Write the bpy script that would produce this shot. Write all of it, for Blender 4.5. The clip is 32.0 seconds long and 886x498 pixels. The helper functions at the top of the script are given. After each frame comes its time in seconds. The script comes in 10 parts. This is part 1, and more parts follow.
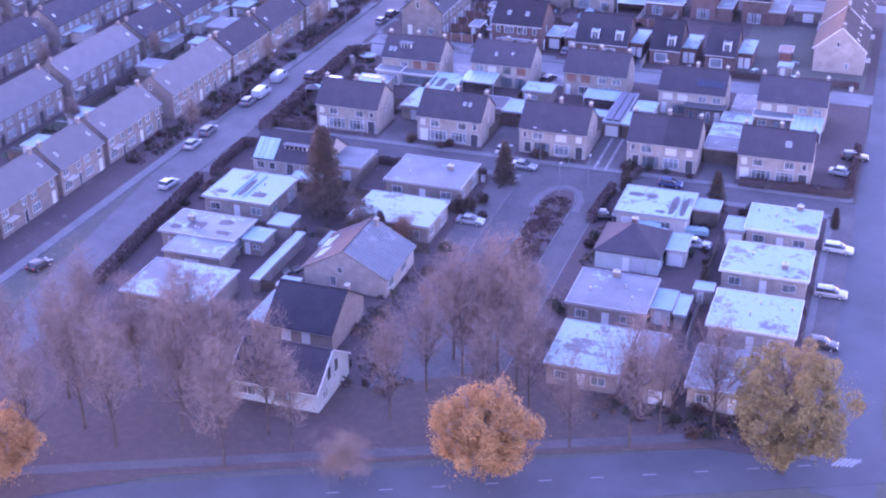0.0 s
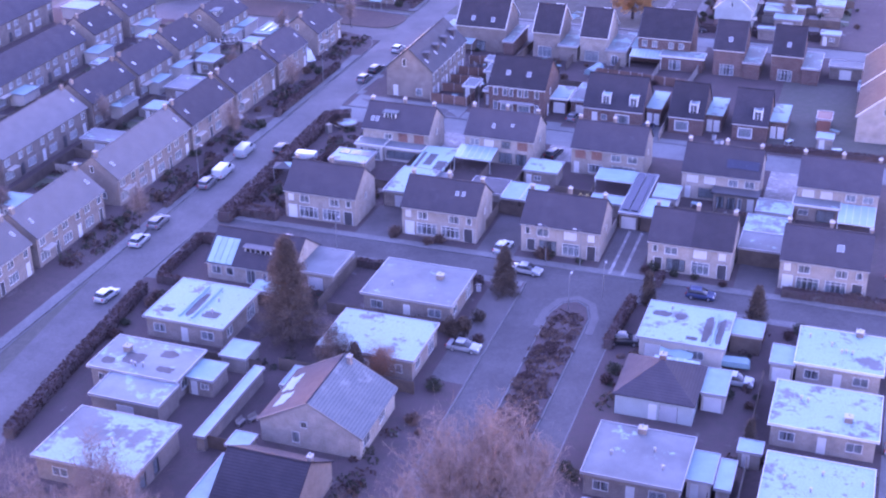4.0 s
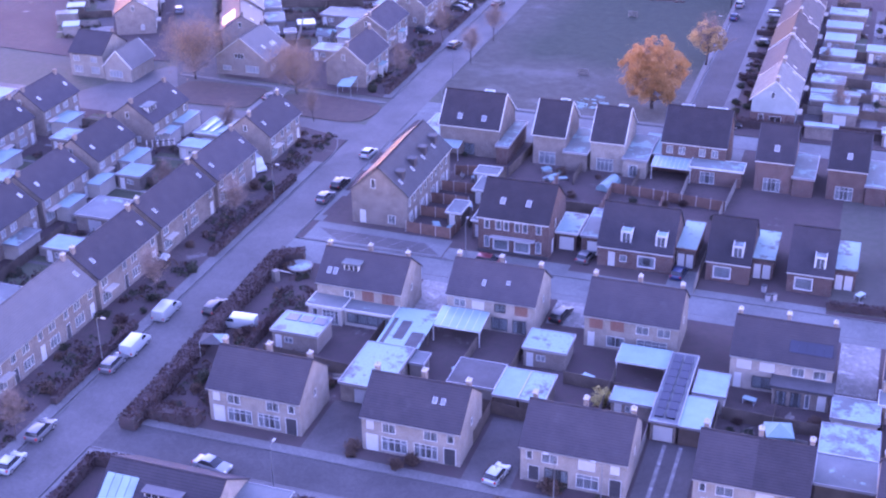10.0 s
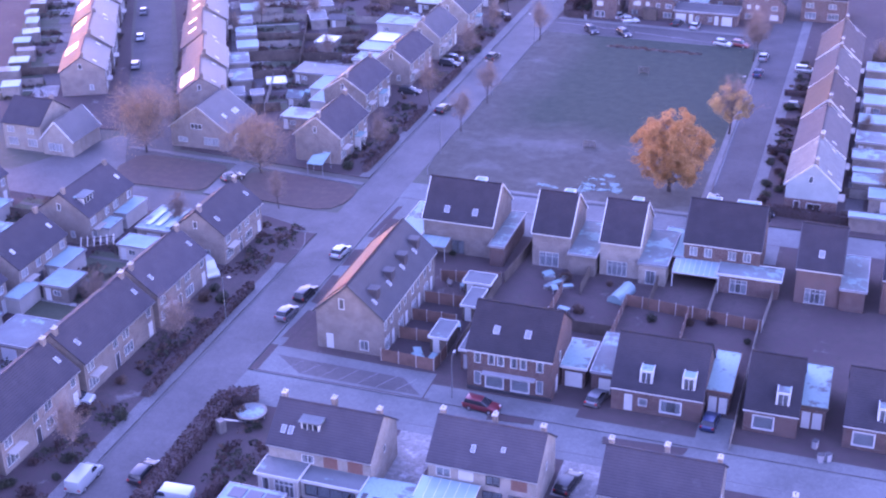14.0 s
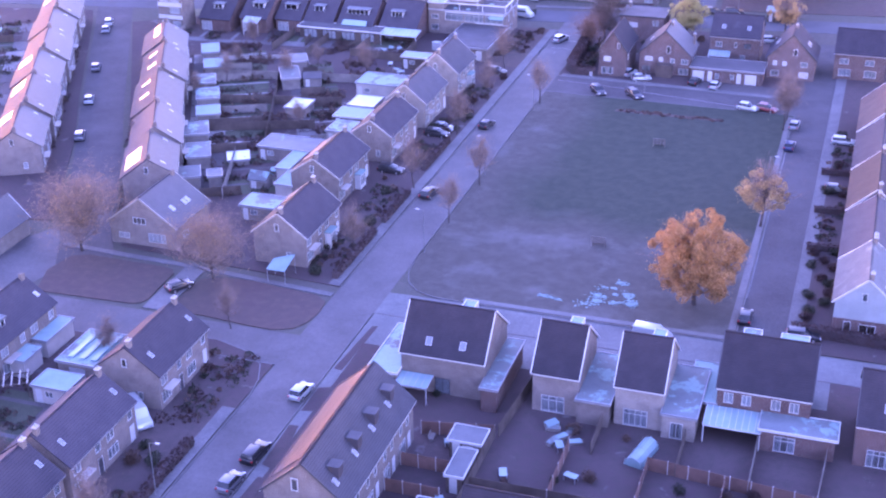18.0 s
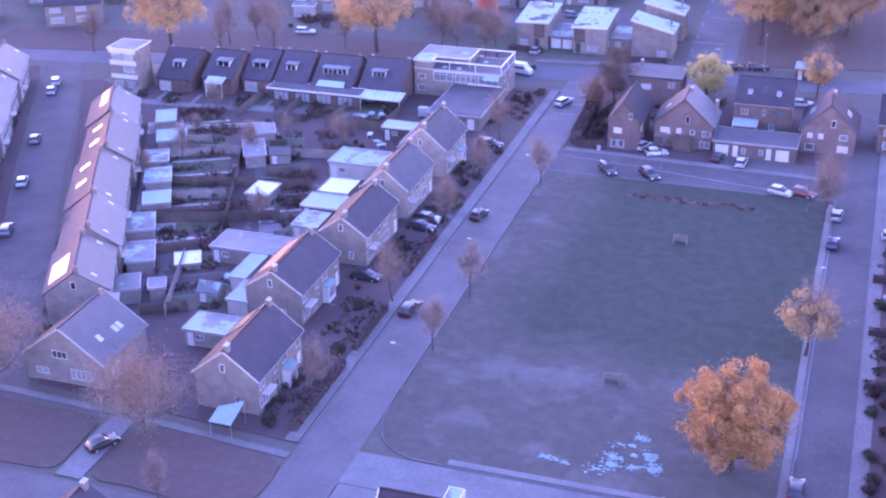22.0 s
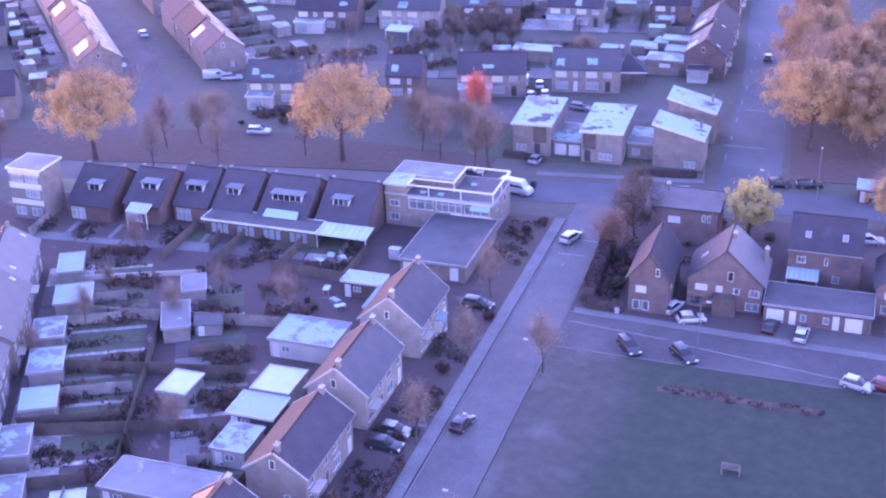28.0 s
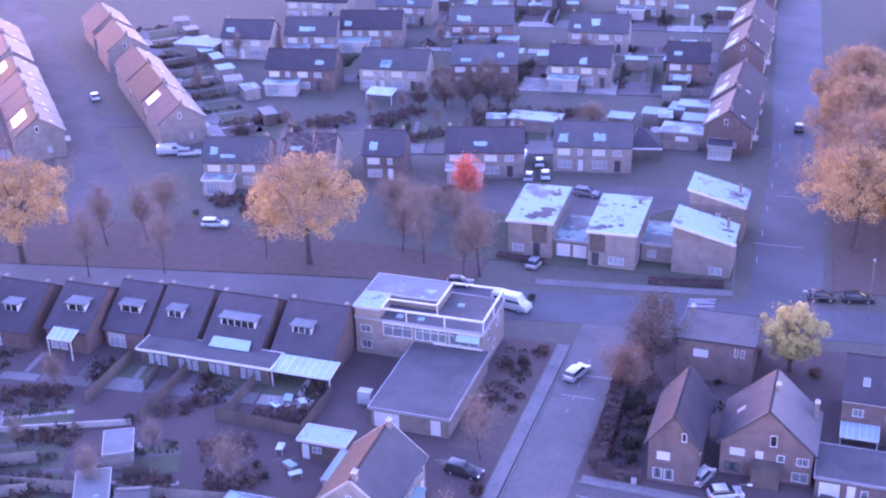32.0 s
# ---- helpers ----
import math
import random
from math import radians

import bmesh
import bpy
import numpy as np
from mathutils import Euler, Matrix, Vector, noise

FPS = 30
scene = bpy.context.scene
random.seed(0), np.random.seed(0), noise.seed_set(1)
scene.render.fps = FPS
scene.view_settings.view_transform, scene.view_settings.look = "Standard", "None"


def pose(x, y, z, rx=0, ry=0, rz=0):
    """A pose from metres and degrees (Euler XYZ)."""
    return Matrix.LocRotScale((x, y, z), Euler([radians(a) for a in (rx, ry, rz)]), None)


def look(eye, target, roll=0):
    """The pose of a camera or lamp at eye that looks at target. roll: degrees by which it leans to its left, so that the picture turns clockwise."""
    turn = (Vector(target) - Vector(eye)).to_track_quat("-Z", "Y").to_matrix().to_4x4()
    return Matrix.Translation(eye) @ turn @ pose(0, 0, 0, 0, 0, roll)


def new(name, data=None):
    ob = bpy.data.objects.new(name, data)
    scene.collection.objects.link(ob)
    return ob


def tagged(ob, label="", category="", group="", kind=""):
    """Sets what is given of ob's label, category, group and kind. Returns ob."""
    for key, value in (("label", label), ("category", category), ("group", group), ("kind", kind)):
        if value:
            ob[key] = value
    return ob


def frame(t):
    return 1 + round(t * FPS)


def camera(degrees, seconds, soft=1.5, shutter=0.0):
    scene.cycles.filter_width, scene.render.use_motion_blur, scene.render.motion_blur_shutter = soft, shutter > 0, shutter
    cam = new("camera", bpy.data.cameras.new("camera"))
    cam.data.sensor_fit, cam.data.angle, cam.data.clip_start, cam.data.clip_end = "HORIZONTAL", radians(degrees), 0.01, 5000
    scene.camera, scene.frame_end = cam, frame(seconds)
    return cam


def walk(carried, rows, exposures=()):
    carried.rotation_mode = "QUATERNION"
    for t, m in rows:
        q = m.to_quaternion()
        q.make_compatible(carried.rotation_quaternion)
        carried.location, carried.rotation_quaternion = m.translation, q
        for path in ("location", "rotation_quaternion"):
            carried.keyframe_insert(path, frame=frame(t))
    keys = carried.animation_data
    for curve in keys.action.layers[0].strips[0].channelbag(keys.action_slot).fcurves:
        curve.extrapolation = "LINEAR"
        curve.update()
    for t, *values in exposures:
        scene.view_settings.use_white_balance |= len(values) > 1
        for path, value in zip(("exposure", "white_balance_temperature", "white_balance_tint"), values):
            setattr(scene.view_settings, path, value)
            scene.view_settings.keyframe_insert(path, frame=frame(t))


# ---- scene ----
cam = camera(37.15, 32.0, soft=2.2)
PATH = [
    (0, look((51.11, -136.78, 91.08), (6.67, -10.83, 22.80), -0.53)),
    (1, look((48.12, -127.62, 90.99), (3.79, -1.61, 22.75), -0.54)),
    (2, look((45.21, -118.49, 90.90), (0.98, 7.58, 22.71), -0.55)),
    (3, look((42.37, -109.39, 90.82), (-1.77, 16.74, 22.68), -0.56)),
    (4, look((39.58, -100.31, 90.75), (-4.47, 25.88, 22.66), -0.57)),
    (5, look((36.84, -91.25, 90.67), (-7.13, 35.00, 22.65), -0.58)),
    (6, look((34.15, -82.21, 90.60), (-9.74, 44.11, 22.64), -0.60)),
    (7, look((31.50, -73.17, 90.54), (-12.32, 53.21, 22.64), -0.61)),
    (8, look((28.88, -64.13, 90.48), (-14.88, 62.31, 22.65), -0.63)),
    (9, look((26.29, -55.08, 90.42), (-17.41, 71.41, 22.67), -0.65)),
    (10, look((23.73, -46.03, 90.36), (-19.92, 80.52, 22.69), -0.67)),
    (11, look((21.18, -36.97, 90.31), (-22.43, 89.64, 22.72), -0.70)),
    (12, look((18.65, -27.90, 90.26), (-24.92, 98.77, 22.75), -0.72)),
    (13, look((16.14, -18.81, 90.21), (-27.40, 107.92, 22.79), -0.75)),
    (14, look((13.63, -9.70, 90.17), (-29.88, 117.08, 22.85), -0.78)),
    (15, look((11.14, -0.57, 90.13), (-32.36, 126.27, 22.90), -0.81)),
    (16, look((8.65, 8.58, 90.09), (-34.84, 135.48, 22.97), -0.84)),
    (17, look((6.16, 17.75, 90.06), (-37.32, 144.71, 23.05), -0.87)),
    (18, look((3.68, 26.94, 90.04), (-39.80, 153.96, 23.14), -0.90)),
    (19, look((1.20, 36.16, 90.02), (-42.29, 163.24, 23.23), -0.94)),
    (20, look((-1.28, 45.40, 90.02), (-44.78, 172.54, 23.34), -0.98)),
    (21, look((-3.75, 54.67, 90.02), (-47.27, 181.86, 23.47), -1.01)),
    (22, look((-6.22, 63.95, 90.03), (-49.77, 191.20, 23.60), -1.06)),
    (23, look((-8.69, 73.25, 90.05), (-52.26, 200.55, 23.76), -1.10)),
    (24, look((-11.14, 82.57, 90.08), (-54.76, 209.93, 23.92), -1.14)),
    (25, look((-13.59, 91.90, 90.13), (-57.25, 219.32, 24.11), -1.19)),
    (26, look((-16.03, 101.25, 90.20), (-59.74, 228.72, 24.32), -1.23)),
    (27, look((-18.45, 110.60, 90.28), (-62.21, 238.13, 24.54), -1.28)),
    (28, look((-20.85, 119.96, 90.38), (-64.68, 247.54, 24.79), -1.33)),
    (29, look((-23.23, 129.32, 90.50), (-67.13, 256.96, 25.06), -1.38)),
    (30, look((-25.58, 138.67, 90.64), (-69.56, 266.37, 25.36), -1.43)),
    (31, look((-27.90, 148.02, 90.80), (-71.96, 275.76, 25.69), -1.49)),
    (32, look((-30.19, 157.35, 91.00), (-74.34, 285.15, 26.05), -1.54)),
]
EXPO = [(0, 5.08, 5740, 95), (32, 5.08, 5740, 95)]
walk(cam, PATH, EXPO)

# ---- light: sun almost on the horizon, a bright pale sky ----
SUN_DIR = Vector((-0.815, 0.58, 0.044)).normalized()
world = bpy.data.worlds.new("world")
scene.world = world
world.use_nodes = True
_nt = world.node_tree
_sky = _nt.nodes.new("ShaderNodeTexSky")
_sky.sky_type = 'NISHITA'
_sky.sun_disc = False
_sky.sun_elevation = radians(2.5)
_sky.sun_rotation = math.atan2(SUN_DIR.x, SUN_DIR.y)
_sky.air_density, _sky.dust_density, _sky.ozone_density = 1.0, 0.3, 2.0
_bg = _nt.nodes["Background"]
_bg.inputs["Strength"].default_value = 0.15
_nt.links.new(_sky.outputs["Color"], _bg.inputs["Color"])
sun_data = bpy.data.lights.new("sun", 'SUN')
sun_data.energy, sun_data.angle, sun_data.color = 0.0068, radians(3.0), (1.0, 0.78, 0.6)
sun = new("sun", sun_data)
sun.matrix_world = look((-300, 200, 60), (-300 - SUN_DIR.x * 10, 200 - SUN_DIR.y * 10, 60 - SUN_DIR.z * 10))


# ---- materials ----
def nodes_of(name):
    m = bpy.data.materials.new(name)
    m.use_nodes = True
    nt = m.node_tree
    return m, nt, nt.nodes["Principled BSDF"]


def link(nt, a, b):
    nt.links.new(a, b)


def noise_node(nt, scale, detail=4.0, rough=0.6, vec=None):
    n = nt.nodes.new("ShaderNodeTexNoise")
    n.inputs["Scale"].default_value, n.inputs["Detail"].default_value, n.inputs["Roughness"].default_value = scale, detail, rough
    if vec is not None:
        link(nt, vec, n.inputs["Vector"])
    return n


def ramp_node(nt, fac, lo, hi, a=(0, 0, 0), b=(1, 1, 1)):
    r = nt.nodes.new("ShaderNodeValToRGB")
    r.color_ramp.elements[0].position, r.color_ramp.elements[1].position = lo, hi
    r.color_ramp.elements[0].color, r.color_ramp.elements[1].color = (*a, 1), (*b, 1)
    link(nt, fac, r.inputs["Fac"])
    return r


def mix_node(nt, fac, a, b, mode='MIX'):
    m = nt.nodes.new("ShaderNodeMix")
    m.data_type, m.blend_type = 'RGBA', mode
    for sock, v in ((m.inputs[0], fac), (m.inputs[6], a), (m.inputs[7], b)):
        if hasattr(v, "is_linked"):
            link(nt, v, sock)
        elif sock.type == 'VALUE':
            sock.default_value = v
        else:
            sock.default_value = (*v, 1)
    return m.outputs[2]


def coords(nt):
    """World-size coordinates: the object's own."""
    c = nt.nodes.new("ShaderNodeTexCoord")
    return c.outputs["Object"]


def world_pos(nt):
    return nt.nodes.new("ShaderNodeNewGeometry").outputs["Position"]


def bump(nt, bsdf, height, strength=0.3, dist=0.02):
    b = nt.nodes.new("ShaderNodeBump")
    b.inputs["Strength"].default_value, b.inputs["Distance"].default_value = strength, dist
    link(nt, height, b.inputs["Height"])
    link(nt, b.outputs["Normal"], bsdf.inputs["Normal"])


def surface(name, col, rough=0.8, var=0.25, big=0.25, small=6.0, metal=0.0, rnd=0.15, bumps=0.2, spec=0.3, frost=0.0, frost_scale=0.35):
    """Two scales of variation round one base colour, and a thin coat of frost in patches where asked for."""
    m, nt, b = nodes_of(name)
    p = world_pos(nt)
    n1, n2 = noise_node(nt, big, 3, vec=p), noise_node(nt, small, 5, vec=p)
    dark, light = [c * (1 - var) for c in col], [min(1, c * (1 + var)) for c in col]
    r1 = ramp_node(nt, n1.outputs["Fac"], 0.3, 0.7, dark, light)
    r2 = ramp_node(nt, n2.outputs["Fac"], 0.3, 0.75, [1 - var] * 3, [1] * 3)
    c = mix_node(nt, 1.0, r1.outputs["Color"], r2.outputs["Color"], 'MULTIPLY')
    if rnd:
        info = nt.nodes.new("ShaderNodeObjectInfo")
        rr = ramp_node(nt, info.outputs["Random"], 0, 1, [1 - rnd] * 3, [1] * 3)
        c = mix_node(nt, 1.0, c, rr.outputs["Color"], 'MULTIPLY')
    if frost:
        f1 = noise_node(nt, frost_scale, 9, 0.68, vec=p)
        k = ramp_node(nt, f1.outputs["Fac"], 0.645 - 0.29 * frost, 0.685 - 0.27 * frost)
        f2, f3 = noise_node(nt, 3.5, 6, 0.7, vec=p), noise_node(nt, 0.75, 8, 0.62, vec=p)
        k2 = ramp_node(nt, f2.outputs["Fac"], 0.3, 0.55, [0.62] * 3, [1] * 3)
        k3 = mix_node(nt, 1.0, k.outputs["Color"], k2.outputs["Color"], 'MULTIPLY')
        k4 = ramp_node(nt, f3.outputs["Fac"], 0.345, 0.375, [0.25] * 3, [1] * 3)
        k3 = mix_node(nt, 1.0, k3, k4.outputs["Color"], 'MULTIPLY')
        c = mix_node(nt, k3, c, (0.142, 0.243, 0.238))
    link(nt, c, b.inputs["Base Color"])
    b.inputs["Roughness"].default_value, b.inputs["Metallic"].default_value = rough, metal
    b.inputs["Specular IOR Level"].default_value = spec
    if bumps:
        bump(nt, b, n2.outputs["Fac"], bumps, 0.03)
    return m


def courses(name, col, col2, rows, rough=0.75, frost=0.0, depth=0.6, gloss=0.12):
    """Roof tiles: courses across the slope (by height) and columns along it, in the object's coordinates."""
    m, nt, b = nodes_of(name)
    p = coords(nt)
    n1, n2 = noise_node(nt, 0.5, 4, vec=p), noise_node(nt, 9, 3, vec=p)
    c = ramp_node(nt, n1.outputs["Fac"], 0.3, 0.7, col, col2).outputs["Color"]
    sep = nt.nodes.new("ShaderNodeSeparateXYZ")
    link(nt, p, sep.inputs[0])
    fr = nt.nodes.new("ShaderNodeMath")
    fr.operation = 'MULTIPLY'
    link(nt, sep.outputs["Z"], fr.inputs[0])
    fr.inputs[1].default_value = rows
    f2 = nt.nodes.new("ShaderNodeMath")
    f2.operation = 'FRACT'
    link(nt, fr.outputs[0], f2.inputs[0])
    r = ramp_node(nt, f2.outputs[0], 0.0, 0.35, [0.6] * 3, [1] * 3)
    c = mix_node(nt, 1.0, c, r.outputs["Color"], 'MULTIPLY')
    info = nt.nodes.new("ShaderNodeObjectInfo")
    rr = ramp_node(nt, info.outputs["Random"], 0, 1, [0.75] * 3, [1.1] * 3)
    c = mix_node(nt, 1.0, c, rr.outputs["Color"], 'MULTIPLY')
    g = ramp_node(nt, n2.outputs["Fac"], 0.3, 0.7, [0.75] * 3, [1] * 3)
    c = mix_node(nt, 1.0, c, g.outputs["Color"], 'MULTIPLY')
    if frost:
        f1 = noise_node(nt, 0.4, 5, 0.6, vec=world_pos(nt))
        k = ramp_node(nt, f1.outputs["Fac"], 0.65 - 0.3 * frost, 0.85 - 0.2 * frost, (0, 0, 0), [min(1, frost)] * 3)
        c = mix_node(nt, k.outputs["Color"], c, (0.44, 0.47, 0.50))
    link(nt, c, b.inputs["Base Color"])
    b.inputs["Roughness"].default_value = rough
    b.inputs["Specular IOR Level"].default_value = gloss
    bump(nt, b, f2.outputs[0], depth, 0.04)
    return m


def brickwork(name, c1, c2, mortar):
    m, nt, b = nodes_of(name)
    p = world_pos(nt)
    tex = nt.nodes.new("ShaderNodeTexBrick")
    sep, com = nt.nodes.new("ShaderNodeSeparateXYZ"), nt.nodes.new("ShaderNodeCombineXYZ")
    link(nt, p, sep.inputs[0])
    ad = nt.nodes.new("ShaderNodeMath")
    link(nt, sep.outputs["X"], ad.inputs[0])
    link(nt, sep.outputs["Y"], ad.inputs[1])
    link(nt, ad.outputs[0], com.inputs["X"])
    link(nt, sep.outputs["Z"], com.inputs["Y"])
    link(nt, com.outputs[0], tex.inputs["Vector"])
    tex.inputs["Scale"].default_value = 1.0
    for k, v in (("Color1", c1), ("Color2", c2), ("Mortar", mortar)):
        tex.inputs[k].default_value = (*v, 1)
    tex.inputs["Brick Width"].default_value, tex.inputs["Row Height"].default_value, tex.inputs["Mortar Size"].default_value = 0.22, 0.065, 0.006
    n = noise_node(nt, 0.7, 5, vec=p)
    r = ramp_node(nt, n.outputs["Fac"], 0.3, 0.75, [0.7] * 3, [1.08] * 3)
    c = mix_node(nt, 1.0, tex.outputs["Color"], r.outputs["Color"], 'MULTIPLY')
    info = nt.nodes.new("ShaderNodeObjectInfo")
    rr = ramp_node(nt, info.outputs["Random"], 0, 1, [0.82] * 3, [1.1] * 3)
    c = mix_node(nt, 1.0, c, rr.outputs["Color"], 'MULTIPLY')
    link(nt, c, b.inputs["Base Color"])
    b.inputs["Roughness"].default_value = 0.9
    b.inputs["Specular IOR Level"].default_value = 0.2
    bump(nt, b, tex.outputs["Fac"], -0.4, 0.01)
    return m


def glass_pane(name, tint, rough=0.03):
    m, nt, b = nodes_of(name)
    nt.nodes.remove(b)
    out = nt.nodes["Material Output"]
    tr, gl, mx = (nt.nodes.new(k) for k in ("ShaderNodeBsdfTransparent", "ShaderNodeBsdfGlossy", "ShaderNodeMixShader"))
    tr.inputs["Color"].default_value = (*tint, 1)
    gl.inputs["Roughness"].default_value = rough
    mx.inputs[0].default_value = 0.1
    link(nt, tr.outputs[0], mx.inputs[1])
    link(nt, gl.outputs[0], mx.inputs[2])
    link(nt, mx.outputs[0], out.inputs["Surface"])
    return m


def leaf_mat(name, c1, c2, rough=0.7):
    m, nt, b = nodes_of(name)
    geo = nt.nodes.new("ShaderNodeNewGeometry")
    r = ramp_node(nt, geo.outputs["Random Per Island"], 0, 1, c1, c2)
    n = noise_node(nt, 0.6, 3, vec=geo.outputs["Position"])
    k = ramp_node(nt, n.outputs["Fac"], 0.3, 0.7, [0.65] * 3, [1.1] * 3)
    c = mix_node(nt, 1.0, r.outputs["Color"], k.outputs["Color"], 'MULTIPLY')
    link(nt, c, b.inputs["Base Color"])
    b.inputs["Roughness"].default_value = rough
    b.inputs["Specular IOR Level"].default_value = 0.15
    tl, mx = nt.nodes.new("ShaderNodeBsdfTranslucent"), nt.nodes.new("ShaderNodeMixShader")
    link(nt, c, tl.inputs["Color"])
    mx.inputs[0].default_value = 0.35
    link(nt, b.outputs[0], mx.inputs[1])
    link(nt, tl.outputs[0], mx.inputs[2])
    link(nt, mx.outputs[0], nt.nodes["Material Output"].inputs["Surface"])
    return m


def turf(name, c1, c2, c3, frost=0.0):
    m, nt, b = nodes_of(name)
    p = world_pos(nt)
    n1, n2, n3 = noise_node(nt, 0.06, 5, vec=p), noise_node(nt, 0.8, 6, 0.7, vec=p), noise_node(nt, 14, 3, vec=p)
    a = mix_node(nt, ramp_node(nt, n1.outputs["Fac"], 0.35, 0.65).outputs["Color"], c1, c2)
    a = mix_node(nt, ramp_node(nt, n2.outputs["Fac"], 0.45, 0.7).outputs["Color"], a, c3)
    if frost:
        f = noise_node(nt, 0.18, 6, 0.7, vec=p)
        k = ramp_node(nt, f.outputs["Fac"], 0.66 - 0.2 * frost, 0.85 - 0.1 * frost, (0, 0, 0), [0.55] * 3)
        a = mix_node(nt, k.outputs["Color"], a, (0.38, 0.40, 0.40))
    k = ramp_node(nt, n3.outputs["Fac"], 0.3, 0.7, [0.7] * 3, [1.1] * 3)
    a = mix_node(nt, 1.0, a, k.outputs["Color"], 'MULTIPLY')
    link(nt, a, b.inputs["Base Color"])
    b.inputs["Roughness"].default_value = 0.95
    b.inputs["Specular IOR Level"].default_value = 0.1
    bump(nt, b, n3.outputs["Fac"], 0.5, 0.05)
    return m


def pitch(name):
    """The playing field: green mown grass that wears away in an uneven line towards the trodden end."""
    m, nt, b = nodes_of(name)
    p = world_pos(nt)
    sep = nt.nodes.new("ShaderNodeSeparateXYZ")
    link(nt, p, sep.inputs[0])
    wob, n2, n3, n4 = noise_node(nt, 0.05, 5, 0.6, vec=p), noise_node(nt, 0.5, 6, 0.7, vec=p), noise_node(nt, 12, 3, vec=p), noise_node(nt, 0.11, 5, 0.6, vec=p)

    def edge(axis, at, soft, push):
        a = nt.nodes.new("ShaderNodeMath")
        a.operation = 'MULTIPLY_ADD'
        link(nt, wob.outputs["Fac"], a.inputs[0])
        a.inputs[1].default_value = push
        link(nt, sep.outputs[axis], a.inputs[2])
        r = nt.nodes.new("ShaderNodeMapRange")
        link(nt, a.outputs[0], r.inputs["Value"])
        r.inputs["From Min"].default_value, r.inputs["From Max"].default_value = at - soft + push / 2, at + soft + push / 2
        return r.outputs[0]
    e1, e2 = edge("Y", 212.0, 5.0, 22.0), edge("X", -49.0, 5.0, 16.0)
    k = nt.nodes.new("ShaderNodeMath")
    k.operation = 'MULTIPLY'
    link(nt, e1, k.inputs[0])
    link(nt, e2, k.inputs[1])
    worn = mix_node(nt, ramp_node(nt, n2.outputs["Fac"], 0.35, 0.7).outputs["Color"], (0.056, 0.053, 0.045), (0.077, 0.072, 0.064))
    worn = mix_node(nt, ramp_node(nt, n4.outputs["Fac"], 0.52, 0.72, (0, 0, 0), (0.6, 0.6, 0.6)).outputs["Color"], worn, (0.125, 0.125, 0.123))
    green = mix_node(nt, ramp_node(nt, n2.outputs["Fac"], 0.4, 0.65).outputs["Color"], (0.03, 0.039, 0.03), (0.041, 0.05, 0.037))
    c = mix_node(nt, k.outputs[0], worn, green)
    c = mix_node(nt, 1.0, c, ramp_node(nt, n3.outputs["Fac"], 0.3, 0.7, [0.75] * 3, [1.1] * 3).outputs["Color"], 'MULTIPLY')
    link(nt, c, b.inputs["Base Color"])
    b.inputs["Roughness"].default_value, b.inputs["Specular IOR Level"].default_value = 0.95, 0.1
    bump(nt, b, n3.outputs["Fac"], 0.5, 0.05)
    return m


def paved(name, c1, c2, mortar, w, h, rough=0.85, frost=0.0, gloss=0.1):
    """Small pavers, far too small to pick apart from the air, with worn lanes and stains."""
    m, nt, b = nodes_of(name)
    p = world_pos(nt)
    tex = nt.nodes.new("ShaderNodeTexBrick")
    link(nt, p, tex.inputs["Vector"])
    tex.inputs["Scale"].default_value = 1.0
    for k, v in (("Color1", c1), ("Color2", c2), ("Mortar", mortar)):
        tex.inputs[k].default_value = (*v, 1)
    tex.inputs["Brick Width"].default_value, tex.inputs["Row Height"].default_value, tex.inputs["Mortar Size"].default_value = w, h, 0.008
    n, n2 = noise_node(nt, 0.12, 6, 0.65, vec=p), noise_node(nt, 2.0, 5, vec=p)
    r = ramp_node(nt, n.outputs["Fac"], 0.3, 0.7, [0.72] * 3, [1.12] * 3)
    c = mix_node(nt, 1.0, tex.outputs["Color"], r.outputs["Color"], 'MULTIPLY')
    r2 = ramp_node(nt, n2.outputs["Fac"], 0.3, 0.7, [0.82] * 3, [1] * 3)
    c = mix_node(nt, 1.0, c, r2.outputs["Color"], 'MULTIPLY')
    if frost:
        f = noise_node(nt, 0.5, 6, 0.7, vec=p)
        k = ramp_node(nt, f.outputs["Fac"], 0.62 - 0.25 * frost, 0.8 - 0.2 * frost, (0, 0, 0), [0.7] * 3)
        c = mix_node(nt, k.outputs["Color"], c, (0.42, 0.44, 0.46))
    link(nt, c, b.inputs["Base Color"])
    b.inputs["Roughness"].default_value = rough
    b.inputs["Specular IOR Level"].default_value = gloss
    bump(nt, b, tex.outputs["Fac"], -0.2, 0.01)
    return m


def plain(name, col, rough=0.5, metal=0.0, rnd=0.1):
    return surface(name, col, rough, 0.08, 0.6, 8.0, metal, rnd, 0.05, 0.4)


M_GROUND = turf("soil_and_grass", (0.078, 0.072, 0.064), (0.072, 0.075, 0.058), (0.095, 0.086, 0.076))
M_LAWN = turf("lawn", (0.055, 0.065, 0.045), (0.068, 0.074, 0.05), (0.08, 0.078, 0.058))
M_FIELD = pitch("field_grass")
M_ROUGH = turf("rough_grass", (0.13, 0.12, 0.085), (0.10, 0.11, 0.07), (0.16, 0.145, 0.115), 0.45)
M_BEDS = turf("planting_bed", (0.066, 0.046, 0.048), (0.084, 0.062, 0.06), (0.06, 0.052, 0.046), 0.18)
M_LEAFY = turf("fallen_leaves", (0.082, 0.056, 0.052), (0.072, 0.058, 0.05), (0.10, 0.07, 0.058))
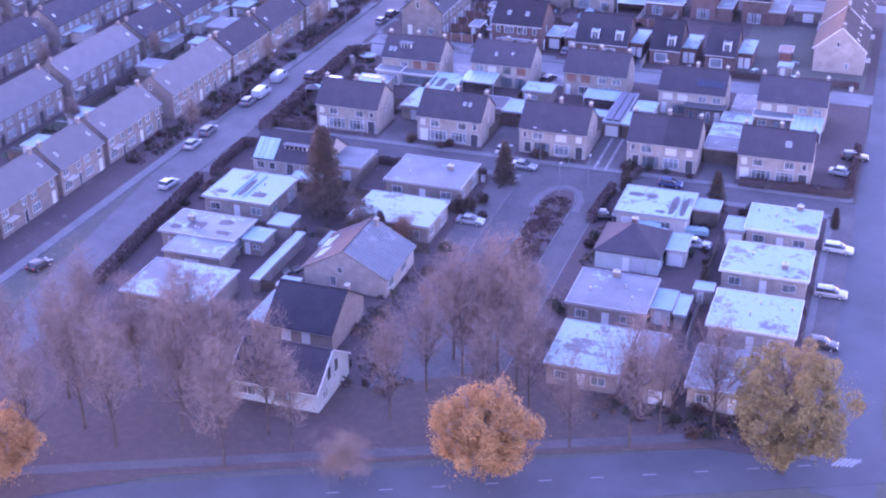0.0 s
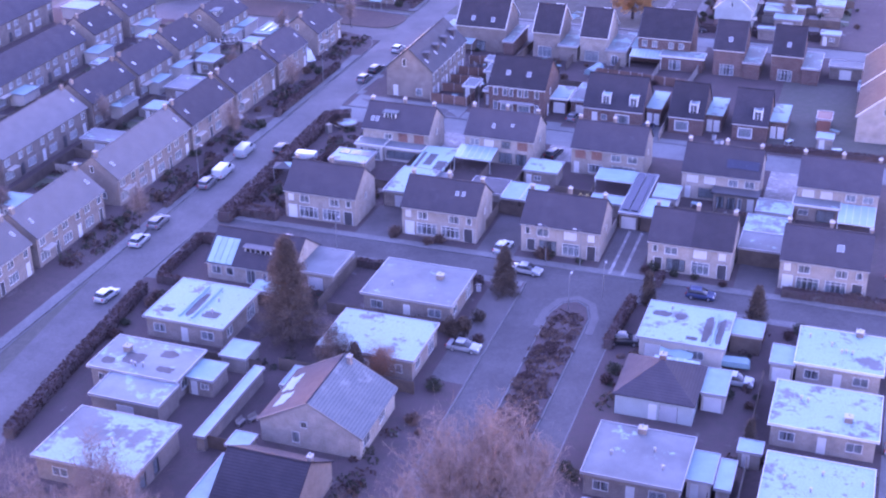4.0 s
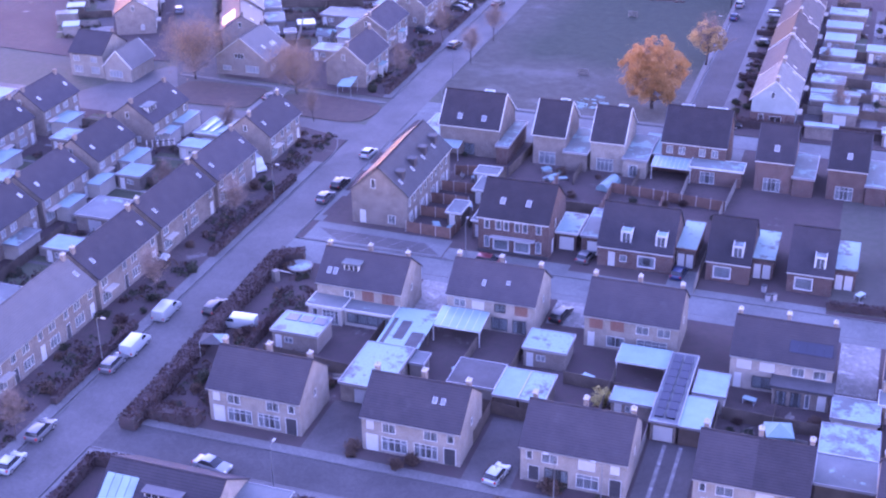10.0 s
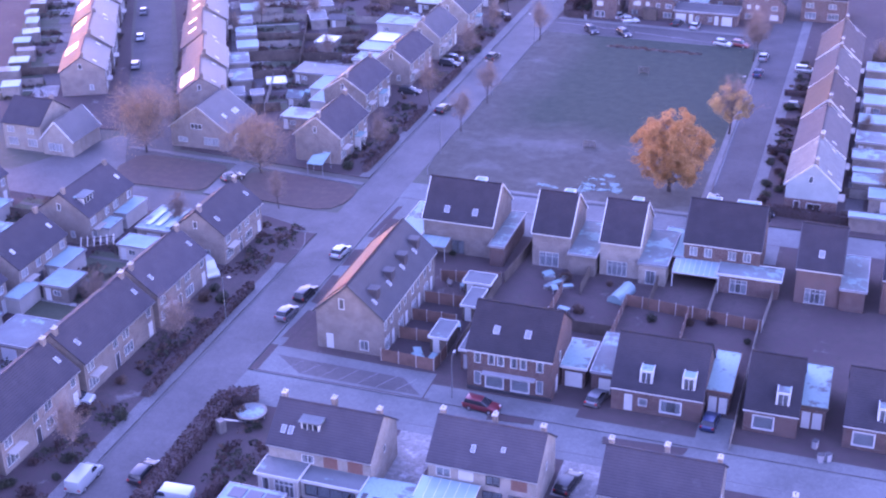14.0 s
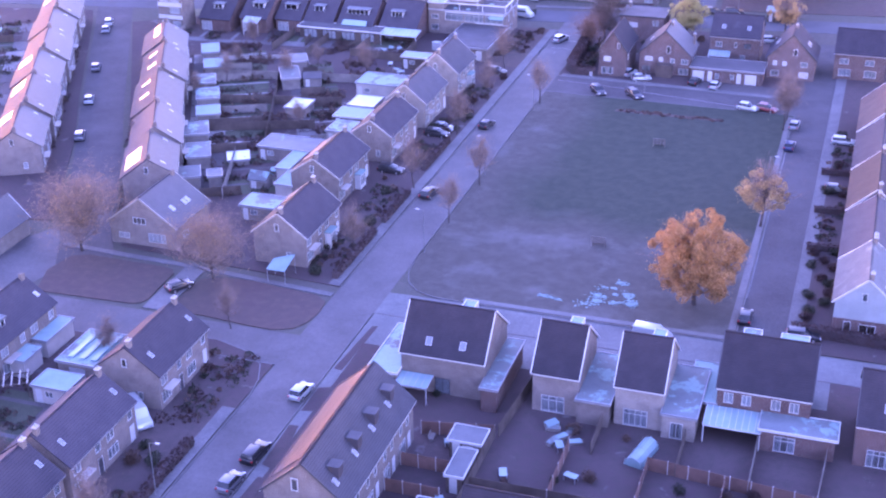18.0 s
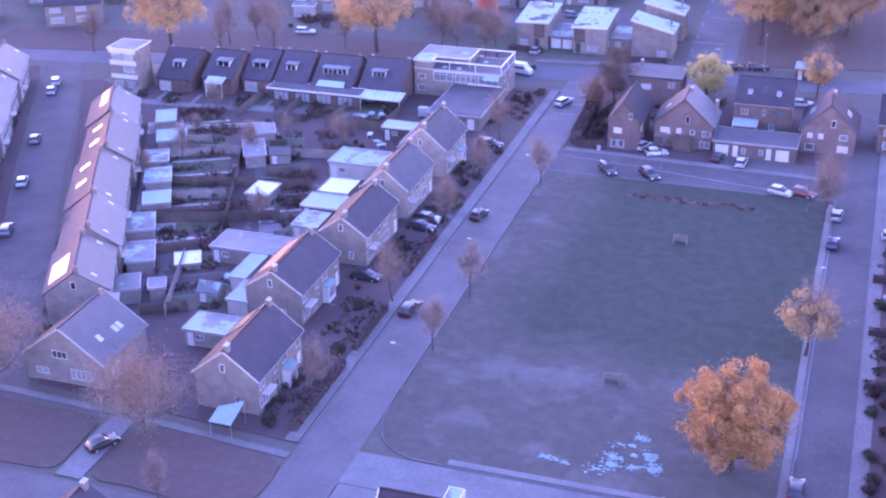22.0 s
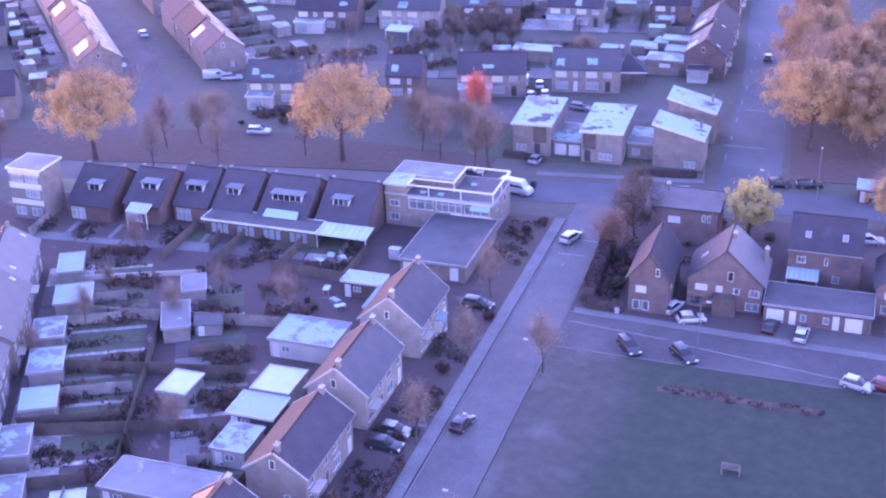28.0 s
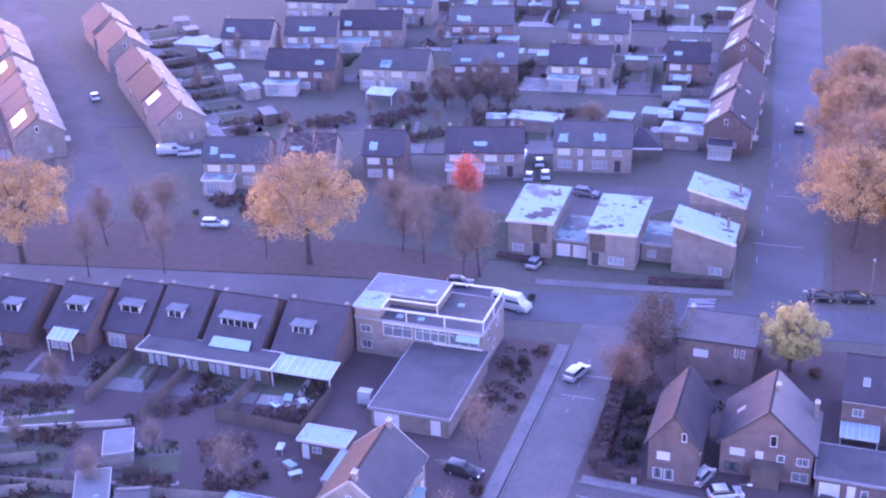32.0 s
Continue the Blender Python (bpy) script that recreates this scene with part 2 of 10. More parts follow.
# same clinker twice; the main road's paler colour holds some veiling glare
M_ROAD = paved("clinker_road", (0.105, 0.098, 0.098), (0.09, 0.084, 0.085), (0.086, 0.081, 0.081), 0.2, 0.1, 0.75, gloss=0.15)
M_SIDE = paved("dark_clinker_street", (0.085, 0.078, 0.079), (0.072, 0.067, 0.069), (0.067, 0.063, 0.063), 0.2, 0.1)
M_ASPHALT = surface("asphalt", (0.062, 0.064, 0.072), 0.85, 0.2, 0.1, 12)
M_PAVE = paved("concrete_slabs", (0.14, 0.136, 0.136), (0.119, 0.116, 0.116), (0.095, 0.095, 0.095), 0.3, 0.3)
M_NEWPAVE = paved("new_grey_pavers", (0.142, 0.146, 0.146), (0.122, 0.126, 0.127), (0.115, 0.118, 0.118), 0.2, 0.1)
M_TERRACE = paved("garden_slabs", (0.22, 0.21, 0.2), (0.17, 0.165, 0.16), (0.09, 0.09, 0.09), 0.5, 0.5, frost=0.35)
M_DRIVE = paved("drive_pavers", (0.105, 0.093, 0.093), (0.088, 0.079, 0.08), (0.07, 0.066, 0.066), 0.2, 0.1)
M_KERB = surface("concrete_kerb", (0.118, 0.116, 0.116), 0.9, 0.15)
M_PAINT = plain("road_paint", (0.175, 0.175, 0.18), 0.8)
M_YELLOW = brickwork("yellow_grey_brick", (0.245, 0.212, 0.182), (0.202, 0.175, 0.151), (0.265, 0.247, 0.224))
M_RED = brickwork("red_brown_brick", (0.122, 0.076, 0.07), (0.098, 0.062, 0.058), (0.19, 0.17, 0.16))
M_DARKRED = brickwork("dark_red_brick", (0.115, 0.064, 0.056), (0.09, 0.052, 0.047), (0.15, 0.13, 0.12))
M_GREYB = brickwork("grey_brown_brick", (0.178, 0.144, 0.126), (0.145, 0.119, 0.104), (0.195, 0.178, 0.162))
M_WHITEW = surface("white_stucco", (0.25, 0.285, 0.285), 0.85, 0.1, 0.4, 5)
M_PALEB = surface("pale_brick_paint", (0.31, 0.29, 0.265), 0.85, 0.15)
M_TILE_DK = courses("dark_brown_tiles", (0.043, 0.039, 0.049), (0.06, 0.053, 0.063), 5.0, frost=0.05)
M_TILE_AN = courses("anthracite_tiles", (0.03, 0.027, 0.034), (0.042, 0.037, 0.045), 5.0)
# M_TILE_GR: made paler and glossier to imitate veiling glare over the left rows
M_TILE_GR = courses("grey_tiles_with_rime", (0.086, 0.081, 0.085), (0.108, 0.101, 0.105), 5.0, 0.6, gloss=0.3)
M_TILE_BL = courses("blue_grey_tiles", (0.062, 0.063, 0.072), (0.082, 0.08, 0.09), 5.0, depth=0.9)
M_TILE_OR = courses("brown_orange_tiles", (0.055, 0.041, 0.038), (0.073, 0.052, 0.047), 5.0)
M_TILE_FR = courses("blue_grey_tiles_with_frost", (0.092, 0.107, 0.116), (0.12, 0.136, 0.145), 5.0, frost=0.25, depth=0.9)
M_ROOF_W = surface("frosted_roofing_felt", (0.10, 0.105, 0.11), 0.7, 0.2, frost=0.86, frost_scale=0.24)
M_ROOF_M = surface("half_frosted_roofing_felt", (0.108, 0.122, 0.128), 0.75, 0.2, frost=0.62, frost_scale=0.22)
M_ROOF_T = surface("thinly_frosted_roofing_felt", (0.122, 0.148, 0.153), 0.75, 0.18, frost=0.36, frost_scale=0.3)
M_ROOF_G = surface("grey_roofing_felt", (0.105, 0.118, 0.125), 0.75, 0.2, frost=0.12, frost_scale=0.3)
M_ROOF_D = surface("dark_roofing_felt", (0.062, 0.06, 0.065), 0.8, 0.25)
M_ROOF_S = surface("snow_white_frost", (0.148, 0.25, 0.253), 0.85, 0.1, 0.5, 5)
M_POLY = surface("frosted_polycarbonate", (0.16, 0.268, 0.275), 0.35, 0.1, 0.6, 4, spec=0.5)
M_WHITE = plain("white_paint", (0.37, 0.38, 0.375), 0.45)
M_BLIND = plain("white_blind", (0.35, 0.355, 0.35), 0.6)
M_BROWNP = plain("brown_panel", (0.14, 0.06, 0.045), 0.6)
M_GREYP = plain("grey_metal_panel", (0.3, 0.31, 0.33), 0.5, 0.3)
M_DARKP = plain("dark_paint", (0.035, 0.035, 0.04), 0.5)
M_ZINC = plain("zinc", (0.27, 0.28, 0.30), 0.5, 0.6)
M_POST = plain("weathered_steel", (0.13, 0.133, 0.14), 0.6, 0.3)
M_COWL = plain("dark_sheet_metal", (0.05, 0.044, 0.05), 0.6, 0.2)
M_CONC = surface("weathered_concrete", (0.33, 0.31, 0.29), 0.9, 0.2)
M_WOOD = surface("brown_fence_wood", (0.145, 0.08, 0.062), 0.85, 0.25, 0.5, 9)
M_WOODD = surface("dark_stained_wood", (0.09, 0.068, 0.056), 0.85, 0.25, 0.5, 9)
M_WOODG = surface("grey_weathered_wood", (0.18, 0.16, 0.145), 0.9, 0.25, 0.5, 9)
M_BARK = surface("bark", (0.078, 0.06, 0.054), 0.95, 0.3, 0.8, 10, rnd=0.2)
M_TWIG = surface("twigs", (0.20, 0.142, 0.12), 0.95, 0.3, 0.8, 10, rnd=0.2)
M_GLASS = glass_pane("window_glass", (0.78, 0.82, 0.84))
M_SOLAR = surface("solar_cells", (0.012, 0.014, 0.03), 0.3, 0.2, 0.8, 6, rnd=0.05, bumps=0, spec=0.6)
# flat tone for backing sheets that stand in for dim interiors
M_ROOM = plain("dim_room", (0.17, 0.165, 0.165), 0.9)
M_LEAF_O = leaf_mat("orange_leaves", (0.33, 0.165, 0.065), (0.50, 0.28, 0.115))
M_LEAF_Y = leaf_mat("yellow_green_leaves", (0.17, 0.13, 0.055), (0.30, 0.225, 0.095))
M_LEAF_P = leaf_mat("pale_gold_leaves", (0.38, 0.23, 0.10), (0.50, 0.34, 0.16))
M_LEAF_B = leaf_mat("brown_leaves", (0.27, 0.175, 0.095), (0.38, 0.25, 0.14))
M_LEAF_W = leaf_mat("pale_yellow_leaves", (0.36, 0.30, 0.11), (0.52, 0.45, 0.20))
M_LEAF_R = leaf_mat("red_leaves", (0.52, 0.10, 0.06), (0.66, 0.18, 0.12))
M_LEAF_G = leaf_mat("evergreen_leaves", (0.034, 0.04, 0.03), (0.06, 0.064, 0.042))
M_LEAF_H = leaf_mat("hedge_leaves", (0.048, 0.029, 0.027), (0.076, 0.046, 0.04))
M_LEAF_C = leaf_mat("brownish_needles", (0.055, 0.044, 0.038), (0.105, 0.082, 0.066))
M_LEAF_D = leaf_mat("withered_leaves", (0.08, 0.052, 0.043), (0.135, 0.088, 0.066))
M_LEAF_S = leaf_mat("rust_leaves", (0.16, 0.075, 0.045), (0.26, 0.125, 0.07))
M_NET = plain("net_curtain", (0.34, 0.345, 0.35), 0.9)
M_TYRE = plain("tyre_rubber", (0.02, 0.02, 0.02), 0.9)
M_RIM = plain("alloy_rim", (0.45, 0.45, 0.46), 0.35, 0.8)
M_CARGLASS = plain("tinted_car_glass", (0.02, 0.022, 0.025), 0.08)
M_LAMPC = plain("lamp_lens", (0.6, 0.6, 0.58), 0.15)
M_LAMPR = plain("red_lamp_lens", (0.4, 0.02, 0.02), 0.2)
M_ROOFLIGHT = plain("pale_roof_light", (0.13, 0.15, 0.165), 0.35)


# ---- mesh helpers ----
def mesh_of(name, verts, faces, mat, mats=None, idx=None, smooth=False):
    me = bpy.data.meshes.new(name)
    me.from_pydata([tuple(v) for v in verts], [], faces)
    for m in (mats or [mat]):
        me.materials.append(m)
    if idx:
        me.polygons.foreach_set("material_index", idx)
    if smooth:
        me.polygons.foreach_set("use_smooth", [True] * len(faces))
    me.update()
    return me


class Geo:
    """Collects boxes, prisms and quads into one mesh."""

    def __init__(self):
        self.v, self.f = [], []

    def quad(self, *pts):
        n = len(self.v)
        self.v += [tuple(p) for p in pts]
        self.f.append(tuple(range(n, n + len(pts))))
        return self

    def box(self, x0, y0, z0, x1, y1, z1):
        n = len(self.v)
        self.v += [(x0, y0, z0), (x1, y0, z0), (x1, y1, z0), (x0, y1, z0), (x0, y0, z1), (x1, y0, z1), (x1, y1, z1), (x0, y1, z1)]
        self.f += [tuple(n + i for i in q) for q in ((3, 2, 1, 0), (4, 5, 6, 7), (0, 1, 5, 4), (1, 2, 6, 5), (2, 3, 7, 6), (3, 0, 4, 7))]
        return self

    def slab(self, ring, down):
        """A sheet with thickness: ring is anticlockwise seen from outside, down the vector to its back."""
        n, k = len(self.v), len(ring)
        self.v += [tuple(p) for p in ring] + [tuple(Vector(p) + Vector(down)) for p in ring]
        self.f.append(tuple(range(n, n + k)))
        self.f.append(tuple(range(n + 2 * k - 1, n + k - 1, -1)))
        for i in range(k):
            j = (i + 1) % k
            self.f.append((n + i, n + k + i, n + k + j, n + j))
        return self

    def tube(self, p, q, r0, r1, sides=6):
        p, q = Vector(p), Vector(q)
        d = (q - p).normalized()
        a = d.orthogonal().normalized()
        b = d.cross(a)
        n = len(self.v)
        for c, r in ((p, r0), (q, r1)):
            for i in range(sides):
                t = 2 * math.pi * i / sides
                self.v.append(tuple(c + (a * math.cos(t) + b * math.sin(t)) * r))
        for i in range(sides):
            j = (i + 1) % sides
            self.f.append((n + i, n + j, n + sides + j, n + sides + i))
        self.f += [tuple(range(n + sides - 1, n - 1, -1)), tuple(range(n + sides, n + 2 * sides))]
        return self

    def mesh(self, name, mat):
        return mesh_of(name, self.v, self.f, mat)


CACHE = {}


def part(name, data, parent, label="", at=None):
    ob = new(name, data)
    ob.parent = parent
    if at is not None:
        ob.matrix_local = at
    if label:
        ob["label"] = label
    return ob


def thing(name, x, y, z=0.0, rz=0.0, label="", category="", group="", kind=""):
    ob = new(name)
    ob.empty_display_size = 0.3
    ob.matrix_world = pose(x, y, z, 0, 0, rz)
    return tagged(ob, label, category, group, kind)


def cached(key, make):
    if key not in CACHE:
        CACHE[key] = make()
    return CACHE[key]


# ---- building kit ----


def face_matrix(face, w, d):
    """From a face's own coordinates (u to the right seen from outside, z up, y inwards) to the house's."""
    if face == 'F':
        return pose(-w / 2, -d / 2, 0)
    if face == 'R':
        return pose(w / 2, -d / 2, 0, 0, 0, 90)
    if face == 'B':
        return pose(w / 2, d / 2, 0, 0, 0, 180)
    return pose(-w / 2, d / 2, 0, 0, 0, -90)


def lattice(us, zs, solid, y0, y1):
    """A plate with holes as one connected piece: cells of a grid, kept where solid(i, j)."""
    g, ids = Geo(), {}

    def at(i, j, k):
        if (i, j, k) not in ids:
            ids[(i, j, k)] = len(g.v)
            g.v.append((us[i], (y0, y1)[k], zs[j]))
        return ids[(i, j, k)]
    n, m = len(us) - 1, len(zs) - 1
    full = {(i, j) for i in range(n) for j in range(m) if solid(i, j)}
    for i, j in sorted(full):
        g.f.append((at(i, j, 0), at(i + 1, j, 0), at(i + 1, j + 1, 0), at(i, j + 1, 0)))
        g.f.append((at(i, j + 1, 1), at(i + 1, j + 1, 1), at(i + 1, j, 1), at(i, j, 1)))
        for di, dj, p, q in ((-1, 0, (i, j + 1), (i, j)), (1, 0, (i + 1, j), (i + 1, j + 1)), (0, -1, (i, j), (i + 1, j)), (0, 1, (i + 1, j + 1), (i, j + 1))):
            if (i + di, j + dj) not in full:
                g.f.append((at(*q, 0), at(*p, 0), at(*p, 1), at(*q, 1)))
    return g


def ribbed(u0, u1, z0, z1, rows, y0, y1, rib):
    """A board with horizontal ribs as one connected piece: a stepped side outline pulled across."""
    prof = [(y1, z0), (y0, z0)]
    step = (z1 - z0) / rows
    for i in range(rows):
        a = z0 + step * i
        prof += [(y0, a + step * 0.8), (y0 + rib, a + step * 0.86)] + ([(y0, a + step)] if i < rows - 1 else [(y0 + rib, z1)])
    prof += [(y1, z1)]
    g, n = Geo(), len(prof)
    g.v = [(u0, y, z) for y, z in prof] + [(u1, y, z) for y, z in prof]
    g.f = [tuple(range(n)), tuple(range(2 * n - 1, n - 1, -1))] + [(i, n + i, n + (i + 1) % n, (i + 1) % n) for i in range(n)]
    return g


def frame_mesh(w, h, cols, rows=1, deep=0.09, bar=0.085, mat=None):
    def make():
        us, zs = [0.0, bar], [0.0, bar]
        for i in range(1, cols):
            us += [w * i / cols - 0.04, w * i / cols + 0.04]
        us += [w - bar, w]
        for i in range(1, rows):
            z = h * (0.72 if rows == 2 else i / rows)
            zs += [z - 0.035, z + 0.035]
        zs += [h - bar, h]
        return lattice(us, zs, lambda i, j: i % 2 == 0 or j % 2 == 0, -0.03, deep).mesh("window", mat or M_WHITE)
    return cached(("frame", round(w, 2), round(h, 2), cols, rows, bar, (mat or M_WHITE).name), make)


def curtained(g, w, h):
    """A pane, the net curtains that hang close behind it, and a dim-toned room sheet."""
    n = len(g.f)
    k = int(w * 31 + h * 17) % 3
    if k < 2:
        g.quad((0.07, 0.13, 0.07), (w - 0.07, 0.13, 0.07), (w - 0.07, 0.13, h - 0.07), (0.07, 0.13, h - 0.07))
    else:
        for a, b in ((0.07, 0.32 * w), (0.7 * w, w - 0.07)):
            g.quad((a, 0.13, 0.07), (b, 0.13, 0.07), (b, 0.13, h - 0.07), (a, 0.13, h - 0.07))
    m = len(g.f)
    # grey sheet in place of a room; its tone is the dim light indoors
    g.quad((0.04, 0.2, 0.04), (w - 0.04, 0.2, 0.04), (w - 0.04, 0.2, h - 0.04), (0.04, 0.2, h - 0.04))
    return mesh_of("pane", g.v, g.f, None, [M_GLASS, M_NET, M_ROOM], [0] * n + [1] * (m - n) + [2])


def pane_mesh(w, h):
    return cached(("pane", round(w, 2), round(h, 2)), lambda: curtained(Geo().box(0.07, 0.035, 0.07, w - 0.07, 0.05, h - 0.07), w, h))


def back_mesh(w, h):
    # backing panel coloured like the dimness of a room
    return cached(("back", round(w, 2), round(h, 2)), lambda: Geo().box(0.07, 0.06, 0.07, w - 0.07, 0.085, h - 0.07).mesh("curtain", M_ROOM))


def panel_mesh(w, h, mat):
    return cached(("panel", round(w, 2), round(h, 2), mat.name), lambda: ribbed(0.05, w - 0.05, 0.05, h - 0.05, max(2, int(h / 0.25)), -0.012, 0.06, 0.02).mesh("shutter", mat))


def door_mesh(w, h, mat):
    return cached(("door", round(w, 2), round(h, 2), mat.name), lambda: ribbed(0.06, w - 0.06, 0.0, h - 0.06, 3, -0.01, 0.06, 0.02).mesh("leaf", mat))


def doorframe_mesh(w, h, mat):
    return cached(("doorframe", round(w, 2), round(h, 2), mat.name), lambda: lattice([0, 0.07, w - 0.07, w], [0, h - 0.07, h], lambda i, j: j == 1 or i != 1, -0.03, 0.1).mesh("door", mat))


def far_off(root):
    """Things that the camera never comes near are split less."""
    top = root
    while top.parent:
        top = top.parent
    p = top.matrix_basis.translation
    return p.x < -92 or p.y > 330


def glazed_mesh(w, h, cols, rows, mat):
    """Frame and pane of a far window in one mesh."""
    def make():
        fr = frame_mesh(w, h, cols, rows, mat=mat)
        v = [tuple(p.co) for p in fr.vertices]
        f = [tuple(p.vertices) for p in fr.polygons]
        n = len(v)
        for y in (0.04, 0.13):
            v += [(0.07, y, 0.07), (w - 0.07, y, 0.07), (w - 0.07, y, h - 0.07), (0.07, y, h - 0.07)]
        return mesh_of("window", v, f + [(n, n + 1, n + 2, n + 3), (n + 4, n + 5, n + 6, n + 7)], None, [mat, M_GLASS, M_NET], [0] * len(f) + [1, 2])
    return cached(("glazed", round(w, 2), round(h, 2), cols, rows, mat.name), make)


def opening(root, face, w, d, o, solid=False):
    """One window, door or shutter of a face. o = (u, z, width, height, style)."""
    u, z, ow, oh, st = o
    m = face_matrix(face, w, d) @ Matrix.Translation((u, 0.0 if not solid else -0.05, z))
    kind, num = st[0], (int(st[1:]) if st[1:].isdigit() else 1)
    if kind == 'W':
        fr = part("window", frame_mesh(ow, oh, num, bar=0.2), root, "window in a thick white surround", at=m)
        part("pane", pane_mesh(ow, oh), fr)
        return
    if kind in 'wvk':
        fm = M_WHITE if kind == 'w' else (M_BROWNP if kind == 'v' else M_DARKP)
        rows = 2 if oh > 1.5 and kind == 'w' and num > 2 else 1
        if far_off(root) and not solid:
            part("window", glazed_mesh(ow, oh, num, rows, fm), root, at=m)
            return
        fr = part("window", frame_mesh(ow, oh, num, rows, mat=fm), root, at=m)
        part("pane", pane_mesh(ow, oh), fr)
        if solid:
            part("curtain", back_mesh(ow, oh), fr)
    elif kind == 'b':
        fr = part("window", frame_mesh(ow, oh, 1), root, at=m)
        part("shutter", panel_mesh(ow, oh, M_BLIND), fr, "closed white roller shutter")
    elif kind == 'p':
        part("panel", panel_mesh(ow, oh, M_BROWNP), root, "brown facade panel", at=m)
    elif kind == 'q':
        part("panel", panel_mesh(ow, oh, M_WHITE), root, "white facade panel", at=m)
    elif kind == 'G':
        part("garage_door", panel_mesh(ow, oh, M_WHITE), root, "white ribbed garage door", at=m)
    elif kind == 'g':
        part("garage_door", panel_mesh(ow, oh, M_GREYP), root, "grey ribbed garage door", at=m)
    elif far_off(root):
        dm = {'d': M_WHITE, 'D': M_DARKP, 'e': M_BROWNP}[kind]
        part("door", panel_mesh(ow, oh, dm), root, at=m)
    else:
        dm = {'d': M_WHITE, 'D': M_DARKP, 'e': M_BROWNP}[kind]
        fr = part("door", doorframe_mesh(ow, oh, M_WHITE), root, at=m)
        part("leaf", door_mesh(ow, oh, dm), fr)


def shell(w, d, h, holes, wall, gable=None, name="wall", base=-0.3):
    """The walls of a house as one mesh, with openings cut through and 0.2 m reveals; gable=(axis, ridge height, ridge offset)."""
    g = Geo()
    for face in 'FRBL':
        fw = w if face in 'FB' else d
        m = face_matrix(face, w, d)
        hs = [o for o in holes.get(face, ()) if o[1] + o[3] <= h + 0.01 and o[4][0] not in 'pq']
        us = sorted({0.0, fw, *(o[0] for o in hs), *(o[0] + o[2] for o in hs)})
        zs = sorted({base, h, *(o[1] for o in hs), *(o[1] + o[3] for o in hs)})
        for a, b in zip(us, us[1:]):
            for c, e in zip(zs, zs[1:]):
                mu, mz = (a + b) / 2, (c + e) / 2
                if not any(o[0] < mu < o[0] + o[2] and o[1] < mz < o[1] + o[3] for o in hs):
                    g.quad(*(m @ Vector(p) for p in ((a, 0, c), (b, 0, c), (b, 0, e), (a, 0, e))))
        for u, z, ow, oh, st in hs:
            q = [(u, z), (u + ow, z), (u + ow, z + oh), (u, z + oh)]
            for (a, c), (b, e) in zip(q, q[1:] + q[:1]):
                g.quad(*(m @ Vector(p) for p in ((a, 0, c), (a, 0.2, c), (b, 0.2, e), (b, 0, e))))
    if gable:
        axis, rh, off = gable
        if axis == 'x':
            for s in (-1, 1):
                x = s * w / 2
                pts = [(x, -d / 2, h), (x, d / 2, h), (x, off, rh)]
                g.quad(*(pts if s > 0 else pts[::-1]))
        else:
            for s in (-1, 1):
                y = s * d / 2
                pts = [(-w / 2, y, h), (w / 2, y, h), (off, y, rh)]
                g.quad(*(pts if s < 0 else pts[::-1]))
    return g.mesh(name, wall)


class Slope:
    """One roof slope: u along the eave (from the left, seen from outside), v up the slope, n outwards."""

    def __init__(self, a, b, top_mid):
        self.a, self.u = Vector(a), (Vector(b) - Vector(a))
        self.len = self.u.length
        self.u.normalize()
        t = Vector(top_mid) - (Vector(a) + Vector(b)) / 2
        self.v = (t - self.u * t.dot(self.u))
        self.high = self.v.length
        self.v.normalize()
        self.n = self.u.cross(self.v)

    def at(self, u, v, n=0.0):
        return self.a + self.u * u + self.v * v + self.n * n

    def plate(self, g, u0, v0, u1, v1, lift, thick):
        g.slab([self.at(u0, v0, lift), self.at(u1, v0, lift), self.at(u1, v1, lift), self.at(u0, v1, lift)], -self.n * thick)
        return g


def frost_patch(slope, u0, v0, u1, v1, seed):
    """A thin uneven sheet of rime on a roof slope."""
    rnd = random.Random(seed)
    cu, cv, ru, rv = (u0 + u1) / 2, (v0 + v1) / 2, (u1 - u0) / 2, (v1 - v0) / 2
    ring = []
    for k in range(16):
        a = 2 * math.pi * k / 16
        q = rnd.uniform(0.75, 1.15) / max(abs(math.cos(a)), abs(math.sin(a)))
        ring.append(slope.at(cu + ru * 0.9 * q * math.cos(a), cv + rv * 0.9 * q * math.sin(a), 0.185))
    return Geo().slab(ring, -slope.n * 0.02).mesh("frost_patch", M_ROOF_S)


def chimney(root, x, y, z0, z1, sx=0.5, sy=0.7, mat=None):
    c = part("chimney", Geo().box(x - sx / 2, y - sy / 2, z0, x + sx / 2, y + sy / 2, z1).mesh("chimney", mat or M_GREYB), root)
    if far_off(root):
        return
    part("chimney_cap", Geo().box(x - sx / 2 - 0.07, y - sy / 2 - 0.07, z1, x + sx / 2 + 0.07, y + sy / 2 + 0.07, z1 + 0.1).mesh("chimney_cap", M_CONC), c)
    part("chimney_pot", Geo().tube((x, y, z1 + 0.1), (x, y, z1 + 0.45), 0.12, 0.1, 8).mesh("chimney_pot", M_WHITEW), c)


def rooflight(root, s, u, v, w=0.8, h=1.1):
    f = part("roof_window", s.plate(Geo(), u - w / 2, v, u + w / 2, v + h, 0.24, 0.14).mesh("roof_window", M_GREYP), root)
    if not far_off(root):
        part("pane", s.plate(Geo(), u - w / 2 + 0.08, v + 0.08, u + w / 2 - 0.08, v + h - 0.08, 0.255, 0.03).mesh("pane", M_ROOFLIGHT), f)


